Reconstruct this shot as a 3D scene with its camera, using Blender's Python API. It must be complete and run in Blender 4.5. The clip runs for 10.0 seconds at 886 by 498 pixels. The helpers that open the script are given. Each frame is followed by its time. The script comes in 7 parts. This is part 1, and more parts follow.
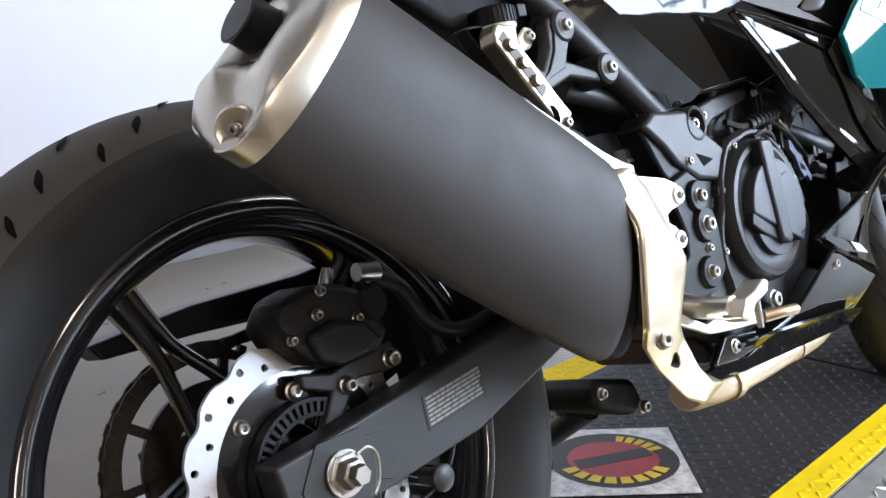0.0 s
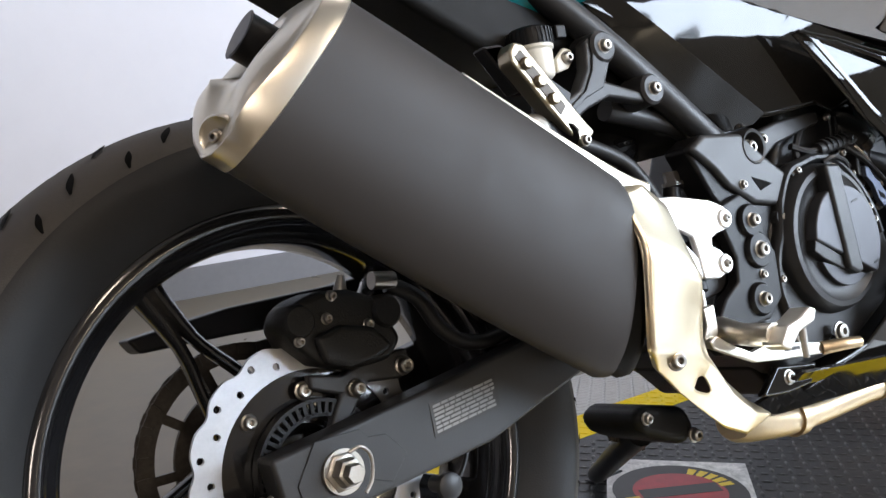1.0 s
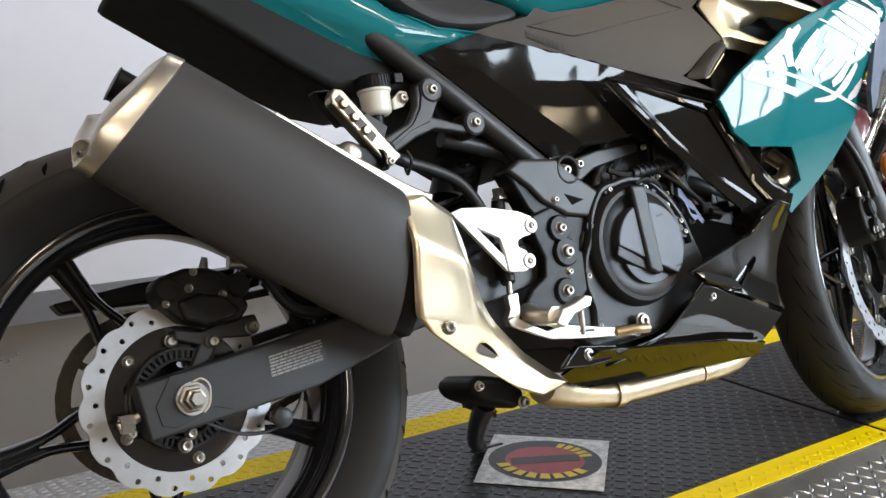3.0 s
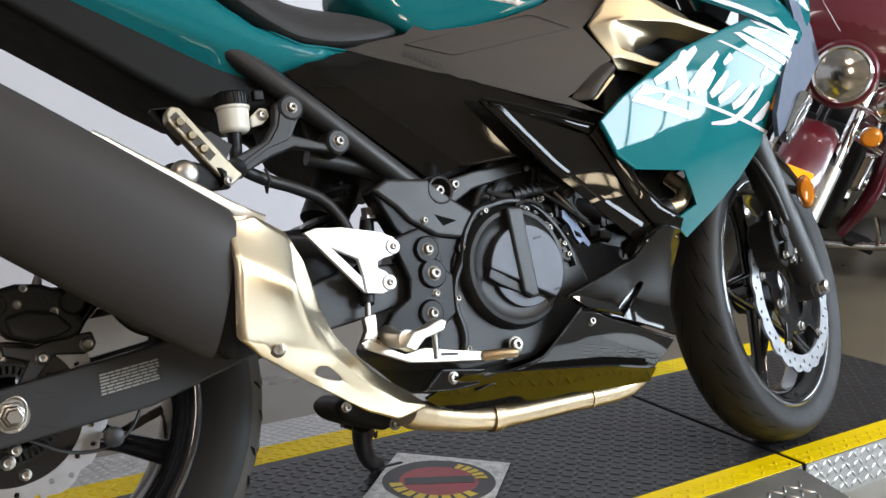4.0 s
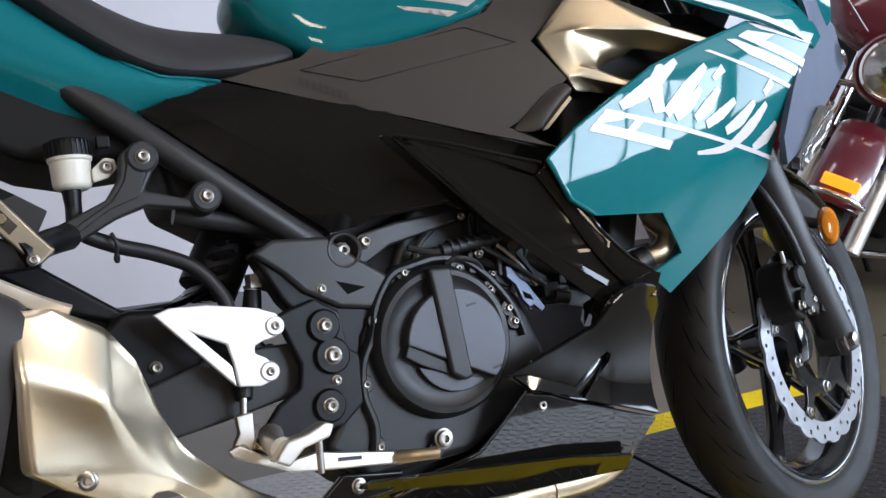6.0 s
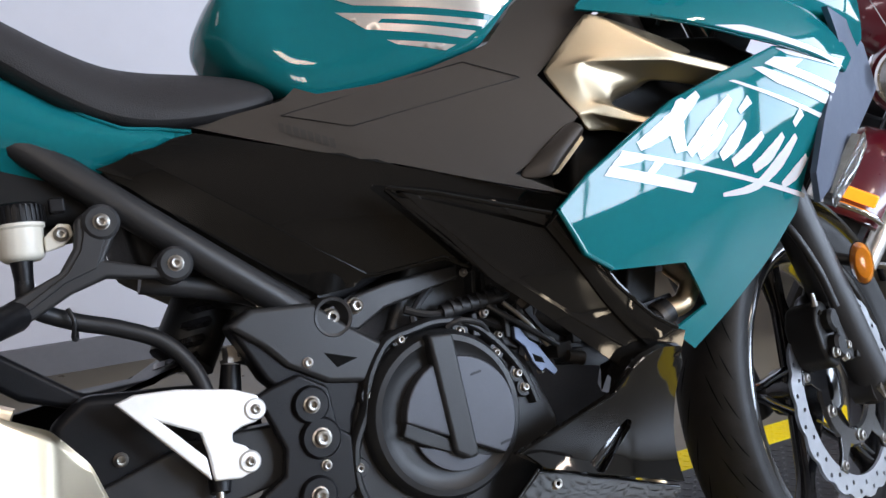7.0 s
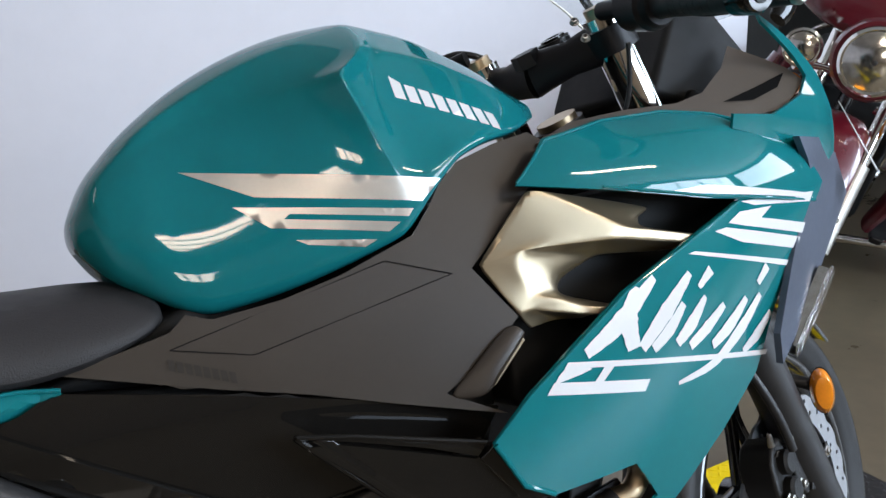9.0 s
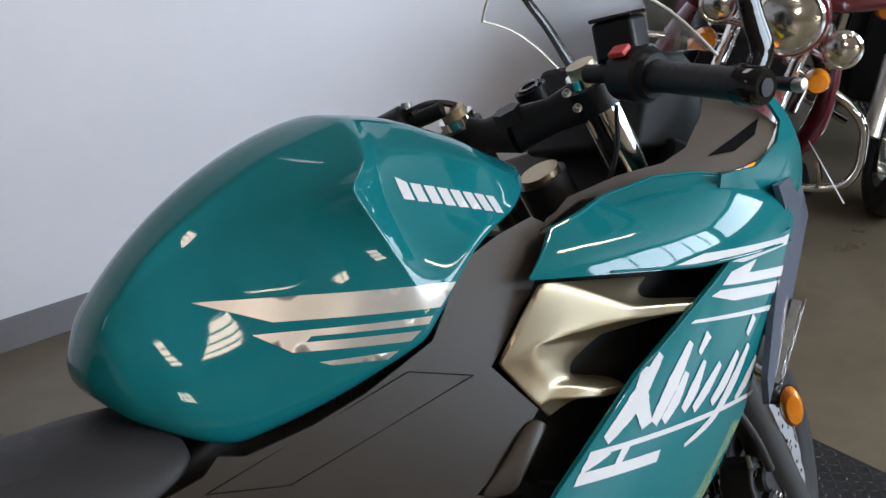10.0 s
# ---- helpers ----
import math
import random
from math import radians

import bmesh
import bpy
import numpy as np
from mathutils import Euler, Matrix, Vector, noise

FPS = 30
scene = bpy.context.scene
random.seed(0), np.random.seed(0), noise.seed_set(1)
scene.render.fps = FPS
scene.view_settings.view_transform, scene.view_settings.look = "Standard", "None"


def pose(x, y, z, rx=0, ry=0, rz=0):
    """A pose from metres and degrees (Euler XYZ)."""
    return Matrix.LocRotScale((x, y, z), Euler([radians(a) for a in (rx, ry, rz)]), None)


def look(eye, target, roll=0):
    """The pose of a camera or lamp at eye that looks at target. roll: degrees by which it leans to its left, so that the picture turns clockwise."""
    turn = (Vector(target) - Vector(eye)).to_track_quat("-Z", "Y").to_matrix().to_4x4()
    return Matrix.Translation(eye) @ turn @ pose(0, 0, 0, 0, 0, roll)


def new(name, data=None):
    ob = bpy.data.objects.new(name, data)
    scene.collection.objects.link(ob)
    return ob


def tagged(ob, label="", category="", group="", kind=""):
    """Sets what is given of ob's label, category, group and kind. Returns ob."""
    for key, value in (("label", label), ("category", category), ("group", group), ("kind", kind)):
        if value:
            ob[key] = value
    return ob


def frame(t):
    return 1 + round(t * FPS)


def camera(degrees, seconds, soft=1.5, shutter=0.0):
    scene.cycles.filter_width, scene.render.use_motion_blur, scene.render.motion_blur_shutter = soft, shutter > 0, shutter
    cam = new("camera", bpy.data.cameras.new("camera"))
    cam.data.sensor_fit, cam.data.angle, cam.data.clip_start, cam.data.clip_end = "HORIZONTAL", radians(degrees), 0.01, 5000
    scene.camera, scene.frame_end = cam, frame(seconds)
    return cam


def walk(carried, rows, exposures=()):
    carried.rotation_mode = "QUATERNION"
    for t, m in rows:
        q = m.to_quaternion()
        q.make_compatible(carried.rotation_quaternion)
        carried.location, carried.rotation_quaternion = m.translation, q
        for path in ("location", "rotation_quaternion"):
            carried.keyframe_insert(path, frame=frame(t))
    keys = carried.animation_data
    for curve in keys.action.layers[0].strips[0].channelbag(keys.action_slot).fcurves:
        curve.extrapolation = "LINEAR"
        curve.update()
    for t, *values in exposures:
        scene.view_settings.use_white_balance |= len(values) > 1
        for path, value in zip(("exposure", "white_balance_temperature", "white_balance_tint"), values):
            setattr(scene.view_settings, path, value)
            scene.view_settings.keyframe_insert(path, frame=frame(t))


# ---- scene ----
from mathutils import geometry

cam = camera(51.64, 10.0)
PATH = [
    (0, (-0.3922, -0.5546, 0.6583), (0.9628, 0.8383, 0.1854), -2.14),
    (0.5, (-0.3562, -0.5809, 0.6419), (0.8723, 0.9371, 0.2096), -1.94),
    (1, (-0.3233, -0.6443, 0.6443), (0.8049, 0.9582, 0.2456), -2.22),
    (1.5, (-0.3120, -0.7383, 0.6428), (0.7181, 0.9339, 0.2649), -1.44),
    (2, (-0.3047, -0.8299, 0.6372), (0.7396, 0.8344, 0.2638), -1.77),
    (2.2, (-0.3105, -0.8685, 0.6506), (0.7505, 0.7895, 0.2965), -1.29),
    (3.3, (-0.2492, -1.0391, 0.6622), (0.8170, 0.6164, 0.3121), -1.33),
    (3.5, (-0.2065, -1.0636, 0.6669), (0.8501, 0.5903, 0.2820), -0.69),
    (4, (-0.0969, -1.0973, 0.6733), (0.9328, 0.5837, 0.3357), -0.29),
    (4.5, (-0.0043, -1.1033, 0.6656), (0.9821, 0.5993, 0.3076), -1.63),
    (5, (0.0731, -1.0736, 0.6792), (1.0073, 0.6572, 0.3164), -1.08),
    (5.2, (0.1085, -1.0560, 0.6937), (1.0305, 0.6778, 0.3145), -1.08),
    (6.3, (0.2140, -0.9237, 0.7179), (1.1203, 0.8268, 0.3797), -2.14),
    (6.5, (0.2229, -0.9009, 0.7233), (1.1245, 0.8503, 0.3764), -2.34),
    (7, (0.2580, -0.8540, 0.7622), (1.1668, 0.8934, 0.4146), -2.73),
    (7.5, (0.3069, -0.8115, 0.8178), (1.2400, 0.9270, 0.4906), -2.67),
    (8, (0.3502, -0.7735, 0.8737), (1.2776, 0.9546, 0.4818), -2.54),
    (8.5, (0.3854, -0.7396, 0.9625), (1.2982, 0.9678, 0.4611), -3.34),
    (9, (0.3948, -0.6953, 1.0621), (1.3531, 0.9531, 0.4585), -2.54),
    (9.5, (0.3641, -0.6466, 1.1489), (1.3953, 0.9111, 0.4347), -2.40),
    (10, (0.3453, -0.5757, 1.2401), (1.4446, 0.8946, 0.4466), -3.71),
]
walk(cam, [(t, look(eye, target, roll)) for t, eye, target, roll in PATH],
     [(0, 0.70, 6700, 18), (1, 0.53, 7100, 18), (2, 0.21, 7350, 17), (3.5, 0.29, 7350, 16), (5, -0.02, 7000, 17), (6.5, 0.02, 6700, 20), (8.5, 0.08, 6750, 17), (9.3, 0.02, 6850, 16), (10, -0.14, 7000, 16)])

# ---- light ----
world = bpy.data.worlds.new("sky")
scene.world = world
world.use_nodes = True
_n = world.node_tree.nodes
_l = world.node_tree.links
_sky = _n.new("ShaderNodeTexSky")
_sky.sky_type, _sky.sun_disc = "NISHITA", False
_sky.sun_elevation, _sky.sun_rotation = radians(38), radians(120)
_n["Background"].inputs["Strength"].default_value = 0.10
_l.new(_sky.outputs[0], _n["Background"].inputs["Color"])


def area(name, eye, target, sx, sy, watts, color):
    d = bpy.data.lights.new(name, "AREA")
    d.shape, d.size, d.size_y, d.energy, d.color = "RECTANGLE", sx, sy, watts, color
    ob = new(name, d)
    ob.matrix_world = look(eye, target)
    return ob


# daylight in the glazed shop front, a paned light, and unseen ceiling fill added
area("daylight_front", (5.3, -4.49, 2.1), (5.3, 0, 2.1), 5.7, 1.85, 640, (0.62, 0.81, 1.0))
area("daylight_low", (2.125, -4.49, 0.195), (2.125, 0, 0.195), 0.63, 0.31, 9, (1.0, 0.90, 0.66))
area("daylight_east", (8.57, -2.4, 2.1), (0, -2.4, 2.1), 3.4, 1.7, 200, (0.62, 0.81, 1.0))
area("daylight_side", (-1.5, -4.49, 1.6), (-1.5, 0, 1.6), 0.8, 0.8, 34, (1.0, 0.96, 0.86))
# fill lamp with no fitting seen, added to brighten the near side
area("ceiling_fill", (2.5, -2.3, 3.12), (2.5, -2.3, 0), 1.5, 0.14, 40, (1.0, 0.90, 0.74))
area("ceiling_panel_light", (-0.58, -2.85, 3.12), (-0.58, -2.85, 0), 0.50, 1.2, 44, (1.0, 0.90, 0.76))
# two more unseen fill lamps, added near the painted wall
area("ceiling_fill", (-2.2, 0.9, 3.12), (-2.2, 0.9, 0), 1.2, 0.30, 3, (0.97, 0.94, 1.0))
area("ceiling_fill", (1.4, 0.9, 3.12), (1.4, 0.9, 0), 1.2, 0.30, 8, (0.97, 0.94, 1.0))

# ---- materials ----


def mat(name, color, rough=0.5, metal=0.0, vary=0.12, scale=30.0, bump=0.0, bscale=200.0, coat=0.0, coat_rough=0.05, spec=0.5,
        rvary=0.12, emit=None, trans=0.0, ior=1.45, alpha=1.0, stretch=(1, 1, 1), sss=0.0, wave=0.0, wscale=16.0):
    m = bpy.data.materials.new(name)
    m.use_nodes = True
    n, l = m.node_tree.nodes, m.node_tree.links
    b = n["Principled BSDF"]
    tc = n.new("ShaderNodeTexCoord")
    mp = n.new("ShaderNodeMapping")
    mp.inputs["Scale"].default_value = stretch
    l.new(tc.outputs["Object"], mp.inputs["Vector"])
    fine = n.new("ShaderNodeTexNoise")
    fine.inputs["Scale"].default_value, fine.inputs["Detail"].default_value = scale * 6, 6
    wide = n.new("ShaderNodeTexNoise")
    wide.inputs["Scale"].default_value, wide.inputs["Detail"].default_value = scale, 4
    for t in (fine, wide):
        l.new(mp.outputs[0], t.inputs["Vector"])
    mix = n.new("ShaderNodeMix")
    mix.data_type = "FLOAT"
    mix.inputs[0].default_value = 0.4
    l.new(wide.outputs[0], mix.inputs[2])
    l.new(fine.outputs[0], mix.inputs[3])
    ramp = n.new("ShaderNodeMapRange")
    ramp.inputs[1].default_value, ramp.inputs[2].default_value = 0.3, 0.7
    ramp.inputs[3].default_value, ramp.inputs[4].default_value = 1 - vary, 1 + vary
    l.new(mix.outputs[0], ramp.inputs[0])
    mul = n.new("ShaderNodeVectorMath")
    mul.operation = "SCALE"
    mul.inputs[0].default_value = color[:3]
    l.new(ramp.outputs[0], mul.inputs["Scale"])
    l.new(mul.outputs[0], b.inputs["Base Color"])
    rr = n.new("ShaderNodeMapRange")
    rr.inputs[1].default_value, rr.inputs[2].default_value = 0.3, 0.7
    rr.inputs[3].default_value, rr.inputs[4].default_value = max(0.0, rough * (1 - rvary)), min(1, rough * (1 + rvary))
    l.new(mix.outputs[0], rr.inputs[0])
    l.new(rr.outputs[0], b.inputs["Roughness"])
    b.inputs["Metallic"].default_value = metal
    b.inputs["Coat Weight"].default_value = coat
    b.inputs["Coat Roughness"].default_value = coat_rough
    b.inputs["Specular IOR Level"].default_value = spec
    b.inputs["Transmission Weight"].default_value = trans
    b.inputs["IOR"].default_value = ior
    b.inputs["Subsurface Weight"].default_value = sss
    if sss:
        b.inputs["Subsurface Radius"].default_value = (0.01, 0.01, 0.01)
    if emit:
        b.inputs["Emission Color"].default_value = (*emit[:3], 1)
        b.inputs["Emission Strength"].default_value = emit[3]
    if bump:
        bn = n.new("ShaderNodeTexNoise")
        bn.inputs["Scale"].default_value, bn.inputs["Detail"].default_value = bscale, 3
        l.new(mp.outputs[0], bn.inputs["Vector"])
        bp = n.new("ShaderNodeBump")
        bp.inputs["Strength"].default_value, bp.inputs["Distance"].default_value = bump, 0.001
        l.new(bn.outputs[0], bp.inputs["Height"])
        l.new(bp.outputs[0], b.inputs["Normal"])
    if wave:
        wn = n.new("ShaderNodeTexNoise")
        wn.inputs["Scale"].default_value, wn.inputs["Detail"].default_value = wscale, 1.0
        l.new(mp.outputs[0], wn.inputs["Vector"])
        wb = n.new("ShaderNodeBump")
        wb.inputs["Strength"].default_value, wb.inputs["Distance"].default_value = 1.0, wave
        l.new(wn.outputs[0], wb.inputs["Height"])
        l.new(wb.outputs[0], b.inputs["Coat Normal"])
    return m


TEAL = mat("teal_paint", (0.0004, 0.147, 0.164), 0.45, 0.0, 0.04, 8, coat=0.85, coat_rough=0.04, spec=0.0, wave=0.0012, wscale=10)
BLACKGLOSS = mat("gloss_black_plastic", (0.008, 0.0074, 0.0067), 0.35, 0, 0.1, 10, coat=0.8, coat_rough=0.045, spec=0.0, wave=0.003, wscale=8)
BLACKSATIN = mat("satin_black_plastic", (0.006, 0.006, 0.007), 0.40, 0, 0.15, 30, 0.15, 900, spec=0.3)
# darker copy of the grey plastic, for the shade of embossed relief
EMBOSSSHADE = mat("emboss_shade_grey_plastic", (0.014, 0.012, 0.010), 0.45, 0.0, 0.08, 20, 0.2, 1500)
BLACKPAINT = mat("black_paint", (0.010, 0.010, 0.011), 0.16, 0, 0.1, 20, coat=0.8, coat_rough=0.06)
BLACKMATTE = mat("matte_black_plastic", (0.006, 0.006, 0.006), 0.6, 0, 0.15, 40, 0.25, 1200, spec=0.25)
FRAMEBLACK = mat("frame_black_enamel", (0.021, 0.021, 0.022), 0.42, 0, 0.1, 40, 0.1, 700)
COWLGREY = mat("satin_grey_metallic", (0.15, 0.128, 0.108), 0.42, 0.5, 0.05, 20, 0.1, 1500)
GREYPLASTIC = mat("matte_grey_plastic", (0.028, 0.0215, 0.0165), 0.40, 0.0, 0.08, 20, 0.2, 1500)
GRAPHITE = mat("satin_graphite_paint", (0.1050, 0.1225, 0.1650), 0.46, 0.7, 0.05, 20, 0.05, 1500)
SEATVINYL = mat("seat_vinyl", (0.017, 0.016, 0.017), 0.6, 0, 0.12, 40, 0.6, 700)
SLEEVE = mat("muffler_grey_coating", (0.0323, 0.0289, 0.0276), 0.55, 0.0, 0.06, 15, 0.12, 1500, spec=0.4)
STEEL = mat("brushed_steel", (0.64, 0.59, 0.50), 0.33, 1.0, 0.04, 10)
CHAMPAGNE = mat("champagne_steel", (0.97, 0.84, 0.62), 0.29, 1.0, 0.02, 6, rvary=0.03)
DUCTSILVER = mat("metallic_silver_plastic", (0.33, 0.268, 0.180), 0.32, 0.85, 0.04, 20, 0.03, 1500)
ALU = mat("cast_aluminium", (0.66, 0.63, 0.57), 0.34, 0.95, 0.06, 30, 0.15, 900)
PEGALU = mat("tan_cast_aluminium", (0.44, 0.385, 0.29), 0.34, 0.95, 0.05, 30)
WHITEALU = mat("bright_aluminium", (0.86, 0.85, 0.83), 0.42, 0.55, 0.05, 30, 0.1, 900)
CHROME = mat("zinc_bolt", (0.36, 0.34, 0.31), 0.36, 1.0, 0.1, 60)
MIRRORCHROME = mat("chrome", (0.82, 0.80, 0.76), 0.08, 1.0, 0.05, 40)
DISC = mat("disc_steel", (0.43, 0.435, 0.45), 0.38, 1.0, 0.08, 60, 0.05, 900)
ENGINE = mat("engine_black_enamel", (0.013, 0.0135, 0.0145), 0.42, 0.0, 0.12, 40, 0.25, 800)
ENGINECAP = mat("clutch_cover_face", (0.060, 0.062, 0.070), 0.42, 0.45, 0.08, 40, 0.15, 900)
DARKIRON = mat("dark_cast_iron", (0.008, 0.008, 0.008), 0.5, 0.2, 0.2, 60, 0.5, 500)
FRONTTREAD = mat("front_tyre_tread_rubber", (0.019, 0.0172, 0.0156), 0.5, 0, 0.2, 60, 0.3, 900, spec=0.3)
# near black for flat faces that stand in for shaded grooves and slots
GROOVESHADE = mat("groove_and_slot_shade", (0.003, 0.003, 0.003), 0.8, 0, 0.1, 40, spec=0.1)
RUBBER = mat("tyre_rubber", (0.009, 0.009, 0.0095), 0.6, 0, 0.15, 40, 0.2, 700)
TREAD = mat("tyre_tread_rubber", (0.052, 0.047, 0.042), 0.72, 0, 0.2, 60, 0.3, 900)
HOSE = mat("hose_rubber", (0.013, 0.013, 0.014), 0.45, 0, 0.1, 60)
CHAINMAT = mat("chain_steel", (0.06, 0.052, 0.045), 0.45, 0.8, 0.3, 200)
RESWHITE = mat("translucent_white_plastic", (0.72, 0.69, 0.60), 0.35, 0, 0.05, 60, sss=0.2)
WHITEDECAL = mat("white_decal", (0.6396, 0.6474, 0.6552), 0.30, 0, 0.03, 40, coat=0.6)
SILVERDECAL = mat("silver_decal", (0.60, 0.57, 0.52), 0.32, 0.6, 0.05, 60, coat=0.8)
LABELGREY = mat("sticker_print", (0.30, 0.30, 0.29), 0.4, 0, 0.1, 60)
LABELDARK = mat("sticker_film", (0.05, 0.05, 0.05), 0.25, 0, 0.1, 60)
AMBER = mat("amber_lens", (0.85, 0.26, 0.015), 0.12, 0, 0.1, 60, coat=1.0)
AMBERLIT = mat("lit_amber_lens", (0.9, 0.35, 0.02), 0.15, 0, 0.1, 60, coat=1.0, emit=(1.0, 0.32, 0.02, 1.2))
GLASS = mat("lamp_glass", (0.95, 0.95, 0.95), 0.03, 0, 0.0, 10, trans=0.95, ior=1.3)
REFLECTOR = mat("lamp_reflector", (0.75, 0.74, 0.70), 0.14, 1.0, 0.2, 80)
SCREEN = mat("clear_screen", (0.90, 0.93, 0.94), 0.02, 0, 0.0, 10, trans=0.97, ior=1.2)
MAROON = mat("maroon_paint", (0.10, 0.006, 0.012), 0.3, 0, 0.06, 10, coat=1.0)
REDSWITCH = mat("red_switch", (0.55, 0.03, 0.03), 0.4, 0, 0.05, 60)
PIPE = mat("heat_tinted_steel", (0.52, 0.40, 0.26), 0.40, 1.0, 0.14, 14, 0.03, 500)
PLATE = mat("black_tread_plate", (0.022, 0.022, 0.023), 0.42, 0.1, 0.25, 12, 0.3, 400)
PLATELUG = mat("worn_black_lug", (0.035, 0.034, 0.034), 0.33, 0.3, 0.3, 60, 0.2, 400)
YELLOW = mat("yellow_paint", (0.84, 0.60, 0.004), 0.5, 0, 0.10, 14, 0.3, 300, spec=0.25)
PLATESILVER = mat("aluminium_tread_plate", (0.46, 0.45, 0.43), 0.36, 0.95, 0.12, 16, 0.3, 300)
WALLPAINT = mat("wall_paint", (0.645, 0.628, 0.658), 0.7, 0, 0.03, 3, 0.15, 200)
BASEGREY = mat("skirting_grey", (0.16, 0.155, 0.16), 0.5, 0, 0.1, 8)
CONCRETE = mat("polished_concrete", (0.138, 0.112, 0.075), 0.30, 0, 0.22, 3, 0.1, 60)
CEILPAINT = mat("ceiling_paint", (0.40, 0.38, 0.36), 0.8, 0, 0.05, 4)
FRONTWALL = mat("front_wall_paint", (0.27, 0.23, 0.18), 0.7, 0, 0.05, 3, 0.1, 200)
# walls in this colour carry the room's shade in it; frames are dark metal
DARKWALL = mat("dark_wall_shade_and_frames", (0.045, 0.042, 0.038), 0.6, 0, 0.2, 4)
PLAQUE = mat("marbled_vinyl", (0.50, 0.48, 0.46), 0.45, 0, 0.55, 60)
PLAQUERED = mat("sticker_red", (0.30, 0.035, 0.04), 0.45, 0, 0.3, 40)
PLAQUEBLACK = mat("sticker_black", (0.025, 0.023, 0.022), 0.45, 0, 0.2, 40)
PLAQUEYELLOW = mat("sticker_yellow", (0.62, 0.42, 0.03), 0.45, 0, 0.15, 40)

# ---- building helpers ----


def link(name, bm, material, parent=None, label="", smooth=True, angle=40):
    me = bpy.data.meshes.new(name)
    bmesh.ops.recalc_face_normals(bm, faces=bm.faces)
    bm.to_mesh(me)
    bm.free()
    me.materials.append(material)
    if smooth:
        me.shade_smooth()
        me.set_sharp_from_angle(angle=radians(angle))
    ob = new(name, me)
    if parent:
        ob.parent = parent
    if label:
        ob["label"] = label
    return ob


def part(name, bm, material, parent, label="", smooth=True, angle=40, bevel=0.0, seg=2, subsurf=0, solid=0.0, offset=-1.0):
    ob = link(name, bm, material, parent, label, smooth, angle)
    if solid:
        m = ob.modifiers.new("solid", "SOLIDIFY")
        m.thickness, m.offset, m.use_even_offset = solid, offset, False
    if bevel:
        m = ob.modifiers.new("bevel", "BEVEL")
        m.width, m.segments, m.limit_method, m.angle_limit = bevel, seg, "ANGLE", radians(35)
        m.harden_normals = True
    if subsurf:
        m = ob.modifiers.new("subsurf", "SUBSURF")
        m.levels = m.render_levels = subsurf
    return ob


def empty(name, parent=None):
    ob = new(name)
    ob.empty_display_size = 0.05
    if parent:
        ob.parent = parent
    return ob


def spline(pts, n=8, closed=False):
    """Catmull-Rom points through pts."""
    p = [Vector(q) for q in pts]
    out = []
    m = len(p)
    for i in range(m if closed else m - 1):
        a = p[(i - 1) % m] if closed or i > 0 else p[0]
        b, c = p[i], p[(i + 1) % m]
        d = p[(i + 2) % m] if closed or i + 2 < m else p[-1]
        for k in range(n):
            t = k / n
            out.append(0.5 * ((2 * b) + (c - a) * t + (2 * a - 5 * b + 4 * c - d) * t * t + (3 * b - a - 3 * c + d) * t ** 3))
    if not closed:
        out.append(p[-1])
    return out


def rings(bm, loops, cap=True, closed=False):
    vs = [[bm.verts.new(p) for p in ring] for ring in loops]
    n = len(vs[0])
    pairs = list(zip(vs, vs[1:])) + ([(vs[-1], vs[0])] if closed else [])
    for a, b in pairs:
        for i in range(n):
            j = (i + 1) % n
            bm.faces.new((a[i], a[j], b[j], b[i]))
    if cap and not closed:
        bm.faces.new(vs[0][::-1])
        bm.faces.new(vs[-1])
    return vs


def tube(pts, r, n=10, smooth=8, bm=None, flat=1.0, up=None):
    """A round (or flattened) bar along a smooth line; r is one radius or one for each point."""
    bm = bm or bmesh.new()
    line = spline(pts, smooth) if smooth > 1 else [Vector(p) for p in pts]
    m = len(line)
    rr = [r] * m if not isinstance(r, (list, tuple)) else [float(np.interp(i / (m - 1), np.linspace(0, 1, len(r)), r)) for i in range(m)]
    side = None
    loops = []
    for i, p in enumerate(line):
        d = (line[min(i + 1, m - 1)] - line[max(i - 1, 0)]).normalized()
        if side is None:
            ref = Vector(up) if up else (Vector((0, 1, 0)) if abs(d.y) < 0.9 else Vector((1, 0, 0)))
            side = d.cross(ref).normalized()
        side = (side - d * side.dot(d)).normalized()
        other = d.cross(side)
        loops.append([p + rr[i] * (math.cos(a) * side + flat * math.sin(a) * other) for a in (2 * math.pi * k / n for k in range(n))])
    rings(bm, loops)
    return bm


def lathe(profile, n=48, centre=(0, 0, 0), turn=None, bm=None, close=False):
    """Profile of (radius, along y) turned about the y axis through centre."""
    bm = bm or bmesh.new()
    turn = turn or Matrix.Identity(3)
    c = Vector(centre)
    loops = []
    for k in range(n):
        a = 2 * math.pi * k / n
        loops.append([c + turn @ Vector((r * math.cos(a), y, r * math.sin(a))) for r, y in profile])
    vs = [[bm.verts.new(p) for p in ring] for ring in loops]
    m = len(profile)
    for k in range(n):
        a, b = vs[k], vs[(k + 1) % n]
        for i in range(m if close else m - 1):
            j = (i + 1) % m
            bm.faces.new((a[i], a[j], b[j], b[i]))
    bmesh.ops.remove_doubles(bm, verts=bm.verts, dist=1e-6)
    return bm


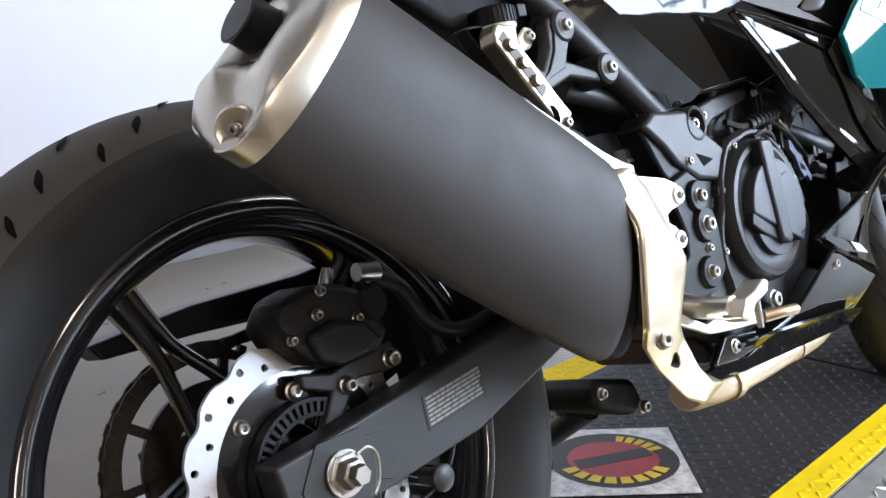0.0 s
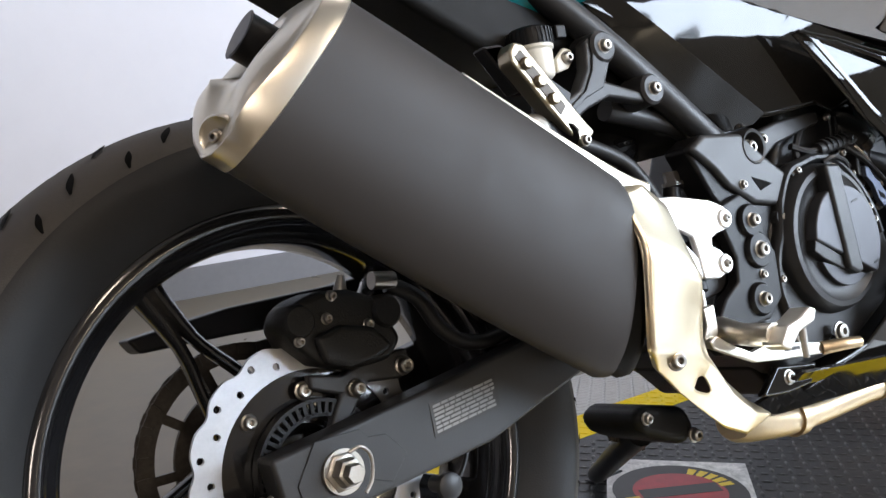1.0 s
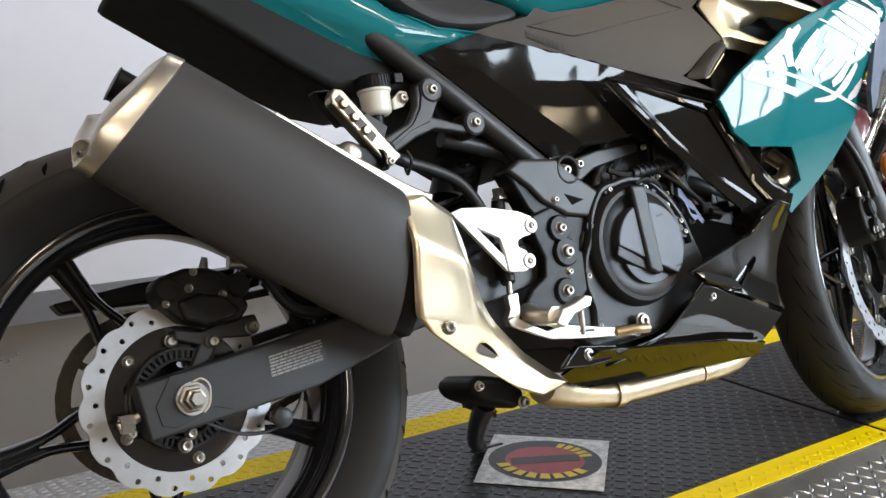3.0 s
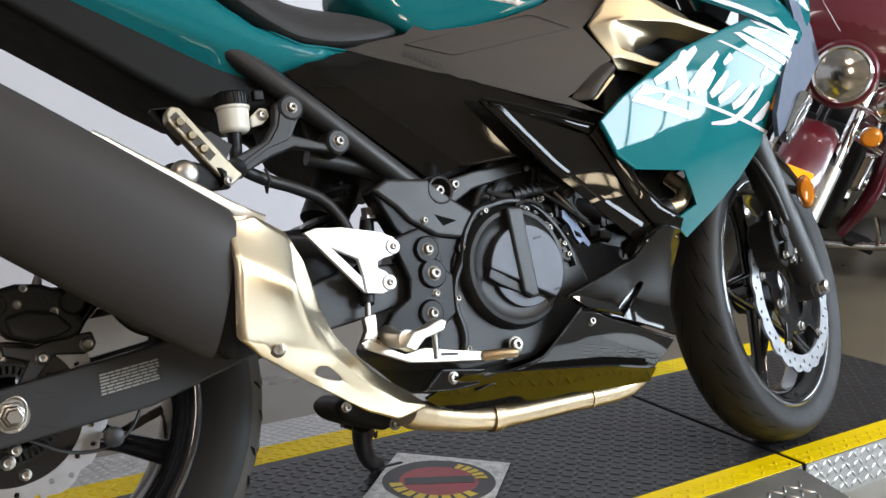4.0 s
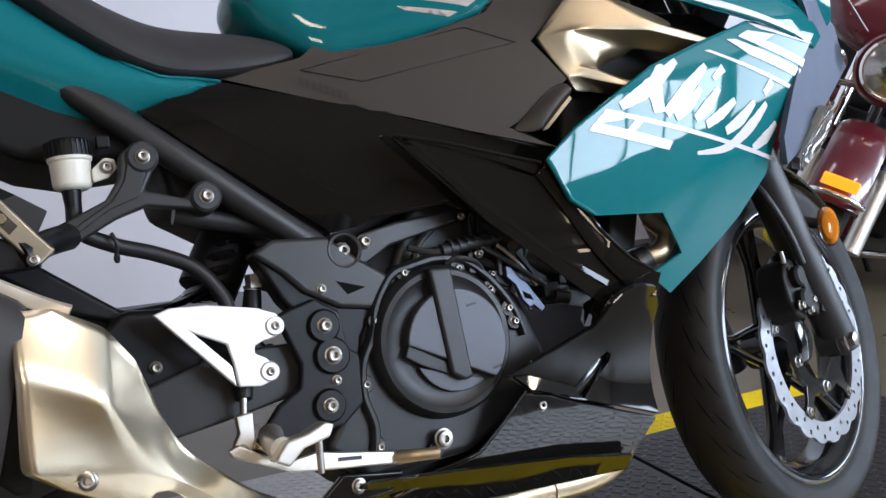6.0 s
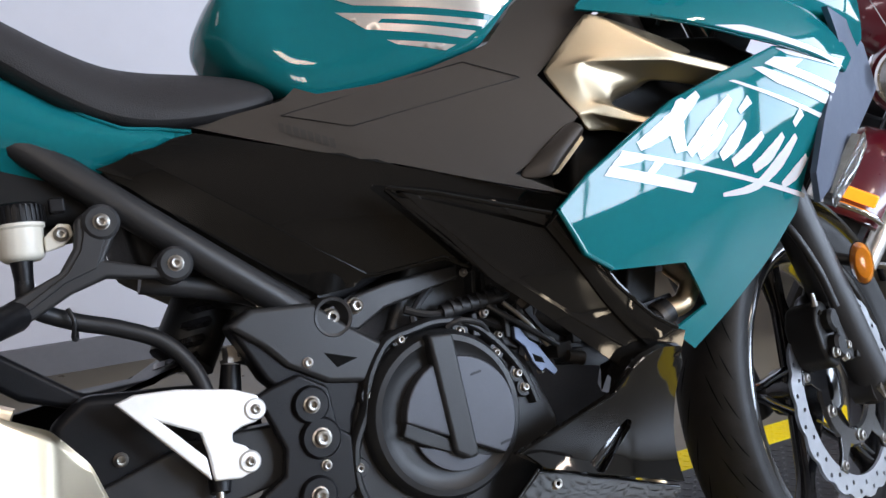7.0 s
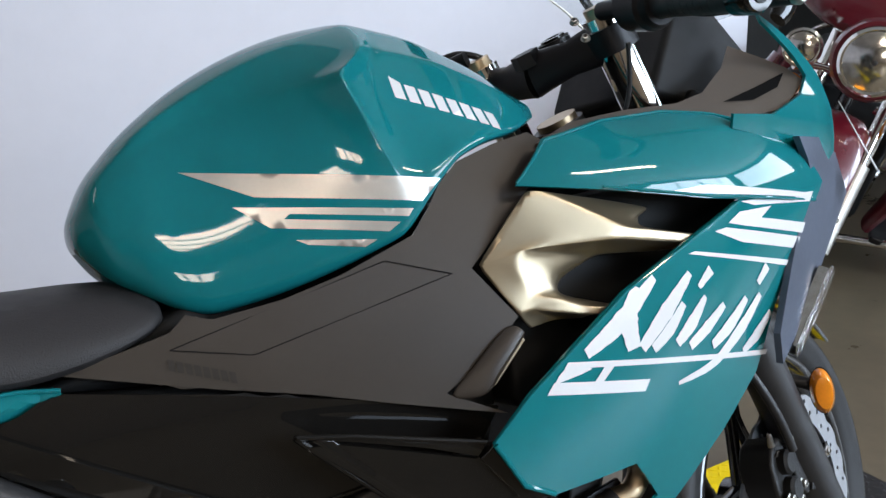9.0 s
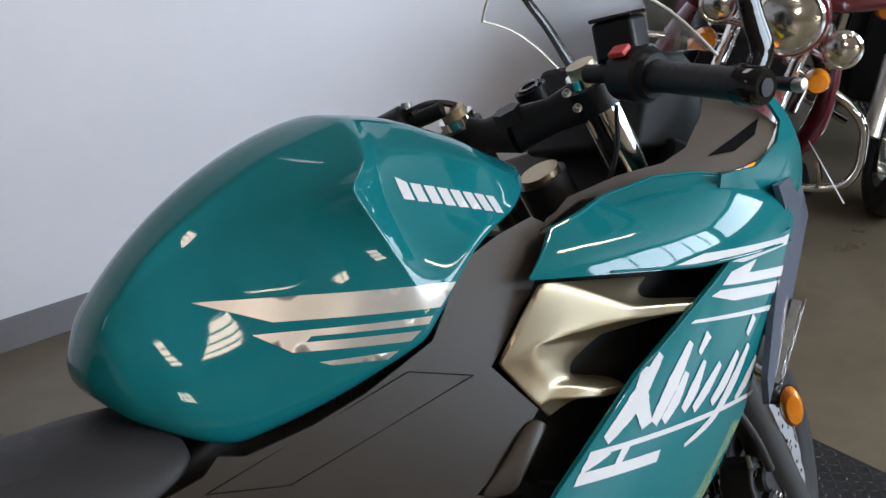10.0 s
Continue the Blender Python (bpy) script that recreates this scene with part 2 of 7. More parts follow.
def plate(outline, y0, y1, bm=None):
    """An outline in the side view (x, z), as a slab from y0 to y1."""
    bm = bm or bmesh.new()
    a = [bm.verts.new((x, y0, z)) for x, z in outline]
    b = [bm.verts.new((x, y1, z)) for x, z in outline]
    n = len(a)
    bm.faces.new(a)
    bm.faces.new(b[::-1])
    for i in range(n):
        j = (i + 1) % n
        bm.faces.new((a[i], b[i], b[j], a[j]))
    return bm


def surface(anchors):
    """Depth y over the side view: the plane, or the quadric, nearest to anchors (x, z, y)."""
    q = np.array(anchors, float)
    x, z, y = q.T
    cols = [np.ones(len(q)), x, z] + ([x * x, z * z, x * z] if len(q) >= 7 else [])
    k = np.linalg.lstsq(np.stack(cols, 1), y, rcond=None)[0]
    if len(k) == 3:
        return lambda u, v: float(k[0] + k[1] * u + k[2] * v)
    return lambda u, v: float(k[0] + k[1] * u + k[2] * v + k[3] * u * u + k[4] * v * v + k[5] * u * v)


def inside(poly, x, z):
    """Whether a point lies in an outline."""
    hit = False
    for (x0, z0), (x1, z1) in zip(poly, list(poly[1:]) + [poly[0]]):
        if (z0 > z) != (z1 > z) and x < x0 + (x1 - x0) * (z - z0) / (z1 - z0):
            hit = not hit
    return hit


def dense(line, step):
    """A closed outline with points added along its longer sides."""
    out = []
    for (x0, z0), (x1, z1) in zip(line, list(line[1:]) + [line[0]]):
        n = max(1, int(math.hypot(x1 - x0, z1 - z0) / step + .5))
        out += [(x0 + (x1 - x0) * k / n, z0 + (z1 - z0) * k / n) for k in range(n)]
    return out


def sheet(outline, depth, step=0.02, lift=0.0, curve=0, hole=()):
    """An outline in the side view, with or without an opening, filled with even triangles and laid on the depth surface."""
    if curve:
        outline = [(p.x, p.z) for p in spline([(x, 0, z) for x, z in outline], curve, True)]
    loops = [dense(outline, step)] + ([dense(list(hole), step)] if hole else [])
    pts, edges = [], []
    for loop in loops:
        n0 = len(pts)
        pts += [Vector(p) for p in loop]
        edges += [(n0 + k, n0 + (k + 1) % len(loop)) for k in range(len(loop))]
    rim = np.array([tuple(p) for p in pts])
    lo, hi = rim.min(0), rim.max(0)
    for a, x in enumerate(np.arange(lo[0] + step * .5, hi[0], step)):
        for z in np.arange(lo[1] + step * (.5 if a % 2 else .9), hi[1], step):
            if inside(outline, x, z) and np.hypot(rim[:, 0] - x, rim[:, 1] - z).min() > step * .55:
                pts.append(Vector((float(x), float(z))))
    flat, _, faces, _, _, _ = geometry.delaunay_2d_cdt(pts, edges, [], 0, 1e-6)
    own = bmesh.new()
    vs = [own.verts.new((p.x, depth(p.x, p.y) + lift, p.y)) for p in flat]
    for f in faces:
        cx, cz = sum(flat[k].x for k in f) / 3, sum(flat[k].y for k in f) / 3
        if inside(outline, cx, cz) and not (hole and inside(hole, cx, cz)):
            own.faces.new([vs[k] for k in f])
    bmesh.ops.delete(own, geom=[v for v in own.verts if not v.link_faces], context="VERTS")
    return own


def box(bm, lo, hi, turn=None):
    m = Matrix.Translation([(a + b) / 2 for a, b in zip(lo, hi)]) @ Matrix.Diagonal([b - a for a, b in zip(lo, hi)] + [1])
    bmesh.ops.create_cube(bm, size=1, matrix=(turn or Matrix.Identity(4)) @ m)
    return bm


def slab(lo, hi):
    return box(bmesh.new(), lo, hi)


def bolt_mesh(r, h, sides=6):
    bm = bmesh.new()
    lathe([(0, -h * 0.1), (r * 0.42, -h * 0.1), (r * 0.46, -h * .96), (r * 0.72, -h), (r * .93, -h * .86), (r, -h * 0.6), (r * 1.02, -h * .12), (r * 1.26, 0), (r * 1.30, h * 0.25), (0, h * 0.25)], sides, bm=bm)
    me = bpy.data.meshes.new("bolt")
    bmesh.ops.recalc_face_normals(bm, faces=bm.faces)
    bm.to_mesh(me)
    bm.free()
    me.shade_smooth()
    me.set_sharp_from_angle(angle=radians(35))
    return me


BOLTS = {}


def bolt(parent, x, y, z, r=0.007, h=0.006, material=None, turn=None, name="bolt"):
    r = r * 0.74
    material = material or CHROME
    key = (round(r, 4), round(h, 4), material.name)
    if key not in BOLTS:
        BOLTS[key] = bolt_mesh(r, h, 14)
        BOLTS[key].materials.append(material)
    ob = new(name, BOLTS[key])
    ob.parent = parent
    ob.location = (x, y, z)
    if turn:
        ob.rotation_euler = [radians(a) for a in turn]
    return ob


def thing(name, label, category, m=None, group="", kind=""):
    ob = empty(name)
    if m is not None:
        ob.matrix_world = m
    return tagged(ob, label, category, group, kind)

# ---- the room ----
FLOOR = -0.085
YW = 2.25


def structure(name, bm, material, label, category, smooth=False):
    return tagged(link(name, bm, material, smooth=smooth), label, category, kind="structure")


structure("floor", slab((-6, -4.6, FLOOR - 0.1), (9, 6.6, FLOOR)), CONCRETE, "worn tan polished concrete showroom floor", "floor")
structure("ceiling", slab((-6, -4.6, 3.2), (9, 6.6, 3.3)), CEILPAINT, "plain off-white showroom ceiling", "ceiling")
structure("wall_north", slab((-6, YW, FLOOR), (3.75, YW + 0.15, 3.2)), WALLPAINT, "smooth pale lilac painted showroom wall", "wall")
structure("baseboard", slab((-6, YW - 0.018, FLOOR), (3.75, YW - 0.0005, FLOOR + 0.10)), BASEGREY, "grey vinyl skirting along the painted wall", "baseboard")
# dim end of the room: its shade is put into the wall colour
structure("wall_recess", slab((3.75, 6.0, FLOOR), (9, 6.15, 3.2)), DARKWALL, "back wall behind the parked cruisers, shade painted in dark", "wall")
structure("wall_return", slab((3.6, YW + 0.15, FLOOR), (3.75, 6.15, 3.2)), WALLPAINT, "painted return wall beside the recess", "wall")
# this end wall also has the dimness painted in as dark colour
bm = bmesh.new()
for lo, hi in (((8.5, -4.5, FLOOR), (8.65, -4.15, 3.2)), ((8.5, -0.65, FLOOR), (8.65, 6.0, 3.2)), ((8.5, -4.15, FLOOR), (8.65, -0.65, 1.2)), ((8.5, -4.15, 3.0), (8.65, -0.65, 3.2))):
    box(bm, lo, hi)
structure("wall_east", bm, DARKWALL, "end wall behind the parked cruisers, shade painted in dark", "wall")
structure("wall_west", slab((-5.15, -4.5, FLOOR), (-5.0, YW, 3.2)), WALLPAINT, "plain pale painted end wall", "wall")


WINDOWS = [(-1.92, -1.08, 1.18, 2.02), (2.4, 8.2, 1.15, 3.05), (1.80, 2.45, 0.03, 0.36)]


def south_wall():
    bm = bmesh.new()
    xs = sorted({-5.0, 8.5} | {v for w in WINDOWS for v in w[:2]})
    for a, b in zip(xs, xs[1:]):
        z = FLOOR
        for w in sorted((w for w in WINDOWS if w[0] < (a + b) / 2 < w[1]), key=lambda w: w[2]):
            box(bm, (a, -4.55, z), (b, -4.4, w[2]))
            z = w[3]
        box(bm, (a, -4.55, z), (b, -4.4, 3.2))
    structure("wall_south", bm, FRONTWALL, "painted front wall with glazed shop windows", "wall")
    k = 0
    for a, b, z0, z1 in WINDOWS:
        k += 1
        fr = bmesh.new()
        n = 3 if b < 5 else 5
        for i in range(n + 1):
            x = a + (b - a) * i / n
            box(fr, (x - 0.018, -4.47, z0), (x + 0.018, -4.41, z1))
        box(fr, (a, -4.47, z0), (b, -4.41, z0 + 0.06))
        box(fr, (a, -4.47, z1 - 0.06), (b, -4.41, z1))
        structure(f"window_{k}", fr, DARKWALL, "dark metal shop window frame in the front wall", "window")


south_wall()


# ---- the display platform ----
Y0, Y1, Y2, Y3, XJ, XL, XR = -0.090, -0.032, 0.437, 0.515, 1.292, -2.2, 1.985


def lugs(bm, x0, x1, y0, y1, pitch, length, wide, high, tf=None, seed=1):
    """Raised tread lugs, turned crosswise by turns, on the z = 0 plane (or on tf's plane)."""
    rnd = random.Random(seed)
    tf = tf or Matrix.Identity(4)
    nx, ny = int((x1 - x0) / pitch), int((y1 - y0) / pitch)
    for i in range(nx):
        for j in range(ny):
            cx, cy = x0 + (i + 0.5) * pitch, y0 + (j + 0.5) * pitch
            a = radians(45 if (i + j) % 2 else -45) + rnd.uniform(-0.04, 0.04)
            u, v = Vector((math.cos(a), math.sin(a), 0)), Vector((-math.sin(a), math.cos(a), 0))
            c = Vector((cx, cy, 0))
            L, w, h = length / 2, wide / 2, high * rnd.uniform(0.85, 1.1)
            ring = [c - u * L, c - u * L * 0.4 - v * w, c + u * L * 0.4 - v * w, c + u * L, c + u * L * 0.4 + v * w, c - u * L * 0.4 + v * w]
            base = [bm.verts.new(tf @ p) for p in ring]
            top = [bm.verts.new(tf @ (c + (p - c) * 0.55 + Vector((0, 0, h)))) for p in ring]
            for k in range(6):
                m = (k + 1) % 6
                bm.faces.new((base[k], base[m], top[m], top[k]))
            bm.faces.new(top)
    return bm


def platform(name, xa, xb, label):
    p = tagged(link(name, slab((xa, Y0, FLOOR), (xb, Y3, -0.0015)), PLATE, smooth=False), label, "platform", kind="structure")
    part("black_deck", slab((xa + 0.001, Y1, -0.0015), (xb - 0.001, Y2, 0.0)), PLATE, p, "black painted tread plate deck", smooth=False)
    d = part("deck_lugs", lugs(bmesh.new(), xa, xb, Y1 + 0.002, Y2, 0.0195, 0.021, 0.0065, 0.0016), PLATELUG, p, smooth=True, angle=60)
    d["kind"] = "stuff"
    for a, b in ((Y0, Y1), (Y2, Y3)):
        part("yellow_edge", slab((xa + 0.001, a, -0.0015), (xb - 0.001, b, 0.0005)), YELLOW, p, "yellow painted tread plate edge strip", smooth=False)
        d = part("edge_lugs", lugs(bmesh.new(), xa, xb, a + 0.002, b - 0.001, 0.0185, 0.021, 0.0065, 0.0020), YELLOW, p, smooth=True, angle=60)
        d["kind"] = "stuff"
    part("side_plate", slab((xa + 0.001, Y0 - 0.002, FLOOR), (xb - 0.001, Y0, -0.003)), PLATESILVER, p, "bare aluminium tread plate side", smooth=False)
    d = part("side_lugs", lugs(bmesh.new(), xa, xb, 0.0, 0.08, 0.0195, 0.022, 0.0065, 0.0018,
                               Matrix.Translation((0, Y0 - 0.002, FLOOR + 0.002)) @ Matrix.Rotation(radians(90), 4, "X")), PLATESILVER, p, angle=60)
    d["kind"] = "stuff"
    return p


def ramp(xa, xb, ytop, ylow, name="ramp"):
    """A sloping apron of bare tread plate from the platform's edge to the floor."""
    bm = bmesh.new()
    zt, zb = -0.004, FLOOR + 0.004
    skew = 0.10
    a = [(xa, ytop, zt), (xb - 0.015, ytop, zt), (xb + skew * 0.3, ylow, zb), (xa, ylow, zb)]
    top = [bm.verts.new(p) for p in a]
    low = [bm.verts.new((p[0], p[1], FLOOR)) for p in a]
    bm.faces.new(top)
    for k in range(4):
        m = (k + 1) % 4
        bm.faces.new((top[k], low[k], low[m], top[m]))
    r = tagged(link(name, bm, PLATESILVER, smooth=False), "bare aluminium tread plate ramp along the platform", "ramp", kind="structure")
    run = abs(ylow - ytop)
    slope = math.atan2(zb - zt, run)
    s = -1 if ylow < ytop else 1
    tf = Matrix.Translation((0, ytop, zt)) @ Matrix.Rotation(-s * -slope, 4, "X")
    L = math.hypot(run, zb - zt)
    y0, y1 = (-L, 0) if s < 0 else (0, L)
    d = part("ramp_lugs", lugs(bmesh.new(), xa, xb - 0.03, y0 + 0.004, y1 - 0.004, 0.0205, 0.023, 0.0068, 0.0020, tf, 5), PLATESILVER, r, angle=60)
    d["kind"] = "stuff"
    return r


platform("platform", XL, XJ - 0.005, "black tread plate display platform with yellow painted edges")
platform("platform", XJ + 0.005, XR, "black tread plate display platform with yellow painted edges")
structure("platform_joint", slab((XJ - 0.005, Y0 + 0.004, FLOOR), (XJ + 0.005, Y3 - 0.004, -0.012)), PLAQUEBLACK, "dark open joint between the platform sections", "joint")
ramp(XL, XJ, Y0 - 0.004, -0.42)
ramp(XL, XJ, Y3 + 0.004, 0.84)

# ---- printed mat square on the deck ----


def deck_sticker():
    ux, uy = Vector((0.152, -0.154, 0)), Vector((-0.145, -0.161, 0))
    ang = math.degrees(math.atan2(ux.y, ux.x))
    t = thing("floor_sticker", "square marbled vinyl sticker with a red oval badge on deck", "sticker", pose(0.683, 0.194, 0.0022, 0, 0, ang))
    h = 0.108
    part("backing", slab((-h, -h, 0), (h, h, 0.0012)), PLAQUE, t, smooth=False)

    def oval(rx, ry, z, n=48):
        bm = bmesh.new()
        bm.faces.new([bm.verts.new((rx * math.cos(2 * math.pi * k / n), ry * math.sin(2 * math.pi * k / n), z)) for k in range(n)])
        return bm
    part("badge_ground", oval(0.100, 0.090, 0.0016), PLAQUEBLACK, t, smooth=False)
    part("badge_field", oval(0.070, 0.060, 0.0021), PLAQUERED, t, smooth=False)

    def arc_blocks(a0, a1, n):
        for k in range(n):
            bm = bmesh.new()
            a = a0 + (a1 - a0) * (k + 0.5) / n
            w = abs(a1 - a0) / n * 0.36
            ring = [(r * 0.98, da) for r, da in ((0.69, -w), (0.69, w), (0.92, w), (0.92, -w))]
            vs = [bm.verts.new((0.098 * r * math.cos(a + d), 0.088 * r * math.sin(a + d), 0.0026)) for r, d in ring]
            bm.faces.new(vs)
            part("badge_bar", bm, PLAQUEYELLOW, t, smooth=False)
    arc_blocks(radians(200), radians(335), 8)
    arc_blocks(radians(80), radians(20), 5)
    bm = bmesh.new()
    box(bm, (-0.06, -0.012, 0.0022), (0.062, 0.016, 0.0026), Matrix.Rotation(radians(18), 4, "Z"))
    part("badge_band", bm, PLAQUEBLACK, t, smooth=False)


deck_sticker()


def panel_frame(cx, cy, w, d, z):
    """The frame and glazing bars of the ceiling light, hung just under its glowing face."""
    bm = bmesh.new()
    for x in (cx - w / 2, cx + w / 2):
        box(bm, (x - .03, cy - d / 2 - .04, z), (x + .03, cy + d / 2 + .04, 3.2))
    for k in range(5):
        y = cy - d / 2 + d * k / 4
        box(bm, (cx - w / 2 + .031, y - .014, z), (cx + w / 2 - .031, y + .014, z + .03))
    tagged(link("ceiling_light_frame", bm, DARKWALL, smooth=False), "dark frame of a four-pane ceiling light", "ceiling light", kind="structure")


panel_frame(-0.58, -2.85, 0.50, 1.2, 3.07)

# ---- the motorcycle ----
MOTO = thing("motorcycle", "teal and black sport motorcycle on its side stand", "motorcycle", pose(0, 0, 0, -15, 0, 0))

# steering turned to the left about the raked head
RAKE, TURNED = radians(20.5), radians(20)
HEAD = Vector((1.441, 0, 0))
AXIS = Vector((-math.sin(RAKE), 0, math.cos(RAKE)))
STEER = Matrix.Translation(HEAD) @ Matrix.Rotation(TURNED, 4, AXIS) @ Matrix.Translation(-HEAD)


def steered(bm):
    bmesh.ops.transform(bm, matrix=STEER, verts=bm.verts)
    return bm


def moved(bm, m):
    bmesh.ops.transform(bm, matrix=m, verts=bm.verts)
    return bm


def settled(bm):
    """Flattens a tyre where it stands on the deck."""
    lean, back = pose(0, 0, 0, -15, 0, 0), pose(0, 0, 0, 15, 0, 0)
    for v in bm.verts:
        p = lean @ v.co
        if p.z < 0.0016:
            p.z = 0.0016
            v.co = back @ p
    return bm


def wave_disc(outer, inner, holes, waves, thick, hole_r, deep=0.005):
    """A drilled disc with a wavy rim, about the y axis."""
    bm = bmesh.new()
    step = 2 * math.pi / holes
    mid = (outer + inner) / 2

    def at(r, a):
        return Vector((r * math.cos(a), 0, r * math.sin(a)))

    def rim(a):
        return outer - deep * (0.5 + 0.5 * math.cos(waves * a)) ** 2
    for k in range(holes):
        a0, a1 = k * step, (k + 1) * step
        am = (a0 + a1) / 2
        c = at(mid + (0.17 if k % 2 else -0.17) * (outer - inner), am)
        edge = [at(inner, a0), at(inner, am), at(inner, a1), at(mid, a1)] + [at(rim(a), a) for a in np.linspace(a1, a0, 9)] + [at(mid, a0)]
        outer_v = [bm.verts.new(p) for p in edge]
        hole_v = [bm.verts.new(c + (p - c).normalized() * hole_r) for p in edge]
        for i in range(len(edge)):
            j = (i + 1) % len(edge)
            bm.faces.new((outer_v[i], outer_v[j], hole_v[j], hole_v[i]))
    bmesh.ops.remove_doubles(bm, verts=bm.verts, dist=1e-5)
    bmesh.ops.recalc_face_normals(bm, faces=bm.faces)
    geo = bmesh.ops.extrude_face_region(bm, geom=bm.faces[:])
    for v in geo["geom"]:
        if isinstance(v, bmesh.types.BMVert):
            v.co.y += thick
    return bm


def wheel(name, centre, tyre_r, half, rim_half, spoke_turn, m=None, label="", count=22, fat=1.0, slant=0.22, tread=None):
    c = Vector(centre)
    fix = (m or Matrix.Identity(4)) @ Matrix.Translation(c)
    bead = 0.224
    lip = [(bead - 0.003 + 0.010 * math.cos(a), -rim_half + 0.006 - 0.009 * math.sin(a)) for a in np.linspace(radians(175), radians(5), 9)]
    rim = lathe([(0.196, -0.018), (0.199, -rim_half + 0.016), (0.207, -rim_half + 0.009)] + lip + [
                 (bead - 0.006, -rim_half + 0.010), (bead - 0.006, rim_half - 0.010), (bead + 0.007, rim_half - 0.004), (bead + 0.006, rim_half - 0.001), (bead, rim_half),
                 (0.207, rim_half - 0.004), (0.199, rim_half - 0.012), (0.196, 0.018)], 96, close=True)
    w = part(name, moved(rim, fix), BLACKPAINT, MOTO, label or "gloss black cast wheel", angle=50)
    prof = [(bead - 0.004, rim_half - 0.006), (bead + 0.008, rim_half + 0.004), (bead + (tyre_r - bead) * 0.30, half * 0.93), (bead + (tyre_r - bead) * 0.52, half), (bead + (tyre_r - bead) * 0.70, half * 0.94),
            (bead + (tyre_r - bead) * 0.86, half * 0.72), (bead + (tyre_r - bead) * 0.96, half * 0.40), (tyre_r, 0)]
    n = 120
    full = prof + [(r, -y) for r, y in prof[-2::-1]]
    line = spline([(r, y, 0) for r, y in full], 4)
    part("tyre", settled(moved(lathe([(p.x, p.y) for p in line], n), fix)), RUBBER, w, "black rubber tyre with slotted tread", angle=60)
    # tread band, a hair proud of the shoulder
    cut = bead + (tyre_r - bead) * 0.62
    band = [(p.x + 0.0006, p.y) for p in line if p.x > cut]
    part("tread", settled(moved(lathe(band, n), fix)), tread or TREAD, w, angle=60)
    # grooves are dark faces just above the tread, recess shade put in colour
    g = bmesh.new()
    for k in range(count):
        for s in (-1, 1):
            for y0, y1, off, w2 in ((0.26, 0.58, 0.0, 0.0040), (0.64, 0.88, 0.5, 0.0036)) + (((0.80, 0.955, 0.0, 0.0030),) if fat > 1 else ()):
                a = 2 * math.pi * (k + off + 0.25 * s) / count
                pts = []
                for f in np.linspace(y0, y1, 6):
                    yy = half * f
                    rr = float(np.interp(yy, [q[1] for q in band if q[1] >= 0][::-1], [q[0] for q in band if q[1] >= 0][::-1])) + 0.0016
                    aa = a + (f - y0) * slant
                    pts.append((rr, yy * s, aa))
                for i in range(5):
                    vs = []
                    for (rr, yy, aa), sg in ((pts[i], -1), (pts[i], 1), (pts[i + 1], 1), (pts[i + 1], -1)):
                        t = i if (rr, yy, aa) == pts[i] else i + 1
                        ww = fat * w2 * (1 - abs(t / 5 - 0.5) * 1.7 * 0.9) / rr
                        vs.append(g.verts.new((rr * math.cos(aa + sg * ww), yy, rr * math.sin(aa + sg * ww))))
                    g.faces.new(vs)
    o = part("tread_groove_shade", moved(g, fix), GROOVESHADE, w)
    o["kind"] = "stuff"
    hub = lathe([(0.0, -0.05), (0.028, -0.05), (0.036, -0.045), (0.040, -0.02), (0.046, 0.0), (0.040, 0.02), (0.036, 0.045), (0.028, 0.05), (0.0, 0.05)], 40)
    part("hub", moved(hub, fix), BLACKPAINT, w)
    for k in range(5):
        a = spoke_turn + 2 * math.pi * k / 5
        sp = bmesh.new()
        for s in (-1, 1):
            root = Vector((0.045 * math.cos(a + s * 0.95), 0, 0.045 * math.sin(a + s * 0.95)))
            knee = Vector((0.142 * math.cos(a + s * 0.05), 0, 0.142 * math.sin(a + s * 0.05)))
            tip = Vector((0.207 * math.cos(a + s * 0.03), 0, 0.207 * math.sin(a + s * 0.03)))
            tube([root, root.lerp(knee, 0.6), knee, tip], [0.0070, 0.0060, 0.0062, 0.0115], 8, 4, sp, flat=1.8, up=(0, 1, 0))
        part("spoke", moved(sp, fix), BLACKPAINT, w, angle=50)
    return w, fix


RW, RFIX = wheel("rear_wheel", (0, 0, 0.306), 0.317, 0.078, 0.056, radians(119), label="gloss black five-spoke cast rear wheel", fat=1.3)
AXLE = Vector((1.3686, .0171, .2905))
WTURN = Matrix.Translation(AXLE) @ Matrix.Rotation(radians(17), 4, AXIS) @ Matrix.Rotation(radians(3), 4, "X")
FW, FFIX = wheel("front_wheel", (0, 0, 0), 0.290, 0.052, 0.040, radians(100), WTURN, "gloss black five-spoke cast front wheel", 34, 0.72, 0.5, FRONTTREAD)

part("brake_disc", moved(wave_disc(0.110, 0.083, 30, 15, 0.004, 0.0033), RFIX @ Matrix.Translation((0, -0.068, 0))), DISC, RW, "drilled wavy steel brake disc", angle=30)
part("disc_carrier", moved(lathe([(0.045, -0.066), (0.058, -0.068), (0.084, -0.066), (0.084, -0.062), (0.045, -0.058)], 60, close=True), RFIX), BLACKPAINT, RW)
ring = bmesh.new()
for k in range(48):
    a = 2 * math.pi * k / 48
    box(ring, (0.044, -0.082, -0.0016), (0.056, -0.078, 0.0016), Matrix.Rotation(-a, 4, "Y"))
lathe([(0.043, -0.082), (0.046, -0.082), (0.046, -0.07), (0.043, -0.07)], 48, bm=ring, close=True)
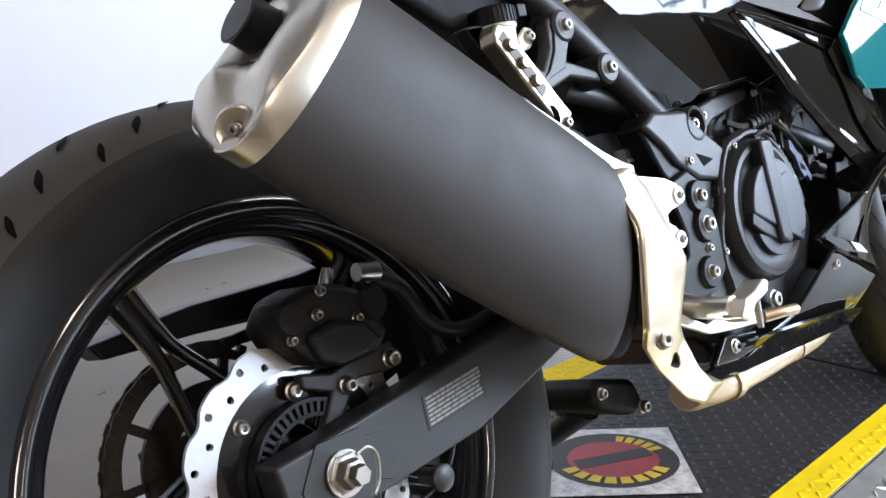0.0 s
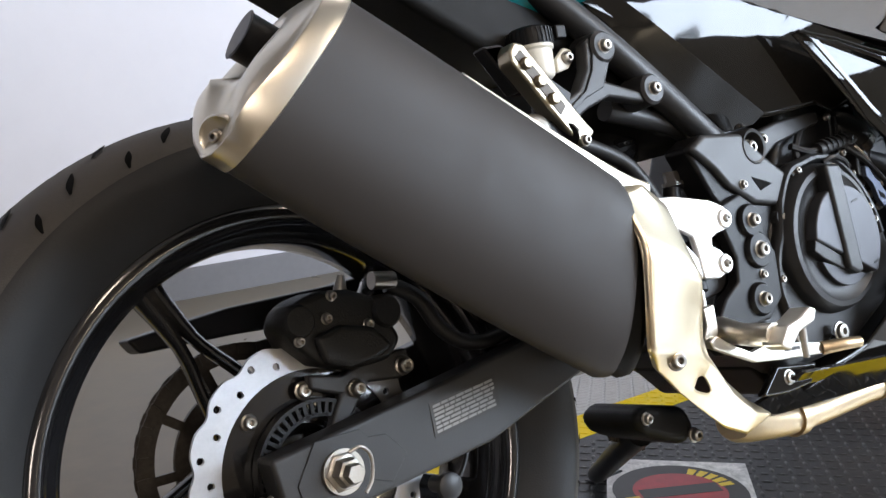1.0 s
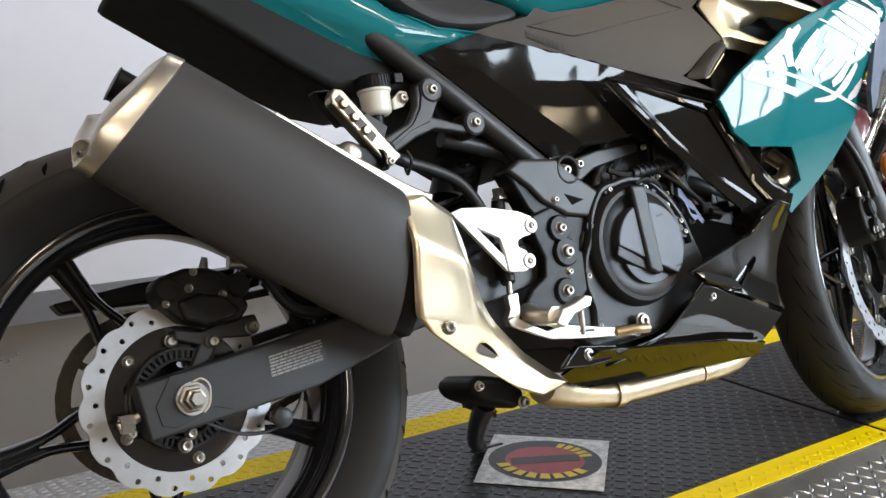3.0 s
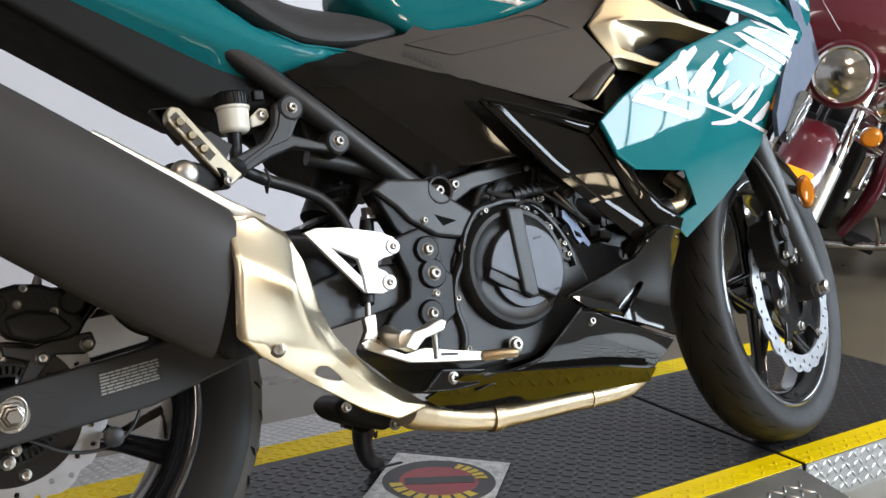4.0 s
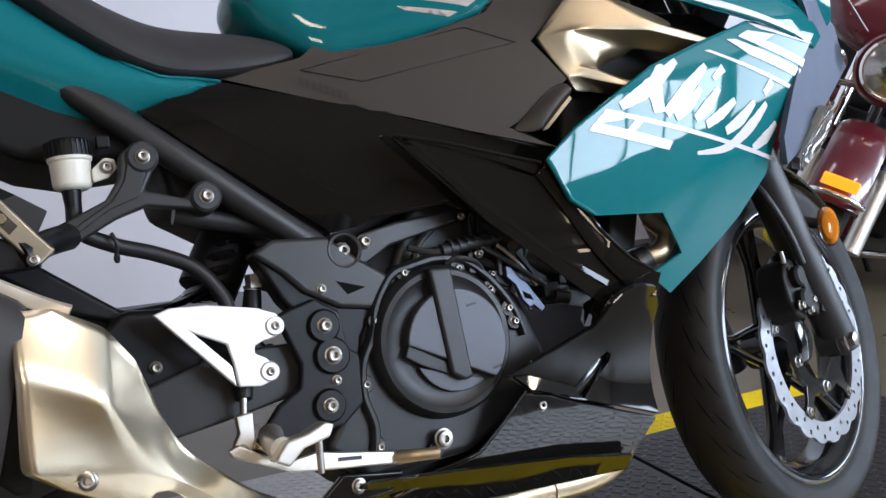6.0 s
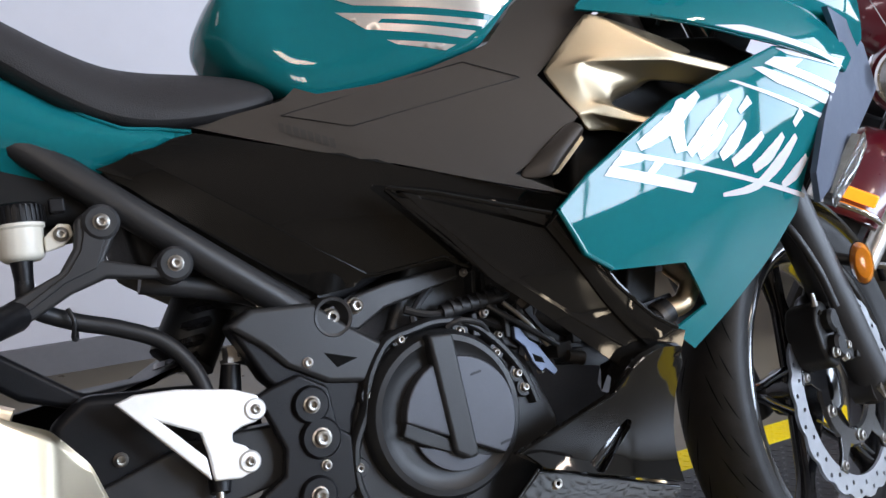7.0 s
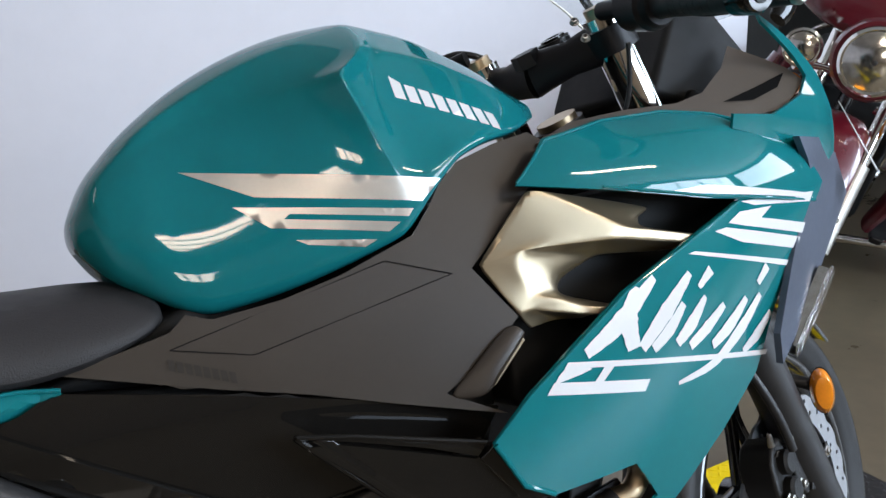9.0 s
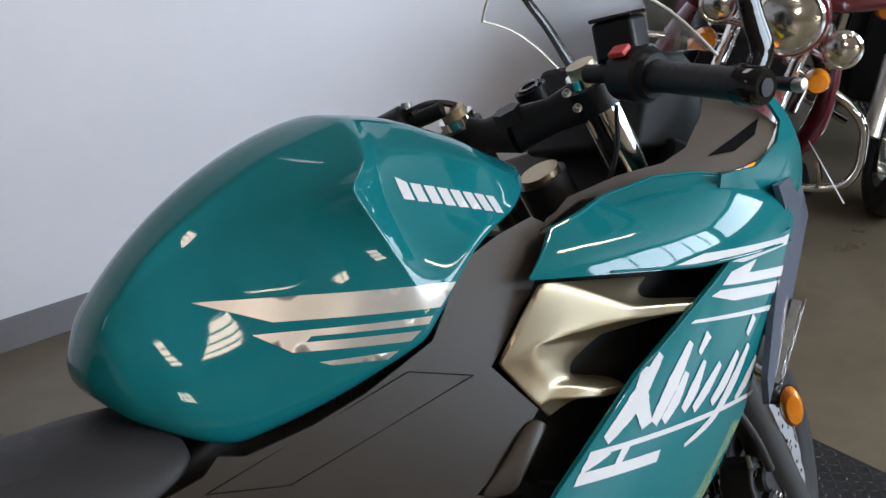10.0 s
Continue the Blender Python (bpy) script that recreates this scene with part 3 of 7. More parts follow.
lathe([(0.055, -0.082), (0.058, -0.082), (0.058, -0.07), (0.055, -0.07)], 48, bm=ring, close=True)
part("sensor_ring", moved(ring, RFIX), BLACKSATIN, RW, "slotted wheel speed sensor ring")
for k in range(5):
    a = radians(63) + 2 * math.pi * k / 5
    bolt(RW, 0.072 * math.cos(a), -0.068, 0.306 + 0.072 * math.sin(a), 0.0075, 0.006)
# sprocket and chain on the far side
spk = bmesh.new()
for k in range(41):
    a = 2 * math.pi * k / 41
    box(spk, (0.099, 0.081, -0.004), (0.108, 0.087, 0.004), Matrix.Rotation(-a, 4, "Y"))
lathe([(0.093, 0.081), (0.102, 0.081), (0.102, 0.087), (0.093, 0.087)], 80, bm=spk, close=True)
lathe([(0.045, 0.081), (0.074, 0.081), (0.074, 0.087), (0.045, 0.087)], 60, bm=spk, close=True)
for k in range(10):
    box(spk, (0.07, 0.081, -0.0045), (0.095, 0.087, 0.0045), Matrix.Rotation(2 * math.pi * k / 10, 4, "Y"))
part("sprocket", moved(spk, RFIX), CHAINMAT, RW, "dark steel rear sprocket")


def chain():
    bm = bmesh.new()
    pts = []
    for k in range(40):
        a = radians(75) + (radians(285) - radians(75)) * k / 39
        pts.append(Vector((0.105 * math.cos(a), 0.084, 0.306 + 0.105 * math.sin(a))))
    for f in np.linspace(0, 1, 36)[1:]:
        pts.append(Vector((0.027 + f * 0.47, 0.084, 0.205 + f * 0.17)))
    top = [Vector((0.027 + f * 0.47, 0.084, 0.407 + f * 0.03)) for f in np.linspace(1, 0, 36)]
    loop = pts + top
    for i in range(len(loop) - 1):
        a, b = loop[i], loop[i + 1]
        d = (b - a)
        if d.length < 1e-4 or d.length > 0.05:
            continue
        ang = math.atan2(d.z, d.x)
        dy = 0.006 if i % 2 else 0.003
        m = Matrix.Translation((a + b) / 2) @ Matrix.Rotation(-ang, 4, "Y")
        for s in (-1, 1):
            box(bm, (-d.length * 0.6, s * dy - 0.0008, -0.0055), (d.length * 0.6, s * dy + 0.0008, 0.0055), m)
    return bm


part("chain", chain(), CHAINMAT, MOTO, "dark oiled drive chain", smooth=False)
part("chain_guard", plate([(-0.10, 0.44), (0.0, 0.452), (0.12, 0.455), (0.36, 0.485), (0.36, 0.455), (0.12, 0.42), (0.0, 0.425), (-0.09, 0.425)], 0.066, 0.105), BLACKSATIN, MOTO, "black plastic chain guard", bevel=0.004)

# swingarm
arm = plate([(-0.058, 0.330), (0.07, 0.3475), (0.19, 0.366), (0.29, 0.385), (0.42, 0.425), (0.545, 0.425), (0.55, 0.375), (0.42, 0.352), (0.297, 0.334), (0.152, 0.290), (-0.050, 0.268)], -0.1155, -0.083)
SWING = part("swingarm", arm, FRAMEBLACK, MOTO, "satin black box-section swingarm", bevel=0.004, seg=3)
part("far_arm", plate([(-0.058, 0.330), (0.07, 0.3475), (0.19, 0.366), (0.29, 0.385), (0.42, 0.425), (0.545, 0.425), (0.55, 0.375), (0.42, 0.352), (0.297, 0.334), (0.152, 0.290), (-0.050, 0.268)], 0.098, 0.125), FRAMEBLACK, SWING, bevel=0.004)
part("cross_beam", slab((0.38, -0.085, 0.355), (0.45, 0.10, 0.42)), FRAMEBLACK, SWING, bevel=0.008)
part("adjuster_plate", plate([(-0.040, 0.305), (-0.02, 0.335), (0.022, 0.335), (0.028, 0.327), (0.045, 0.325), (0.062, 0.305), (0.044, 0.285), (0.025, 0.292), (-0.02, 0.278), (-0.036, 0.283)], -0.1168, -0.1154), FRAMEBLACK, SWING, bevel=0.0005)
nut = lathe([(0.0, -0.141), (0.0075, -0.141), (0.0085, -0.139), (0.0085, -0.132), (0.011, -0.131), (0.0125, -0.128), (0.0125, -0.121), (0.016, -0.1205), (0.017, -0.1195), (0.017, -0.1165), (0.0, -0.1165)], 6, (0, 0, 0.306))
NUT = part("axle_nut", nut, CHROME, MOTO, "bright zinc castellated axle nut")
part("washer", lathe([(0.011, -0.1195), (0.0185, -0.1195), (0.0185, -0.1162), (0.011, -0.1162)], 32, (0, 0, 0.306), close=True), CHROME, NUT)
part("cotter_pin", tube([(-0.006, -0.146, 0.325), (0.004, -0.147, 0.327), (0.012, -0.146, 0.318), (0.010, -0.145, 0.300), (0.002, -0.146, 0.291)], 0.0016, 8), CHROME, NUT)

# printed sticker on the swingarm
LAB = part("warning_label", slab((0.092, -0.1162, -0.0), (0.166, -0.1150, 0.030)), LABELDARK, SWING, "dark sticker of unreadable grey print")
shear = Matrix(((1, 0, 0, 0), (0, 1, 0, 0), (0.125, 0, 1, 0.297), (0, 0, 0, 1)))
moved_label = LAB.data
moved_label.transform(shear)
bars = bmesh.new()
rnd = random.Random(3)
for r in range(7):
    x = 0.095
    while x < 0.160:
        w = rnd.uniform(0.004, 0.012)
        box(bars, (x, -0.1166, 0.0030 + r * 0.0037), (min(x + w, 0.163), -0.1161, 0.0052 + r * 0.0037))
        x += w + 0.0012
bmesh.ops.transform(bars, matrix=shear, verts=bars.verts)
part("print_bar", bars, LABELGREY, LAB, smooth=False)["kind"] = "stuff"

# muffler
MA, MB = Vector((-0.055, -0.200, 0.598)), Vector((0.240, -0.196, 0.412))
MDIR = (MB - MA).normalized()
MUP = Vector((0.534, 0, 0.846))
SECT = [(0.075, -0.026), (0.068, -0.060), (0.032, -0.076), (-0.022, -0.074), (-0.056, -0.060), (-0.072, -0.034), (-0.051, 0.010), (-0.030, 0.044), (0.005, 0.058), (0.050, 0.054), (0.075, 0.018)]


def section(a, scale=1.0, slant=0.0, low=1.0, n=4):
    pts = []
    for u, v in SECT:
        u = u * low if u < 0 else u
        pts.append(MA + MDIR * (a - slant * u / 0.075) + MUP * u * scale + Vector((0, v * scale, 0)))
    return spline(pts, n, True)


bm = bmesh.new()
rings(bm, [section(a, s, sl, lo) for a, s, sl, lo in ((0.006, 1.0, -.015, 1.0), (0.06, 1.0, -.010, 1.07), (0.16, 0.985, 0.002, 1.19), (0.25, 0.965, 0.012, 1.29), (0.312, 0.945, 0.020, 1.34), (0.322, 0.915, 0.022, 1.32))])
MUFFLER = part("muffler_sleeve", bm, SLEEVE, MOTO, "matte dark grey muffler sleeve", angle=50)
bm = bmesh.new()
CAPRING = ((0.003, 1.0), (0.002, 1.018), (-0.0140, 1.0), (-0.0155, 0.985), (-0.0157, 0.955), (-0.0175, 0.93), (-0.0195, 0.87), (-0.0215, 0.79), (-0.0235, 0.70), (-0.025, 0.60), (-0.026, 0.48), (-0.0265, 0.36), (-0.027, 0.24), (-0.027, 0.12))
rings(bm, [section(a + .008, s, -.015, n=6) for a, s in CAPRING])
for v in bm.verts:
    d = v.co - MA
    if d.dot(MDIR) - .2 * d.dot(MUP) < -0.008:
        # a hollow that runs from the outlet down to the bolt, and a small one round the bolt
        u, w = d.dot(MUP), d.y
        f = min(1.0, max(0.0, ((u - 0.030) * -0.080 + (w + 0.004) * -0.034) / 0.00756))
        gap = math.hypot(u - 0.030 + 0.080 * f, w + 0.004 + 0.034 * f)
        v.co += MDIR * (0.008 * math.exp(-(gap / 0.017) ** 2) - 0.003 * math.exp(-((gap - 0.034) / 0.014) ** 2))
CAP = part("end_cap", bm, STEEL, MUFFLER, "brushed steel muffler end cap", angle=45)
oc = MA + MDIR * 0.002 + MUP * 0.036 + Vector((0, 0.004, 0))
bm = bmesh.new()
for r0, r1 in ((0.021, 0.0),):
    tube([oc, oc - MDIR * 0.022, oc - MDIR * 0.024], [0.018, 0.018, 0.0195], 28, 1, bm)
part("outlet", bm, BLACKSATIN, CAP, "dark exhaust outlet pipe")
# black disc on the solid pipe end, painted as the hollow bore's shade
bm = bmesh.new()
tube([oc - MDIR * 0.0242, oc - MDIR * 0.0245], 0.0172, 28, 1, bm)
part("outlet_bore_shade", bm, PLAQUEBLACK, CAP)
TB = (-0.100, -0.239, 0.561)
dim = lathe([(0.0, -0.001), (0.010, -0.001), (0.013, -0.003), (0.0145, -0.001), (0.0145, 0.006), (0, 0.006)], 24, TB, Matrix.Rotation(radians(-52), 3, "Z") @ Matrix.Rotation(radians(10), 3, "X"))
part("bolt_recess", dim, STEEL, CAP)
bolt(CAP, TB[0] - 0.003, TB[1] - 0.002, TB[2], 0.0048, 0.005, turn=(10, 0, -52))

bm = bmesh.new()
rings(bm, [section(a, s, sl, 1.30) for a, s, sl in ((0.300, 0.80, 0.024), (0.332, 0.88, 0.026), (0.342, 0.82, 0.026))])
part("end_collar", bm, BLACKMATTE, MUFFLER, "black collar at the sleeve's front end", angle=50)

# heat cover, folded from flat facets round a small window
CV = dict(a=(.218, -.252, .489), b=(.252, -.250, .488), c=(.293, -.236, .467), d=(.219, -.274, .440), e=(.285, -.268, .402), f=(.214, -.262, .357), g=(.318, -.222, .331),
          h=(.319, -.212, .434), i=(.351, -.188, .341), k=(.243, -.236, .336), l=(.298, -.204, .3035), m=(.406, -.156, .240), n=(.454, -.142, .220), o=(.500, -.142, .226),
          p=(.487, -.122, .244), q=(.429, -.148, .278), r=(.346, -.206, .317), s=(.400, -.180, .274), t=(.455, -.158, .241),
          w1=(.324, -.207, .311), w2=(.342, -.200, .309), w3=(.374, -.180, .280), w4=(.317, -.204, .299))
CF = ["abced", "degf", "chirge", "fgw1w4lk", "grw2w1", "rsw3w2", "w4w3ml", "stnmw3", "ton", "iqsr", "qpts", "pot"]


def folded(points, faces):
    bm = bmesh.new()
    vs = {k: bm.verts.new(p) for k, p in points.items()}
    for f in faces:
        names, i = [], 0
        while i < len(f):
            j = i + 2 if f[i] == "w" else i + 1
            names.append(f[i:j])
            i = j
        bm.faces.new([vs[n] for n in names])
    return bm


bm = folded(CV, CF)
hc = bm.edges.layers.float.new("crease_edge")
for ed in bm.edges:
    ed[hc] = 1.0 if len(ed.link_faces) < 2 else .62
corner = bm.verts.layers.float.new("crease_vert")
for v in bm.verts:
    if any(len(ed.link_faces) < 2 for ed in v.link_edges):
        v[corner] = .9
HEATCOVER = part("heat_cover", bm, CHAMPAGNE, MUFFLER, "champagne coloured steel exhaust heat cover", solid=0.004, subsurf=3, angle=70)
bolt(HEATCOVER, 0.266, -0.243, 0.336, 0.0095, 0.006, turn=(0, 0, -12))
part("bracket", plate([(0.235, 0.46), (0.30, 0.45), (0.33, 0.37), (0.32, 0.345), (0.25, 0.37)], -0.17, -0.125), BLACKMATTE, MUFFLER, bevel=0.01)
# upper strip of the sleeve
strip = [MA + MDIR * a + MUP * (0.071 + h) + Vector((0, -0.047 + dy, 0)) for a, h, dy in ((0.13, -0.003, 0), (0.20, -0.001, 0.004), (0.30, 0.001, 0.004), (0.335, 0.004, 0.0))]
part("strip", tube(strip, 0.0085, 8, 6, flat=0.55), STEEL, MUFFLER, "champagne steel strip along the sleeve")

# header pipe and collector
bm = tube([(0.485, -0.105, 0.222), (0.51, -0.09, 0.212), (0.56, -0.07, 0.199), (0.66, -0.05, 0.180), (0.80, -0.05, 0.178), (0.94, -0.05, 0.183), (1.01, -0.045, 0.24)], [0.020, 0.021, 0.021, 0.020, 0.019, 0.019, 0.018], 18, 8)
HEADER = part("exhaust_pipe", bm, PIPE, MOTO, "heat-tinted steel exhaust pipe")
part("clamp_ring", tube([(0.655, -0.05, 0.181), (0.672, -0.05, 0.180)], 0.0245, 20, 1), PIPE, HEADER)
part("clamp_ring", tube([(0.846, -0.05, 0.178), (0.852, -0.05, 0.178)], 0.0215, 20, 1), PIPE, HEADER)

# frame
def bar(name, pts, r, material=None, parent=None, label="", n=14, flat=1.0):
    return part(name, tube(pts, r, n, 6, flat=flat), material or FRAMEBLACK, parent or MOTO, label)


FRAME = bar("frame_tube", [(0.285, -0.088, 0.748), (0.33, -0.096, 0.710), (0.42, -0.106, 0.634), (0.555, -0.100, 0.528)], 0.0165, label="satin black tubular rear frame rail")
bar("far_rail", [(0.25, 0.115, 0.79), (0.42, 0.118, 0.640), (0.555, 0.11, 0.535)], 0.0155, parent=FRAME)
bar("lower_rail", [(0.40, -0.085, 0.585), (0.50, -0.085, 0.560), (0.55, -0.09, 0.53)], 0.012, parent=FRAME)
bar("main_rail", [(0.575, -0.075, 0.545), (0.70, -0.075, 0.590), (0.90, -0.075, 0.65), (1.02, -0.05, 0.72)], 0.02, parent=FRAME)
part("pivot_plate", plate([(0.468, 0.528), (0.494, 0.541), (0.556, 0.537), (0.592, 0.505), (0.626, 0.482), (0.600, 0.440), (0.584, 0.418), (0.575, 0.359), (0.540, 0.328), (0.492, 0.330), (0.512, 0.371), (0.528, 0.40), (0.500, 0.430), (0.510, 0.455), (0.497, 0.470)], -0.126, -0.09), BLACKSATIN, FRAME, "satin black frame cover plate", bevel=0.006, seg=3)

# engine
ENG = part("engine_case", plate([(0.52, 0.30), (0.56, 0.36), (0.59, 0.44), (0.615, 0.49), (0.735, 0.485), (0.80, 0.44), (0.83, 0.36), (0.79, 0.30), (0.70, 0.262), (0.57, 0.255)], -0.128, 0.12), ENGINE, MOTO, "black enamelled twin-cylinder engine", bevel=0.012, seg=3)
part("cylinder_block", plate([(0.63, 0.47), (0.80, 0.43), (0.86, 0.56), (0.70, 0.61)], -0.105, 0.11), ENGINE, ENG, bevel=0.01)
part("cylinder_head", plate([(0.70, 0.60), (0.865, 0.55), (0.90, 0.64), (0.74, 0.69)], -0.115, 0.12), DARKIRON, ENG, bevel=0.01)
part("sump", plate([(0.55, 0.27), (0.62, 0.30), (0.80, 0.31), (0.95, 0.30), (0.945, 0.205), (0.78, 0.212), (0.60, 0.222)], -0.092, 0.11), DARKIRON, ENG, bevel=0.01)
CC = Vector((0.681, 0, 0.399))
# raised gasket edge of the case, with its joint line behind the cover
case_edge = [(0.655, 0.492), (0.628, 0.484), (0.604, 0.452), (0.594, 0.418), (0.578, 0.388), (0.574, 0.352), (0.582, 0.318), (0.578, 0.288)]
part("case_edge", tube([(x, -0.128, z) for x, z in case_edge], 0.0062, 10, 5, flat=1.6), ENGINE, ENG)
part("case_edge", tube([(x, -0.128, z) for x, z in ((0.655, 0.492), (0.69, 0.497), (0.728, 0.489), (0.760, 0.462), (0.785, 0.425), (0.796, 0.39))], 0.0062, 10, 5, flat=1.6), ENGINE, ENG)
cover = lathe([(0.0, -0.140), (0.062, -0.142), (0.070, -0.1425), (0.078, -0.148), (0.084, -0.147), (0.089, -0.140), (0.091, -0.134), (0.093, -0.115)], 72, CC)
CLUTCH = part("clutch_cover", cover, ENGINE, ENG, "round black clutch cover", angle=32)
FACE = CC + Vector((0.010, 0, -0.005))


def sector(a0, a1, r, y, name, material):
    """A disc cut off by a straight chord, as a raised face of the cover."""
    ring = [(FACE.x + r * math.cos(a), FACE.z + r * math.sin(a)) for a in np.linspace(radians(a0), radians(a1), 40)]
    return part(name, plate(ring, y, -0.140), material, CLUTCH, bevel=0.0025, seg=3)


sector(-47, 174, 0.065, -0.156, "cover_face", ENGINECAP)
sector(201, 303, 0.056, -0.149, "cover_lower_face", ENGINECAP)
part("rib", plate([(0.664, 0.486), (0.694, 0.484), (0.7025, 0.352), (0.690, 0.350), (0.674, 0.360)], -0.1605, -0.140), ENGINE, CLUTCH, bevel=0.005, seg=3)
part("step", plate([(0.628, 0.402), (0.676, 0.374), (0.678, 0.358), (0.640, 0.376), (0.622, 0.388)], -0.1530, -0.140), ENGINE, CLUTCH, bevel=0.002)
for fx, fz in ((.708, .437), (.731, .359)):
    part("cast_mark", plate([(fx, fz), (fx + .013, fz + .002), (fx + .013, fz - .0005), (fx, fz - .0025)], -.1566, -.155), BLACKSATIN, CLUTCH)
for x, z in ((0.644, 0.485), (0.716, 0.482), (0.601, 0.434), (0.577, 0.365), (0.583, 0.293), (0.652, 0.275), (0.755, 0.452), (0.778, 0.425), (0.784, 0.408)):
    boss = lathe([(0.0, -0.134), (0.0095, -0.134), (0.011, -0.131), (0.012, -0.10)], 16, (x, 0, z))
    part("bolt_boss", boss, ENGINE, ENG)
    bolt(ENG, x, -0.134, z, 0.0062, 0.005)
bolt(ENG, 0.661, -0.140, 0.287, 0.013, 0.006, CHROME, name="filler_plug")

# bodywork
FAIRY = surface([(.81, .60, -.22), (1.026, .461, -.175), (1.041, .408, -.15), (1.351, .753, -.18), (.93, .70, -.225), (1.1, .66, -.215), (1.3, .66, -.19), (1.15, .80, -.222), (.9, .5, -.21)])
FAIR = part("side_fairing", sheet([(.810, .592), (.855, .628), (.911, .661), (.984, .701), (1.077, .733), (1.174, .764), (1.338, .755), (1.275, .688), (1.229, .617), (1.206, .555), (1.146, .499), (1.073, .447), (1.015, .411), (.970, .438), (1.028, .461), (.986, .515), (.871, .520), (.837, .541)], FAIRY, 0.011), TEAL, MOTO, "glossy teal side fairing with white brush-stroke graphic", solid=0.0035, bevel=0.0012, angle=50)
UPS = surface([(.905, .824, -.190), (1.03, .876, -.180), (1.186, .866, -.185), (1.373, .757, -.165), (1.12, .769, -.222), (.99, .805, -.208), (1.345, .728, -.182), (1.2, .80, -.224)])


def UPY(x, z):
    """The shoulder, folded inwards above a crease that follows its upper edge."""
    fold_z = .845 if x < 1.2 else .845 - (x - 1.2) * .33
    return UPS(x, z) + .5 * max(0, z - fold_z) * min(1, max(0, (x - .98) / .08))


SHOULDER = part("upper_fairing", sheet([(.905, .824), (.950, .866), (1.033, .877), (1.125, .877), (1.186, .867), (1.26, .845), (1.322, .811), (1.374, .757), (1.343, .735), (1.118, .7735), (.99, .805)], UPY, 0.009), TEAL, MOTO, "glossy teal upper fairing shoulder", solid=0.0035, bevel=0.0012, angle=50)
KNEE = surface([(.46, .72, -.105), (.57, .765, -.10), (.79, .802, -.16), (.865, .865, -.15), (.97, .855, -.15), (.845, .745, -.176), (.874, .681, -.195), (.79, .639, -.181), (.7, .66, -.15), (.6, .69, -.128)])
KNEEP = part("knee_panel", sheet([(.469, .734), (.513, .742), (.562, .751), (.578, .764), (.60, .755), (.665, .760), (.721, .771), (.799, .795), (.822, .818), (.842, .840), (.866, .858), (.912, .870), (.955, .876), (.984, .853), (.934, .820), (.847, .752), (.879, .697), (.836, .664), (.791, .641), (.845, .609), (.743, .643), (.67, .669), (.597, .691), (.531, .713)], KNEE, 0.018), GREYPLASTIC, MOTO, "matte dark grey plastic knee panel", solid=0.004, bevel=0.0015, angle=50)


def SIDEY(x, z):
    return -.0352 - .1626 * x - .27 * (z - .64) + .22 * (z - .64) ** 2 - .12 * (x - .6) ** 2 + 1.5 * max(0, z - .63) ** 2



part("side_cover", sheet([(.372, .696), (.467, .722), (.593, .689), (.717, .653), (.85, .612), (.832, .580), (.74, .55), (.714, .563), (.637, .556), (.613, .557), (.484, .645)], SIDEY, 0.018, lift=0.003), BLACKGLOSS, MOTO, "gloss black side cover under the seat", solid=0.004, bevel=0.0015, angle=50)
part("cover_edge", sheet([(.378, .694), (.437, .648), (.500, .602), (.578, .5465), (.613, .550), (.6247, .561), (.560, .603), (.4924, .6475), (.404, .7075)], lambda x, z: SIDEY(x, z) - .003 - .30 * ((x - .492) * .564 + (z - .6475) * .826), .012), BLACKGLOSS, MOTO, "gloss black bevelled edge of the side cover", solid=.004, bevel=.0012)
VPY = surface([(.647, .635, -.168), (.81, .59, -.218), (.882, .456, -.208), (.955, .415, -.185), (.879, .418, -.20), (.744, .527, -.186)])


def SCOOPY(x, z):
    """The inner fairing, bowed so that its lower half leans in."""
    h = min(.11, max(0, .590 - z))
    return VPY(x, z) + .06 * (z - .53) + .05 * h + .5 * h * h


VP = part("inner_fairing", sheet([(.650, .630), (.678, .625), (.802, .578), (.816, .586), (.856, .540), (.896, .468), (.965, .440), (.955, .412), (.879, .416), (.800, .487), (.744, .532), (.699, .583)], SCOOPY, 0.012, lift=.007), BLACKGLOSS, MOTO, "gloss black angled inner fairing in a raised frame", solid=0.006, bevel=0.002, seg=3, angle=50)


def frame_bar(name, outer, inner, out0, out1, material):
    """A folded strip of the fairing's frame between two lines in the side view."""
    n = 24
    rows = []
    for line in (outer, inner):
        d = [0.0]
        for p, q in zip(line, line[1:]):
            d.append(d[-1] + math.hypot(q[0] - p[0], q[1] - p[1]))
        rows.append([(float(np.interp(f * d[-1], d, [p[0] for p in line])), float(np.interp(f * d[-1], d, [p[1] for p in line]))) for f in np.linspace(0, 1, n)])
    bm = bmesh.new()
    grid = []
    for g in (0, .5, 1):
        lift = out0 if g == 0 else (out1 if g == 1 else min(out0, out1) - .001)
        grid.append([bm.verts.new((x, SCOOPY(x, z) + lift, z)) for x, z in ((o[0] + (i[0] - o[0]) * g, o[1] + (i[1] - o[1]) * g) for o, i in zip(*rows))])
    for a, b in zip(grid, grid[1:]):
        for k in range(n - 1):
            bm.faces.new((a[k], a[k + 1], b[k + 1], b[k]))
    return part(name, bm, material, VP, solid=.005, bevel=.0015, seg=3, angle=35)


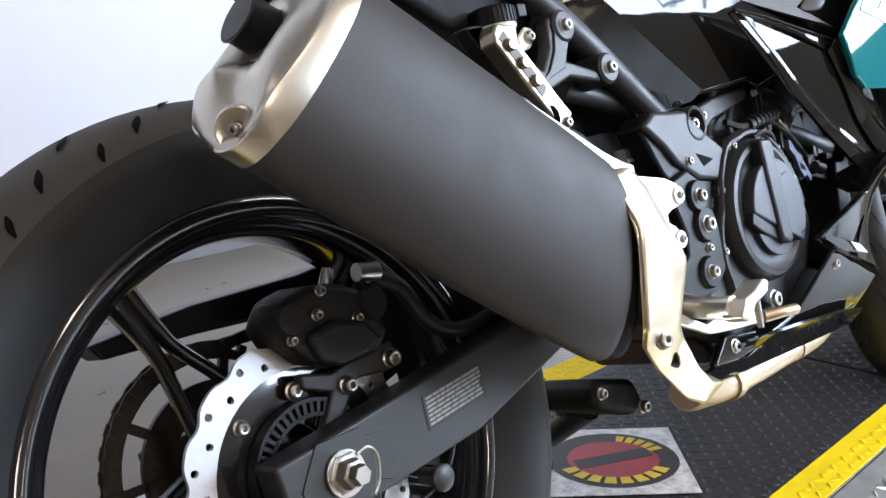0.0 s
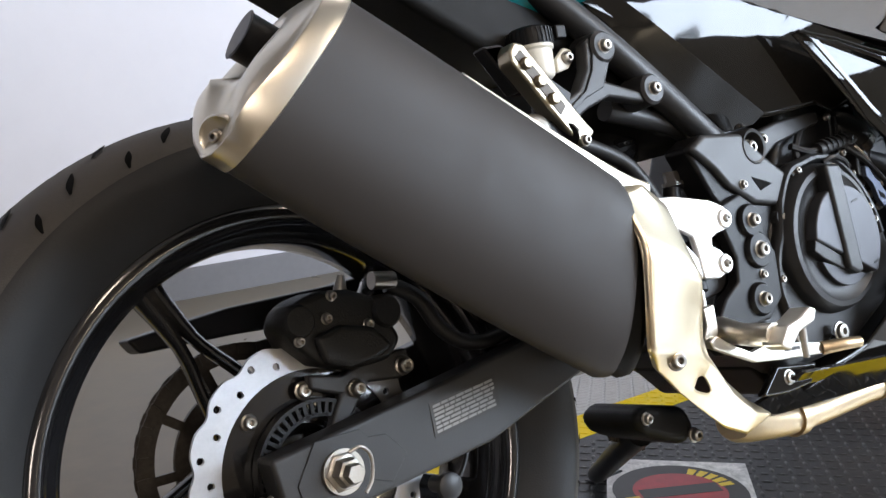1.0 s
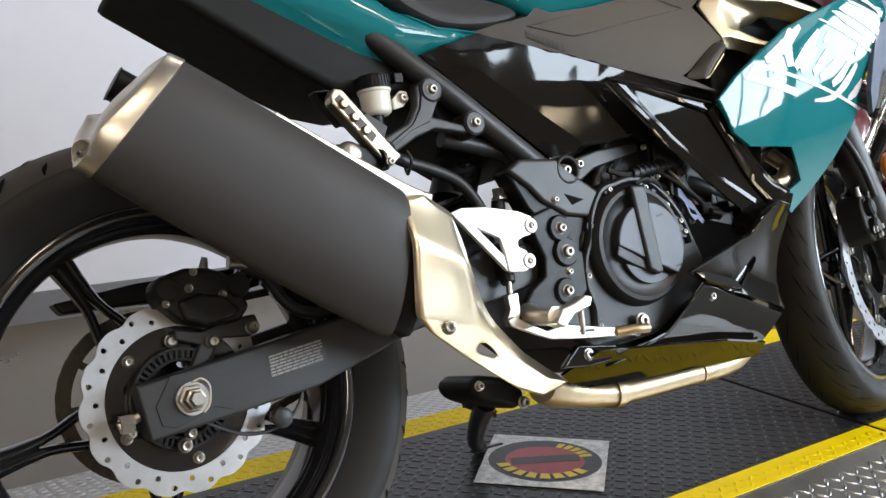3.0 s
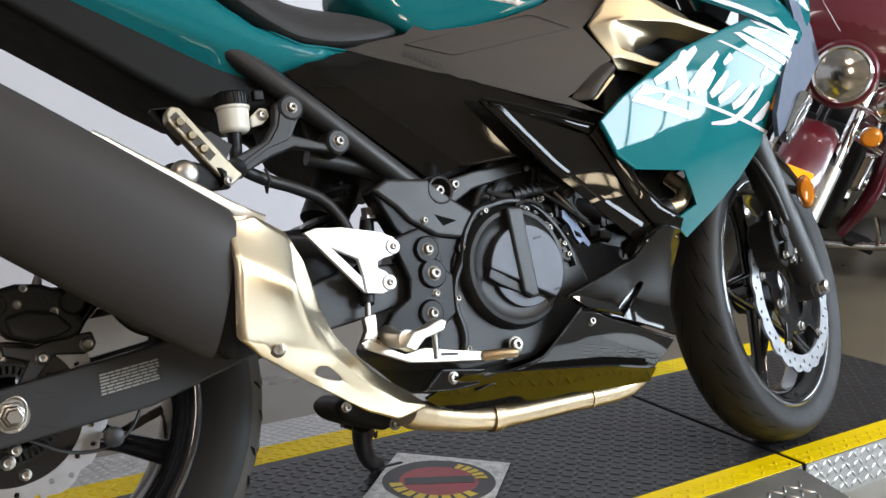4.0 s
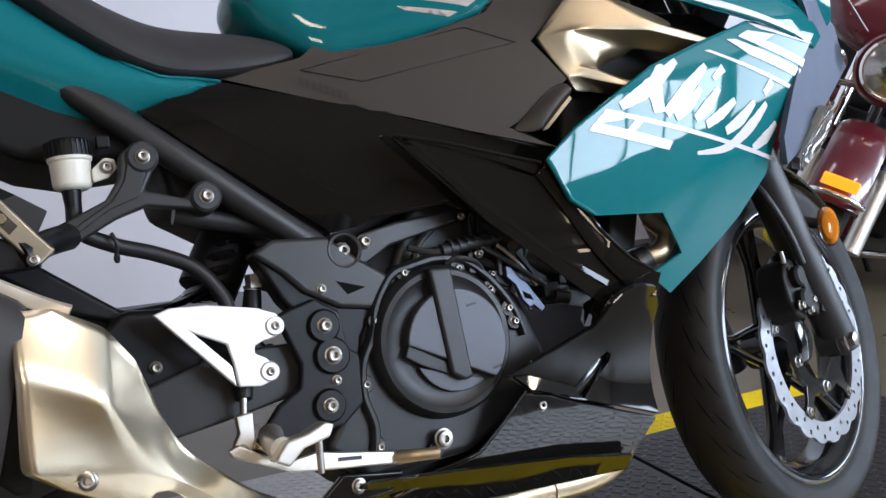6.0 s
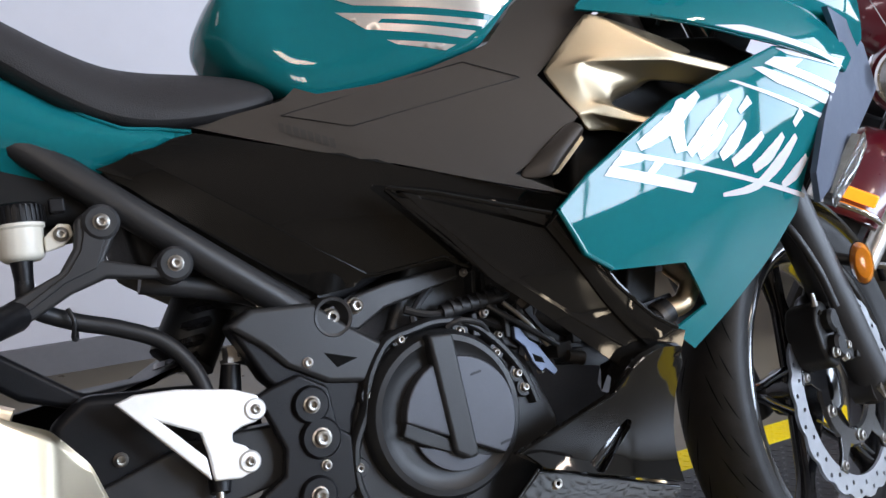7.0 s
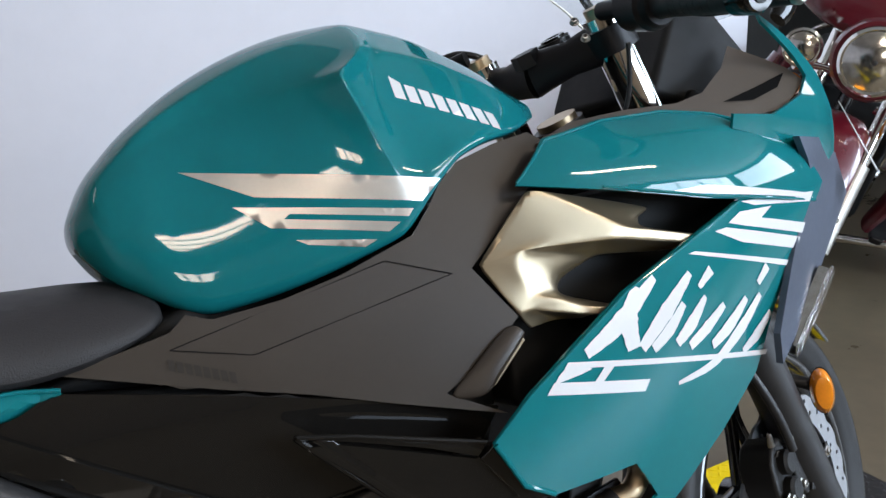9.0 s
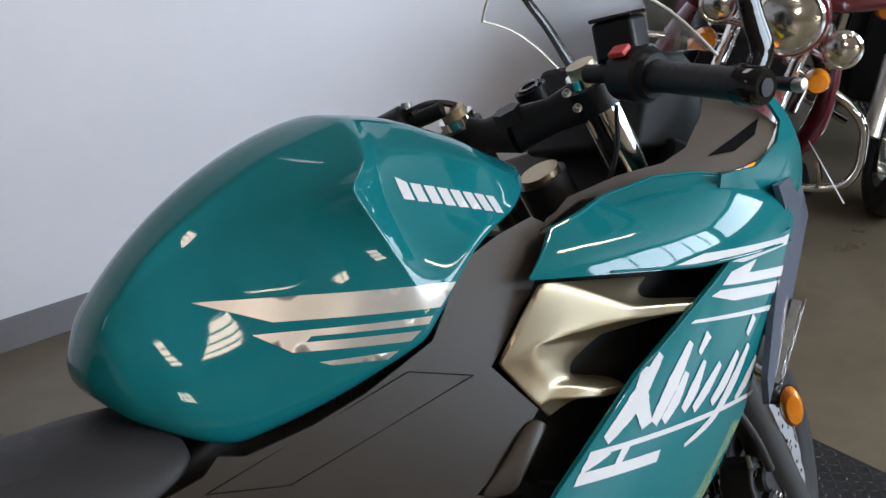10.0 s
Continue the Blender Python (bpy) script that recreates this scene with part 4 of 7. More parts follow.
frame_bar("frame_lower_edge", [(.638, .640), (.690, .586), (.740, .536), (.800, .490), (.884, .424)], [(.672, .630), (.704, .594), (.754, .545), (.816, .496), (.896, .440)], .007, .001, BLACKGLOSS)
frame_bar("frame_upper_edge", [(.638, .642), (.690, .630), (.760, .608), (.812, .592)], [(.660, .633), (.690, .624), (.756, .600), (.803, .579)], .001, .000, BLACKGLOSS)
frame_bar("frame_front_edge", [(.817, .590), (.852, .544), (.880, .505), (.922, .462), (.950, .444)], [(.802, .577), (.836, .530), (.862, .492), (.896, .448), (.912, .430)], -.006, -.004, BLACKGLOSS)
part("inner_panel", sheet([(.80, .575), (.87, .56), (.975, .53), (1.01, .475), (.985, .43), (.93, .405), (.86, .42), (.80, .50)], lambda x, z: -.118 + .08 * (x - .9), .03), BLACKSATIN, MOTO, "satin black inner panel behind the fairing opening", solid=.003, bevel=.001)
LOWY = surface([(.867, .412, -.212), (.98, .405, -.181), (.914, .349, -.165), (.96, .29, -.142), (.86, .30, -.170), (.76, .341, -.175), (.783, .304, -.173)])
PANS = surface([(.75, .343, -.183), (.68, .266, -.148), (.783, .304, -.172), (.96, .27, -.141), (.93, .21, -.112), (.64, .25, -.134)])


def PANY(x, z):
    """The belly fairing, rolled in towards its lower edge."""
    return PANS(x, z) + 1.6 * max(0, .285 - z) ** 2


SLOT = [(.8165, .3105), (.844, .3015), (.8905, .3395), (.8945, .3485), (.886, .3525), (.874, .3465)]
LOWF = part("lower_fairing", sheet([(.736, .3455), (.790, .364), (.858, .3865), (.875, .4105), (.888, .4215), (.915, .428), (.951, .423), (.975, .400), (.979, .347), (.976, .258), (.930, .273), (.850, .2975), (.812, .3085), (.766, .3265)], LOWY, 0.02, hole=SLOT), BLACKGLOSS, MOTO, "gloss black lower fairing with a slanted slot", solid=0.006, bevel=0.0022, seg=3, angle=50)
part("slot_lining", sheet([(.806, .314), (.846, .294), (.904, .338), (.900, .358), (.868, .352)], lambda x, z: LOWY(x, z) + .020, .02), BLACKSATIN, LOWF, solid=.002)
part("slot_bracket", tube([(.838, LOWY(.838, .309) + .012, .309), (.862, LOWY(.862, .329) + .009, .329), (.884, LOWY(.884, .345) + .013, .345)], [.006, .008, .006], 12, 4, flat=.5), BLACKPAINT, LOWF, "polished bracket inside the slot")
part("seam_facet", sheet([(.746, .3440), (.764, .3430), (.8150, .3220), (.8190, .3085), (.7625, .3265)], lambda x, z: LOWY(x, z) - .004 - .55 * (.345 - z), .012), BLACKGLOSS, LOWF, "bevelled gloss facet along the seam", solid=.004, bevel=.0008)
BELLYF = part("belly_fairing", sheet([(.757, .326), (.790, .318), (.838, .300), (.862, .293), (.930, .269), (.976, .254), (.962, .228), (.944, .203), (.874, .209), (.752, .229), (.700, .238), (.651, .243), (.588, .234), (.640, .252), (.672, .256), (.701, .264), (.728, .293)], PANY, 0.02, lift=0.003), BLACKGLOSS, MOTO, "gloss black belly fairing", solid=0.006, bevel=0.0022, seg=3, angle=50)
part("lower_facet", sheet([(.868, .215), (.930, .221), (.940, .208), (.880, .207)], lambda x, z: PANY(x, z) - .003 + .5 * (.222 - z), .012), BLACKGLOSS, BELLYF, solid=.003, bevel=.001)
bolt(BELLYF, .783, PANY(.783, .304) - .002, .304, 0.008, 0.005)
BELLY = surface([(.498, .241, -.14), (.565, .259, -.14), (.695, .247, -.146), (.915, .222, -.140), (.563, .208, -.086), (.712, .199, -.088), (.939, .190, -.088)][1:7])
part("belly_pan", sheet([(.515, .236), (.560, .262), (.695, .248), (.830, .232), (.935, .212), (.941, .190), (.820, .194), (.712, .199), (.563, .208)], BELLY, 0.02), BLACKGLOSS, MOTO, "gloss black belly pan", solid=0.004, bevel=0.0012, angle=50)
part("nose_side", sheet([(1.300, .819), (1.376, .812), (1.448, .786), (1.500, .727), (1.440, .688), (1.380, .650), (1.300, .596), (1.222, .562), (1.215, .60), (1.262, .672), (1.315, .738), (1.352, .757), (1.330, .790)], surface([(1.30, .81, -.20), (1.452, .784, -.132), (1.505, .726, -.105), (1.416, .69, -.141), (1.25, .58, -.19), (1.33, .755, -.196)]), 0.03), GRAPHITE, MOTO, "satin grey nose fairing edge", solid=0.008, bevel=0.003, seg=3)
# the lower fairing's rear edge turns in towards the radiator
bm = bmesh.new()
turn_in = [bm.verts.new(p) for p in ((.888, -.203, .4205), (.875, -.209, .4105), (.858, -.190, .3865), (.866, -.166, .3865), (.874, -.150, .395), (.882, -.150, .4145), (.886, -.172, .4215))]
bm.faces.new(turn_in)
bmesh.ops.triangulate(bm, faces=bm.faces)
part("turned_edge", bm, BLACKGLOSS, LOWF, "gloss edge of the fairing turned inwards", solid=.003, smooth=False)

# silver air duct trim: an outer plate, two scoops that run in to dark openings, and the strut between them
DP = dict(a=(.9155, -.189, .8190), b=(.850, -.177, .7540), c=(.8805, -.190, .7000), c2=(.8937, -.185, .6805), q=(.9355, -.193, .8127), n=(1.0120, -.216, .7620), m=(1.0040, -.215, .7516), v=(.9419, -.200, .7581),
          u=(.8945, -.191, .7600), o=(.8875, -.190, .7480), l=(.8986, -.191, .7145), s=(1.125, -.222, .7317), t=(1.108, -.221, .7250),
          pa=(.9218, -.197, .7066), pb=(.9518, -.203, .6912), pc=(.9860, -.210, .6840), pd=(.9740, -.210, .6790), pe=(.9520, -.205, .6822), pf=(.8981, -.192, .6992), k1=(.9323, -.178, .6813), k2=(.9766, -.170, .6695),
          wa=(.9170, -.188, .7538), wx=(1.0383, -.185, .7289), wz=(1.1164, -.185, .7188), ha=(.9935, -.188, .7363), hb=(.9435, -.189, .7221), hc=(.9363, -.190, .7108), hd=(.9444, -.192, .7026), he=(.9915, -.198, .6865),
          ia=(1.005, -.155, .7320), ib=(.955, -.155, .7190), ic=(.948, -.155, .7080), id=(.955, -.155, .7000), ie=(1.00, -.160, .6830),
          zc=(.9945, -.190, .7977), ya=(1.0155, -.206, .7722), yb=(1.0551, -.186, .7802), yc=(1.0910, -.172, .7713), yd=(1.0549, -.186, .7669), ye=(1.0557, -.188, .7559), yf=(1.0850, -.190, .7464), zb=(1.1451, -.195, .7293),
          jd=(1.080, -.155, .7620), je=(1.076, -.155, .7520))
DFACE = [("a", "q", "n", "m", "v", "u", "b"), ("b", "u", "o"), ("b", "o", "l", "c"), ("c", "l", "pa", "pf"), ("pf", "pa", "pb", "pe"), ("pe", "pb", "pc", "pd"), ("n", "s", "t", "m"),
         ("c", "pf", "k1", "c2"), ("pf", "pe", "k2", "k1"), ("u", "v", "ha", "wa"), ("v", "m", "wx", "ha"), ("m", "t", "wz", "wx"), ("u", "wa", "hb", "o"), ("wa", "ha", "hb"), ("o", "hb", "hc", "l"), ("l", "hc", "hd", "pa"),
         ("pa", "hd", "he", "pb"), ("pb", "he", "pc"), ("ha", "ia", "ib", "hb"), ("hb", "ib", "ic", "hc"), ("hc", "ic", "id", "hd"), ("hd", "id", "ie", "he"),
         ("q", "zc", "yb", "ya"), ("q", "ya", "n"), ("ya", "yb", "yc", "yd"), ("ya", "yd", "ye", "n"), ("n", "ye", "yf"), ("n", "yf", "zb", "s"), ("yd", "jd", "je", "ye")]
bm = bmesh.new()
dk = bm.verts.layers.float.new("crease_vert")
dv = {k: bm.verts.new(p) for k, p in DP.items()}
for names in DFACE:
    bm.faces.new([dv[k] for k in names])
dc = bm.edges.layers.float.new("crease_edge")
for names in DFACE[:8]:
    for k1, k2 in zip(names, names[1:] + names[:1]):
        ed = bm.edges.get((dv[k1], dv[k2]))
        if ed:
            ed[dc] = 0.9
for k in ("a", "b", "c", "c2", "q"):
    dv[k][dk] = .95
part("air_duct_trim", bm, DUCTSILVER, MOTO, "metallic silver air duct trim with two openings", angle=55, subsurf=3, solid=0.0022)


def half_rings(stations):
    loops = []
    for x, pts, zc in stations:
        right = [Vector((x, y, z)) for y, z in pts] + [Vector((x, 0, zc))]
        left = [Vector((x, -y, z)) for y, z in pts[::-1]]
        loops.append(right + left)
    return loops


# lines along the tank's right side, each as (x, y, z), from the rim at the knee panel up to the spine
RIM = [(.508, -.028, .842), (.530, -.060, .808), (.568, -.085, .779), (.590, -.093, .764), (.608, -.098, .757), (.664, -.116, .763), (.720, -.133, .774), (.795, -.156, .797), (.817, -.160, .820), (.838, -.161, .842), (.863, -.160, .862), (.910, -.142, .8745), (.968, -.112, .8806), (1.008, -.082, .890), (1.055, -.030, .898)]
WAIST = [(.508, -.034, .847), (.530, -.066, .836), (.568, -.091, .822), (.608, -.106, .808), (.664, -.122, .812), (.720, -.142, .818), (.795, -.161, .827), (.820, -.165, .840), (.840, -.165, .856), (.863, -.161, .872), (.910, -.138, .886), (.968, -.107, .890), (1.008, -.078, .896), (1.055, -.029, .902)]
LOWER = [(.508, -.031, .850), (.530, -.058, .868), (.568, -.063, .898), (.597, -.063, .916), (.636, -.083, .904), (.678, -.108, .883), (.735, -.142, .866), (.790, -.159, .860), (.815, -.154, .868), (.863, -.148, .884), (.910, -.128, .897), (.968, -.102, .899), (1.008, -.075, .902), (1.055, -.028, .906)]
UPPER = [(.508, -.028, .853), (.530, -.048, .886), (.568, -.050, .915), (.597, -.051, .927), (.626, -.056, .934), (.680, -.081, .948), (.735, -.122, .955), (.755, -.148, .959), (.785, -.127, .945), (.836, -.118, .942), (.863, -.119, .930), (.910, -.116, .914), (.968, -.098, .909), (1.008, -.072, .907), (1.055, -.027, .909)]
BROW = [(.508, -.023, .856), (.530, -.041, .893), (.568, -.047, .923), (.620, -.052, .945), (.680, -.071, .968), (.738, -.098, .980), (.775, -.118, .982), (.803, -.125, .988), (.818, -.114, .980), (.882, -.104, .966), (.966, -.089, .931), (1.008, -.069, .912), (1.055, -.025, .912)]
RIDGE = [(.508, -.016, .859), (.530, -.030, .898), (.576, -.043, .934), (.613, -.049, .955), (.669, -.056, .981), (.727, -.061, 1.003), (.810, -.062, 1.021), (.882, -.060, 1.000), (.966, -.052, .958), (1.008, -.042, .930), (1.055, -.016, .915)]
SPINE = [(.508, 0, .862), (.530, 0, .902), (.573, 0, .946), (.644, 0, .996), (.712, 0, 1.022), (.759, 0, 1.033), (.805, 0, 1.033), (.873, 0, 1.018), (.960, 0, .984), (1.026, 0, .940), (1.055, 0, .918)]
# each line's own x for the stations, so that the hollow's edge can run aslant
WARP = {0: (.800, .825), 1: (.800, .825), 2: (.790, .812), 3: (.755, .783), 4: (.803, .818), 5: (.81, .83), 6: (.80, .83)}


def along(line, x):
    xs = [p[0] for p in line]
    return Vector((x, float(np.interp(x, xs, [p[1] for p in line])), float(np.interp(x, xs, [p[2] for p in line]))))


bm = bmesh.new()
tank_loops = []
for b in (.508, .516, .530, .548, .568, .590, .610, .630, .655, .680, .705, .730, .748, .755, .778, .790, .810, .840, .875, .910, .940, .968, .990, 1.008, 1.030, 1.055):
    half = []
    for k, line in enumerate((RIM, WAIST, LOWER, UPPER, BROW, RIDGE, SPINE)):
        half.append(along(line, float(np.interp(b, (.508, .630, .755, .778, .910, 1.055), (.508, .630, WARP[k][0], WARP[k][1], .910, 1.055)))))
    tuck = half[0] + Vector((0, .014, -.003))
    right = [tuck] + half
    tank_loops.append(right + [Vector((p.x, -p.y, p.z)) for p in right[-2::-1]])
tv = rings(bm, tank_loops)
crease = bm.edges.layers.float.new("crease_edge")


def fold(a, b, w):
    e = bm.edges.get((a, b))
    if e:
        e[crease] = w


for row, w, first, last in ((0, 1.0, 0, 30), (3, .55, 7, 14), (4, .75, 7, 14), (5, .7, 14, 23), (6, .5, 4, 23)):
    for k, (a, b) in enumerate(zip(tv, tv[1:])):
        if first <= k < last:
            fold(a[row], b[row], w)
            fold(a[14 - row], b[14 - row], w)
for k in (3, 4):
    fold(tv[13][k], tv[13][k + 1], .6)
    fold(tv[13][14 - k], tv[13][13 - k], .6)
TANK = part("fuel_tank", bm, TEAL, MOTO, "glossy teal fuel tank with silver stripes", subsurf=3, angle=70)
SEATS = [
    (0.10, [(-.10, .935), (-.128, .944), (-.118, .968), (-.09, .982)], .990),
    (0.20, [(-.10, .868), (-.128, .878), (-.118, .908), (-.09, .925)], .932),
    (0.30, [(-.10, .790), (-.125, .799), (-.118, .835), (-.09, .862)], .872),
    (0.34, [(-.10, .762), (-.123, .770), (-.116, .805), (-.09, .836)], .848),
    (0.38, [(-.098, .740), (-.121, .747), (-.114, .782), (-.088, .814)], .828),
    (0.41, [(-.098, .731), (-.119, .737), (-.113, .768), (-.086, .804)], .820),
    (0.45, [(-.098, .729), (-.118, .734), (-.112, .763), (-.083, .799)], .816),
    (0.50, [(-.096, .733), (-.116, .739), (-.109, .765), (-.077, .799)], .812),
    (0.545, [(-.088, .745), (-.109, .751), (-.102, .769), (-.065, .795)], .804),
    (0.562, [(-.078, .753), (-.098, .759), (-.092, .772), (-.055, .789)], .797),
    (0.570, [(-.060, .759), (-.078, .764), (-.072, .773), (-.045, .784)], .790),
]
bm = bmesh.new()
rings(bm, half_rings(SEATS))
part("seat", bm, SEATVINYL, MOTO, "black vinyl rider seat", subsurf=2)
TAILP = surface([(.47, .724, -.106), (.36, .775, -.124), (.288, .693, -.122), (.10, .83, -.10)])


def TAILY(x, z):
    """The tail's side: a waist between a fold that runs in under it and a fold that rolls up to the seat."""
    low = float(np.interp(x, (.06, .29, .34, .415, .463), (.832, .732, .717, .7115, .717)))
    top = float(np.interp(x, (.02, .27, .297, .344, .41, .47), (1.02, .8135, .791, .756, .733, .728)))
    mid = (z - low) / max(.004, top - low)
    return TAILP(x, z) + .9 * max(0, low - z) + 1.3 * max(0, z - top) + .010 * (min(1, max(0, mid)) - .5) ** 2 * 4 * .6


TAIL = part("tail_cowl", sheet([(.465, .7145), (.466, .7265), (.435, .7325), (.40, .735), (.37, .750), (.331, .782), (.28, .827), (.15, .922), (.02, .99), (.06, .80), (.184, .742), (.260, .700), (.307, .690), (.358, .692), (.380, .695), (.415, .7075)], TAILY, 0.008), TEAL, MOTO, "glossy teal tail cowl", solid=0.004, bevel=0.0012, angle=50)
part("undertail", plate([(.00, .81), (.20, .685), (.25, .657), (.30, .645), (.42, .655), (.40, .74), (.30, .80), (.10, .90)], -.088, .08), BLACKMATTE, MOTO, "matte black plastic undertail", bevel=0.012)

# front end, in straight-ahead coordinates, turned with the steering
OFFS = 0.030


def on_axis(z_along, y, fwd=OFFS):
    p = HEAD + AXIS * z_along
    n = Vector((math.cos(RAKE), 0, math.sin(RAKE)))
    return p + n * fwd + Vector((0, y, 0))


def fork(side):
    y = side * 0.098
    low = tube([on_axis(0.27, y, 0.036), on_axis(0.62, y, 0.036)], [0.028, 0.031], 28, 1)
    f = part("fork_leg", steered(low), FRAMEBLACK, MOTO, "satin black lower fork leg")
    part("fork_tube", steered(tube([on_axis(0.61, y, 0.036), on_axis(1.046, y, 0.036)], 0.0245, 28, 1)), MIRRORCHROME, f, "polished steel fork tube")
    part("axle_clamp", moved(tube([(0, y - side * 0.02, -.005), (0, y + side * 0.014, -.005)], 0.024, 20, 1), FFIX), FRAMEBLACK, f)
    return f


FORK = fork(-1)
fork(1)
ax = lathe([(0, -0.128), (0.008, -0.128), (0.012, -0.126), (0.012, -0.116), (0.019, -0.115), (0.019, -0.109), (0, -0.109)], 6)
part("axle_end", moved(ax, FFIX @ Matrix.Translation((0, -.008, -.005))), CHROME, FORK, "bright zinc front axle end")
part("brake_disc", moved(wave_disc(0.164, 0.130, 44, 22, 0.0045, 0.0036), FFIX @ Matrix.Translation((0, -0.066, 0))), DISC, FW, "drilled wavy steel front brake disc", angle=30)
part("disc_carrier", moved(lathe([(.060, -.064), (.064, -.068), (.086, -.068), (.090, -.064), (.086, -.060), (.064, -.060)], 60, close=True), FFIX), BLACKPAINT, FW, "gloss black brake disc carrier")
for k in range(5):
    a = 2 * math.pi * (k + 0.3) / 5
    arm = plate([(.084, -.016), (.112, -.008), (.133, -.012), (.133, .012), (.112, .008), (.084, .016)], -.068, -.062)
    part("carrier_arm", moved(arm, FFIX @ Matrix.Rotation(-a, 4, "Y")), BLACKPAINT, FW, bevel=.0015)
    p = FFIX @ Vector((.075 * math.cos(a + .6), -.068, .075 * math.sin(a + .6)))
    bolt(FW, p.x, p.y, p.z, .0105, .006, turn=(0, 0, math.degrees(TURNED)))

# rear brake
CAL = part("rear_caliper", plate([(-.019, .428), (-.004, .447), (.020, .452), (.047, .449), (.071, .438), (.090, .398), (.075, .382), (.037, .381), (.007, .391), (-.012, .411)], -.098, -.045), DARKIRON, MOTO, "black cast rear brake caliper", bevel=0.007, seg=3)
part("caliper_face", plate([(.003, .415), (.030, .421), (.060, .414), (.076, .394), (.058, .386), (.031, .383), (.009, .392)], -.106, -.095), DARKIRON, CAL, bevel=0.006, seg=3)
part("piston_lug", lathe([(0, -.102), (.012, -.102), (.015, -.098), (.015, -.06)], 20, (.078, 0, .424)), DARKIRON, CAL)
part("piston_lug", lathe([(0, -.100), (.012, -.100), (.015, -.096), (.015, -.06)], 20, (-.004, 0, .430)), DARKIRON, CAL)
part("bleed_nipple", tube([(.044, -.085, .449), (.047, -.087, .462)], [.006, .0035], 10, 1), CHROME, CAL)
part("hose_bolt", tube([(.072, -.092, .452), (.094, -.092, .449)], .008, 12, 1), CHROME, CAL)
for x, z, r in ((.020, .428, .0055), (.058, .416, .0055), (-.008, .414, .005), (.028, .446, .005)):
    bolt(CAL, x, -.0985, z, r, .005)
CARR = part("caliper_bracket", plate([(.000, .385), (.030, .378), (.060, .385), (.098, .388), (.102, .372), (.088, .362), (.055, .366), (.042, .352), (.020, .325), (.010, .335), (.026, .362), (.0, .372)], -.086, -.074), FRAMEBLACK, MOTO, "satin black caliper bracket", bevel=0.003)
bolt(CARR, .041, -.088, .364, .0085, .008)
bolt(CARR, .091, -.088, .373, .0095, .008)
bolt(CARR, -.002, -.075, .372, .0085, .006)
part("brake_hose", tube([(.089, -.088, .446), (.116, -.090, .430), (.135, -.090, .398), (.160, -.090, .380), (.200, -.088, .378), (.27, -.085, .40)], .0075, 10), HOSE, MOTO, "black rubber rear brake hose")
part("sensor_wire", tube([(.000, -.100, .285), (.028, -.098, .268), (.058, -.095, .253), (.095, -.092, .250), (.130, -.090, .268), (.150, -.088, .310)], .0022, 6), HOSE, MOTO, "thin black sensor wire")
part("adjuster_bolt", tube([(-.078, -.100, .290), (-.055, -.100, .297)], .0055, 8, 1), CHROME, SWING)
part("adjuster_nut", lathe([(0, -.008), (.011, -.008), (.011, .006), (0, .006)], 6, (-.070, -.100, .292), Matrix.Rotation(radians(90), 3, "Z")), CHROME, SWING)
bolt(SWING, -.062, -.085, .281, .0075, .006)
bolt(SWING, .002, -.085, .266, .008, .008)
bolt(SWING, -.007, -.088, .254, .009, .008)
part("spool_mount", lathe([(0, -.108), (.009, -.108), (.012, -.106), (.012, -.100), (.008, -.098), (.008, -.08)], 20, (.105, 0, .262)), FRAMEBLACK, SWING)

# rear hugger and linkage cover ahead of the wheel
HUG = part("hugger", plate([(.300, .462), (.332, .486), (.443, .476), (.485, .420), (.490, .380), (.430, .355), (.372, .343), (.320, .37), (.30, .42)], -.104, -.07), BLACKSATIN, MOTO, "satin black plastic swingarm cover", bevel=0.010, seg=3)
bolt(HUG, .357, -.106, .421, .0075, .006)
part("upper_fender", plate([(.14, .60), (.20, .59), (.335, .487), (.40, .49), (.44, .51), (.44, .495), (.34, .468), (.28, .49), (.19, .56)], -.075, .09), BLACKSATIN, HUG, bevel=0.008)
part("shock_body", tube([(.44, -.02, .50), (.50, .0, .60)], .035, 18, 1), DARKIRON, MOTO, "black rear shock absorber")
bm = bmesh.new()
coil = [(.43 + .07 * f + .036 * math.cos(f * 44) * .5, -.02 + .02 * f + .04 * math.sin(f * 44), .49 + .12 * f) for f in np.linspace(0, 1, 110)]
part("spring", tube(coil, .006, 6, 1), BLACKPAINT, MOTO, "black coil spring")

# passenger foot rest bracket and peg
BRK = part("passenger_bracket", plate([(.345, .648), (.362, .658), (.378, .652), (.382, .636), (.366, .607), (.412, .594), (.432, .600), (.440, .588), (.430, .580), (.366, .590), (.335, .580), (.284, .553), (.272, .560), (.275, .577), (.326, .600), (.341, .622)], -.129, -.112), FRAMEBLACK, MOTO, "satin black Y-shaped passenger foot rest bracket", bevel=0.004, seg=3)
part("bracket_web", plate([(.352, .640), (.372, .634), (.358, .600), (.330, .590), (.292, .566), (.290, .572), (.332, .598), (.346, .618)], -.1315, -.128), FRAMEBLACK, BRK, bevel=0.0012)
for x, z in ((.367, .642), (.428, .595)):
    part("bolt_boss", lathe([(0, -.134), (.014, -.134), (.017, -.131), (.018, -.100)], 24, (x, 0, z)), FRAMEBLACK, BRK)
    bolt(BRK, x, -.134, z, .0085, .006)
PEG = part("passenger_peg", plate([(.186, .622), (.192, .630), (.203, .628), (.258, .557), (.268, .546), (.252, .533), (.238, .546), (.186, .612)], -.198, -.178), PEGALU, MOTO, "folded silver aluminium passenger foot peg", bevel=0.003, seg=3)
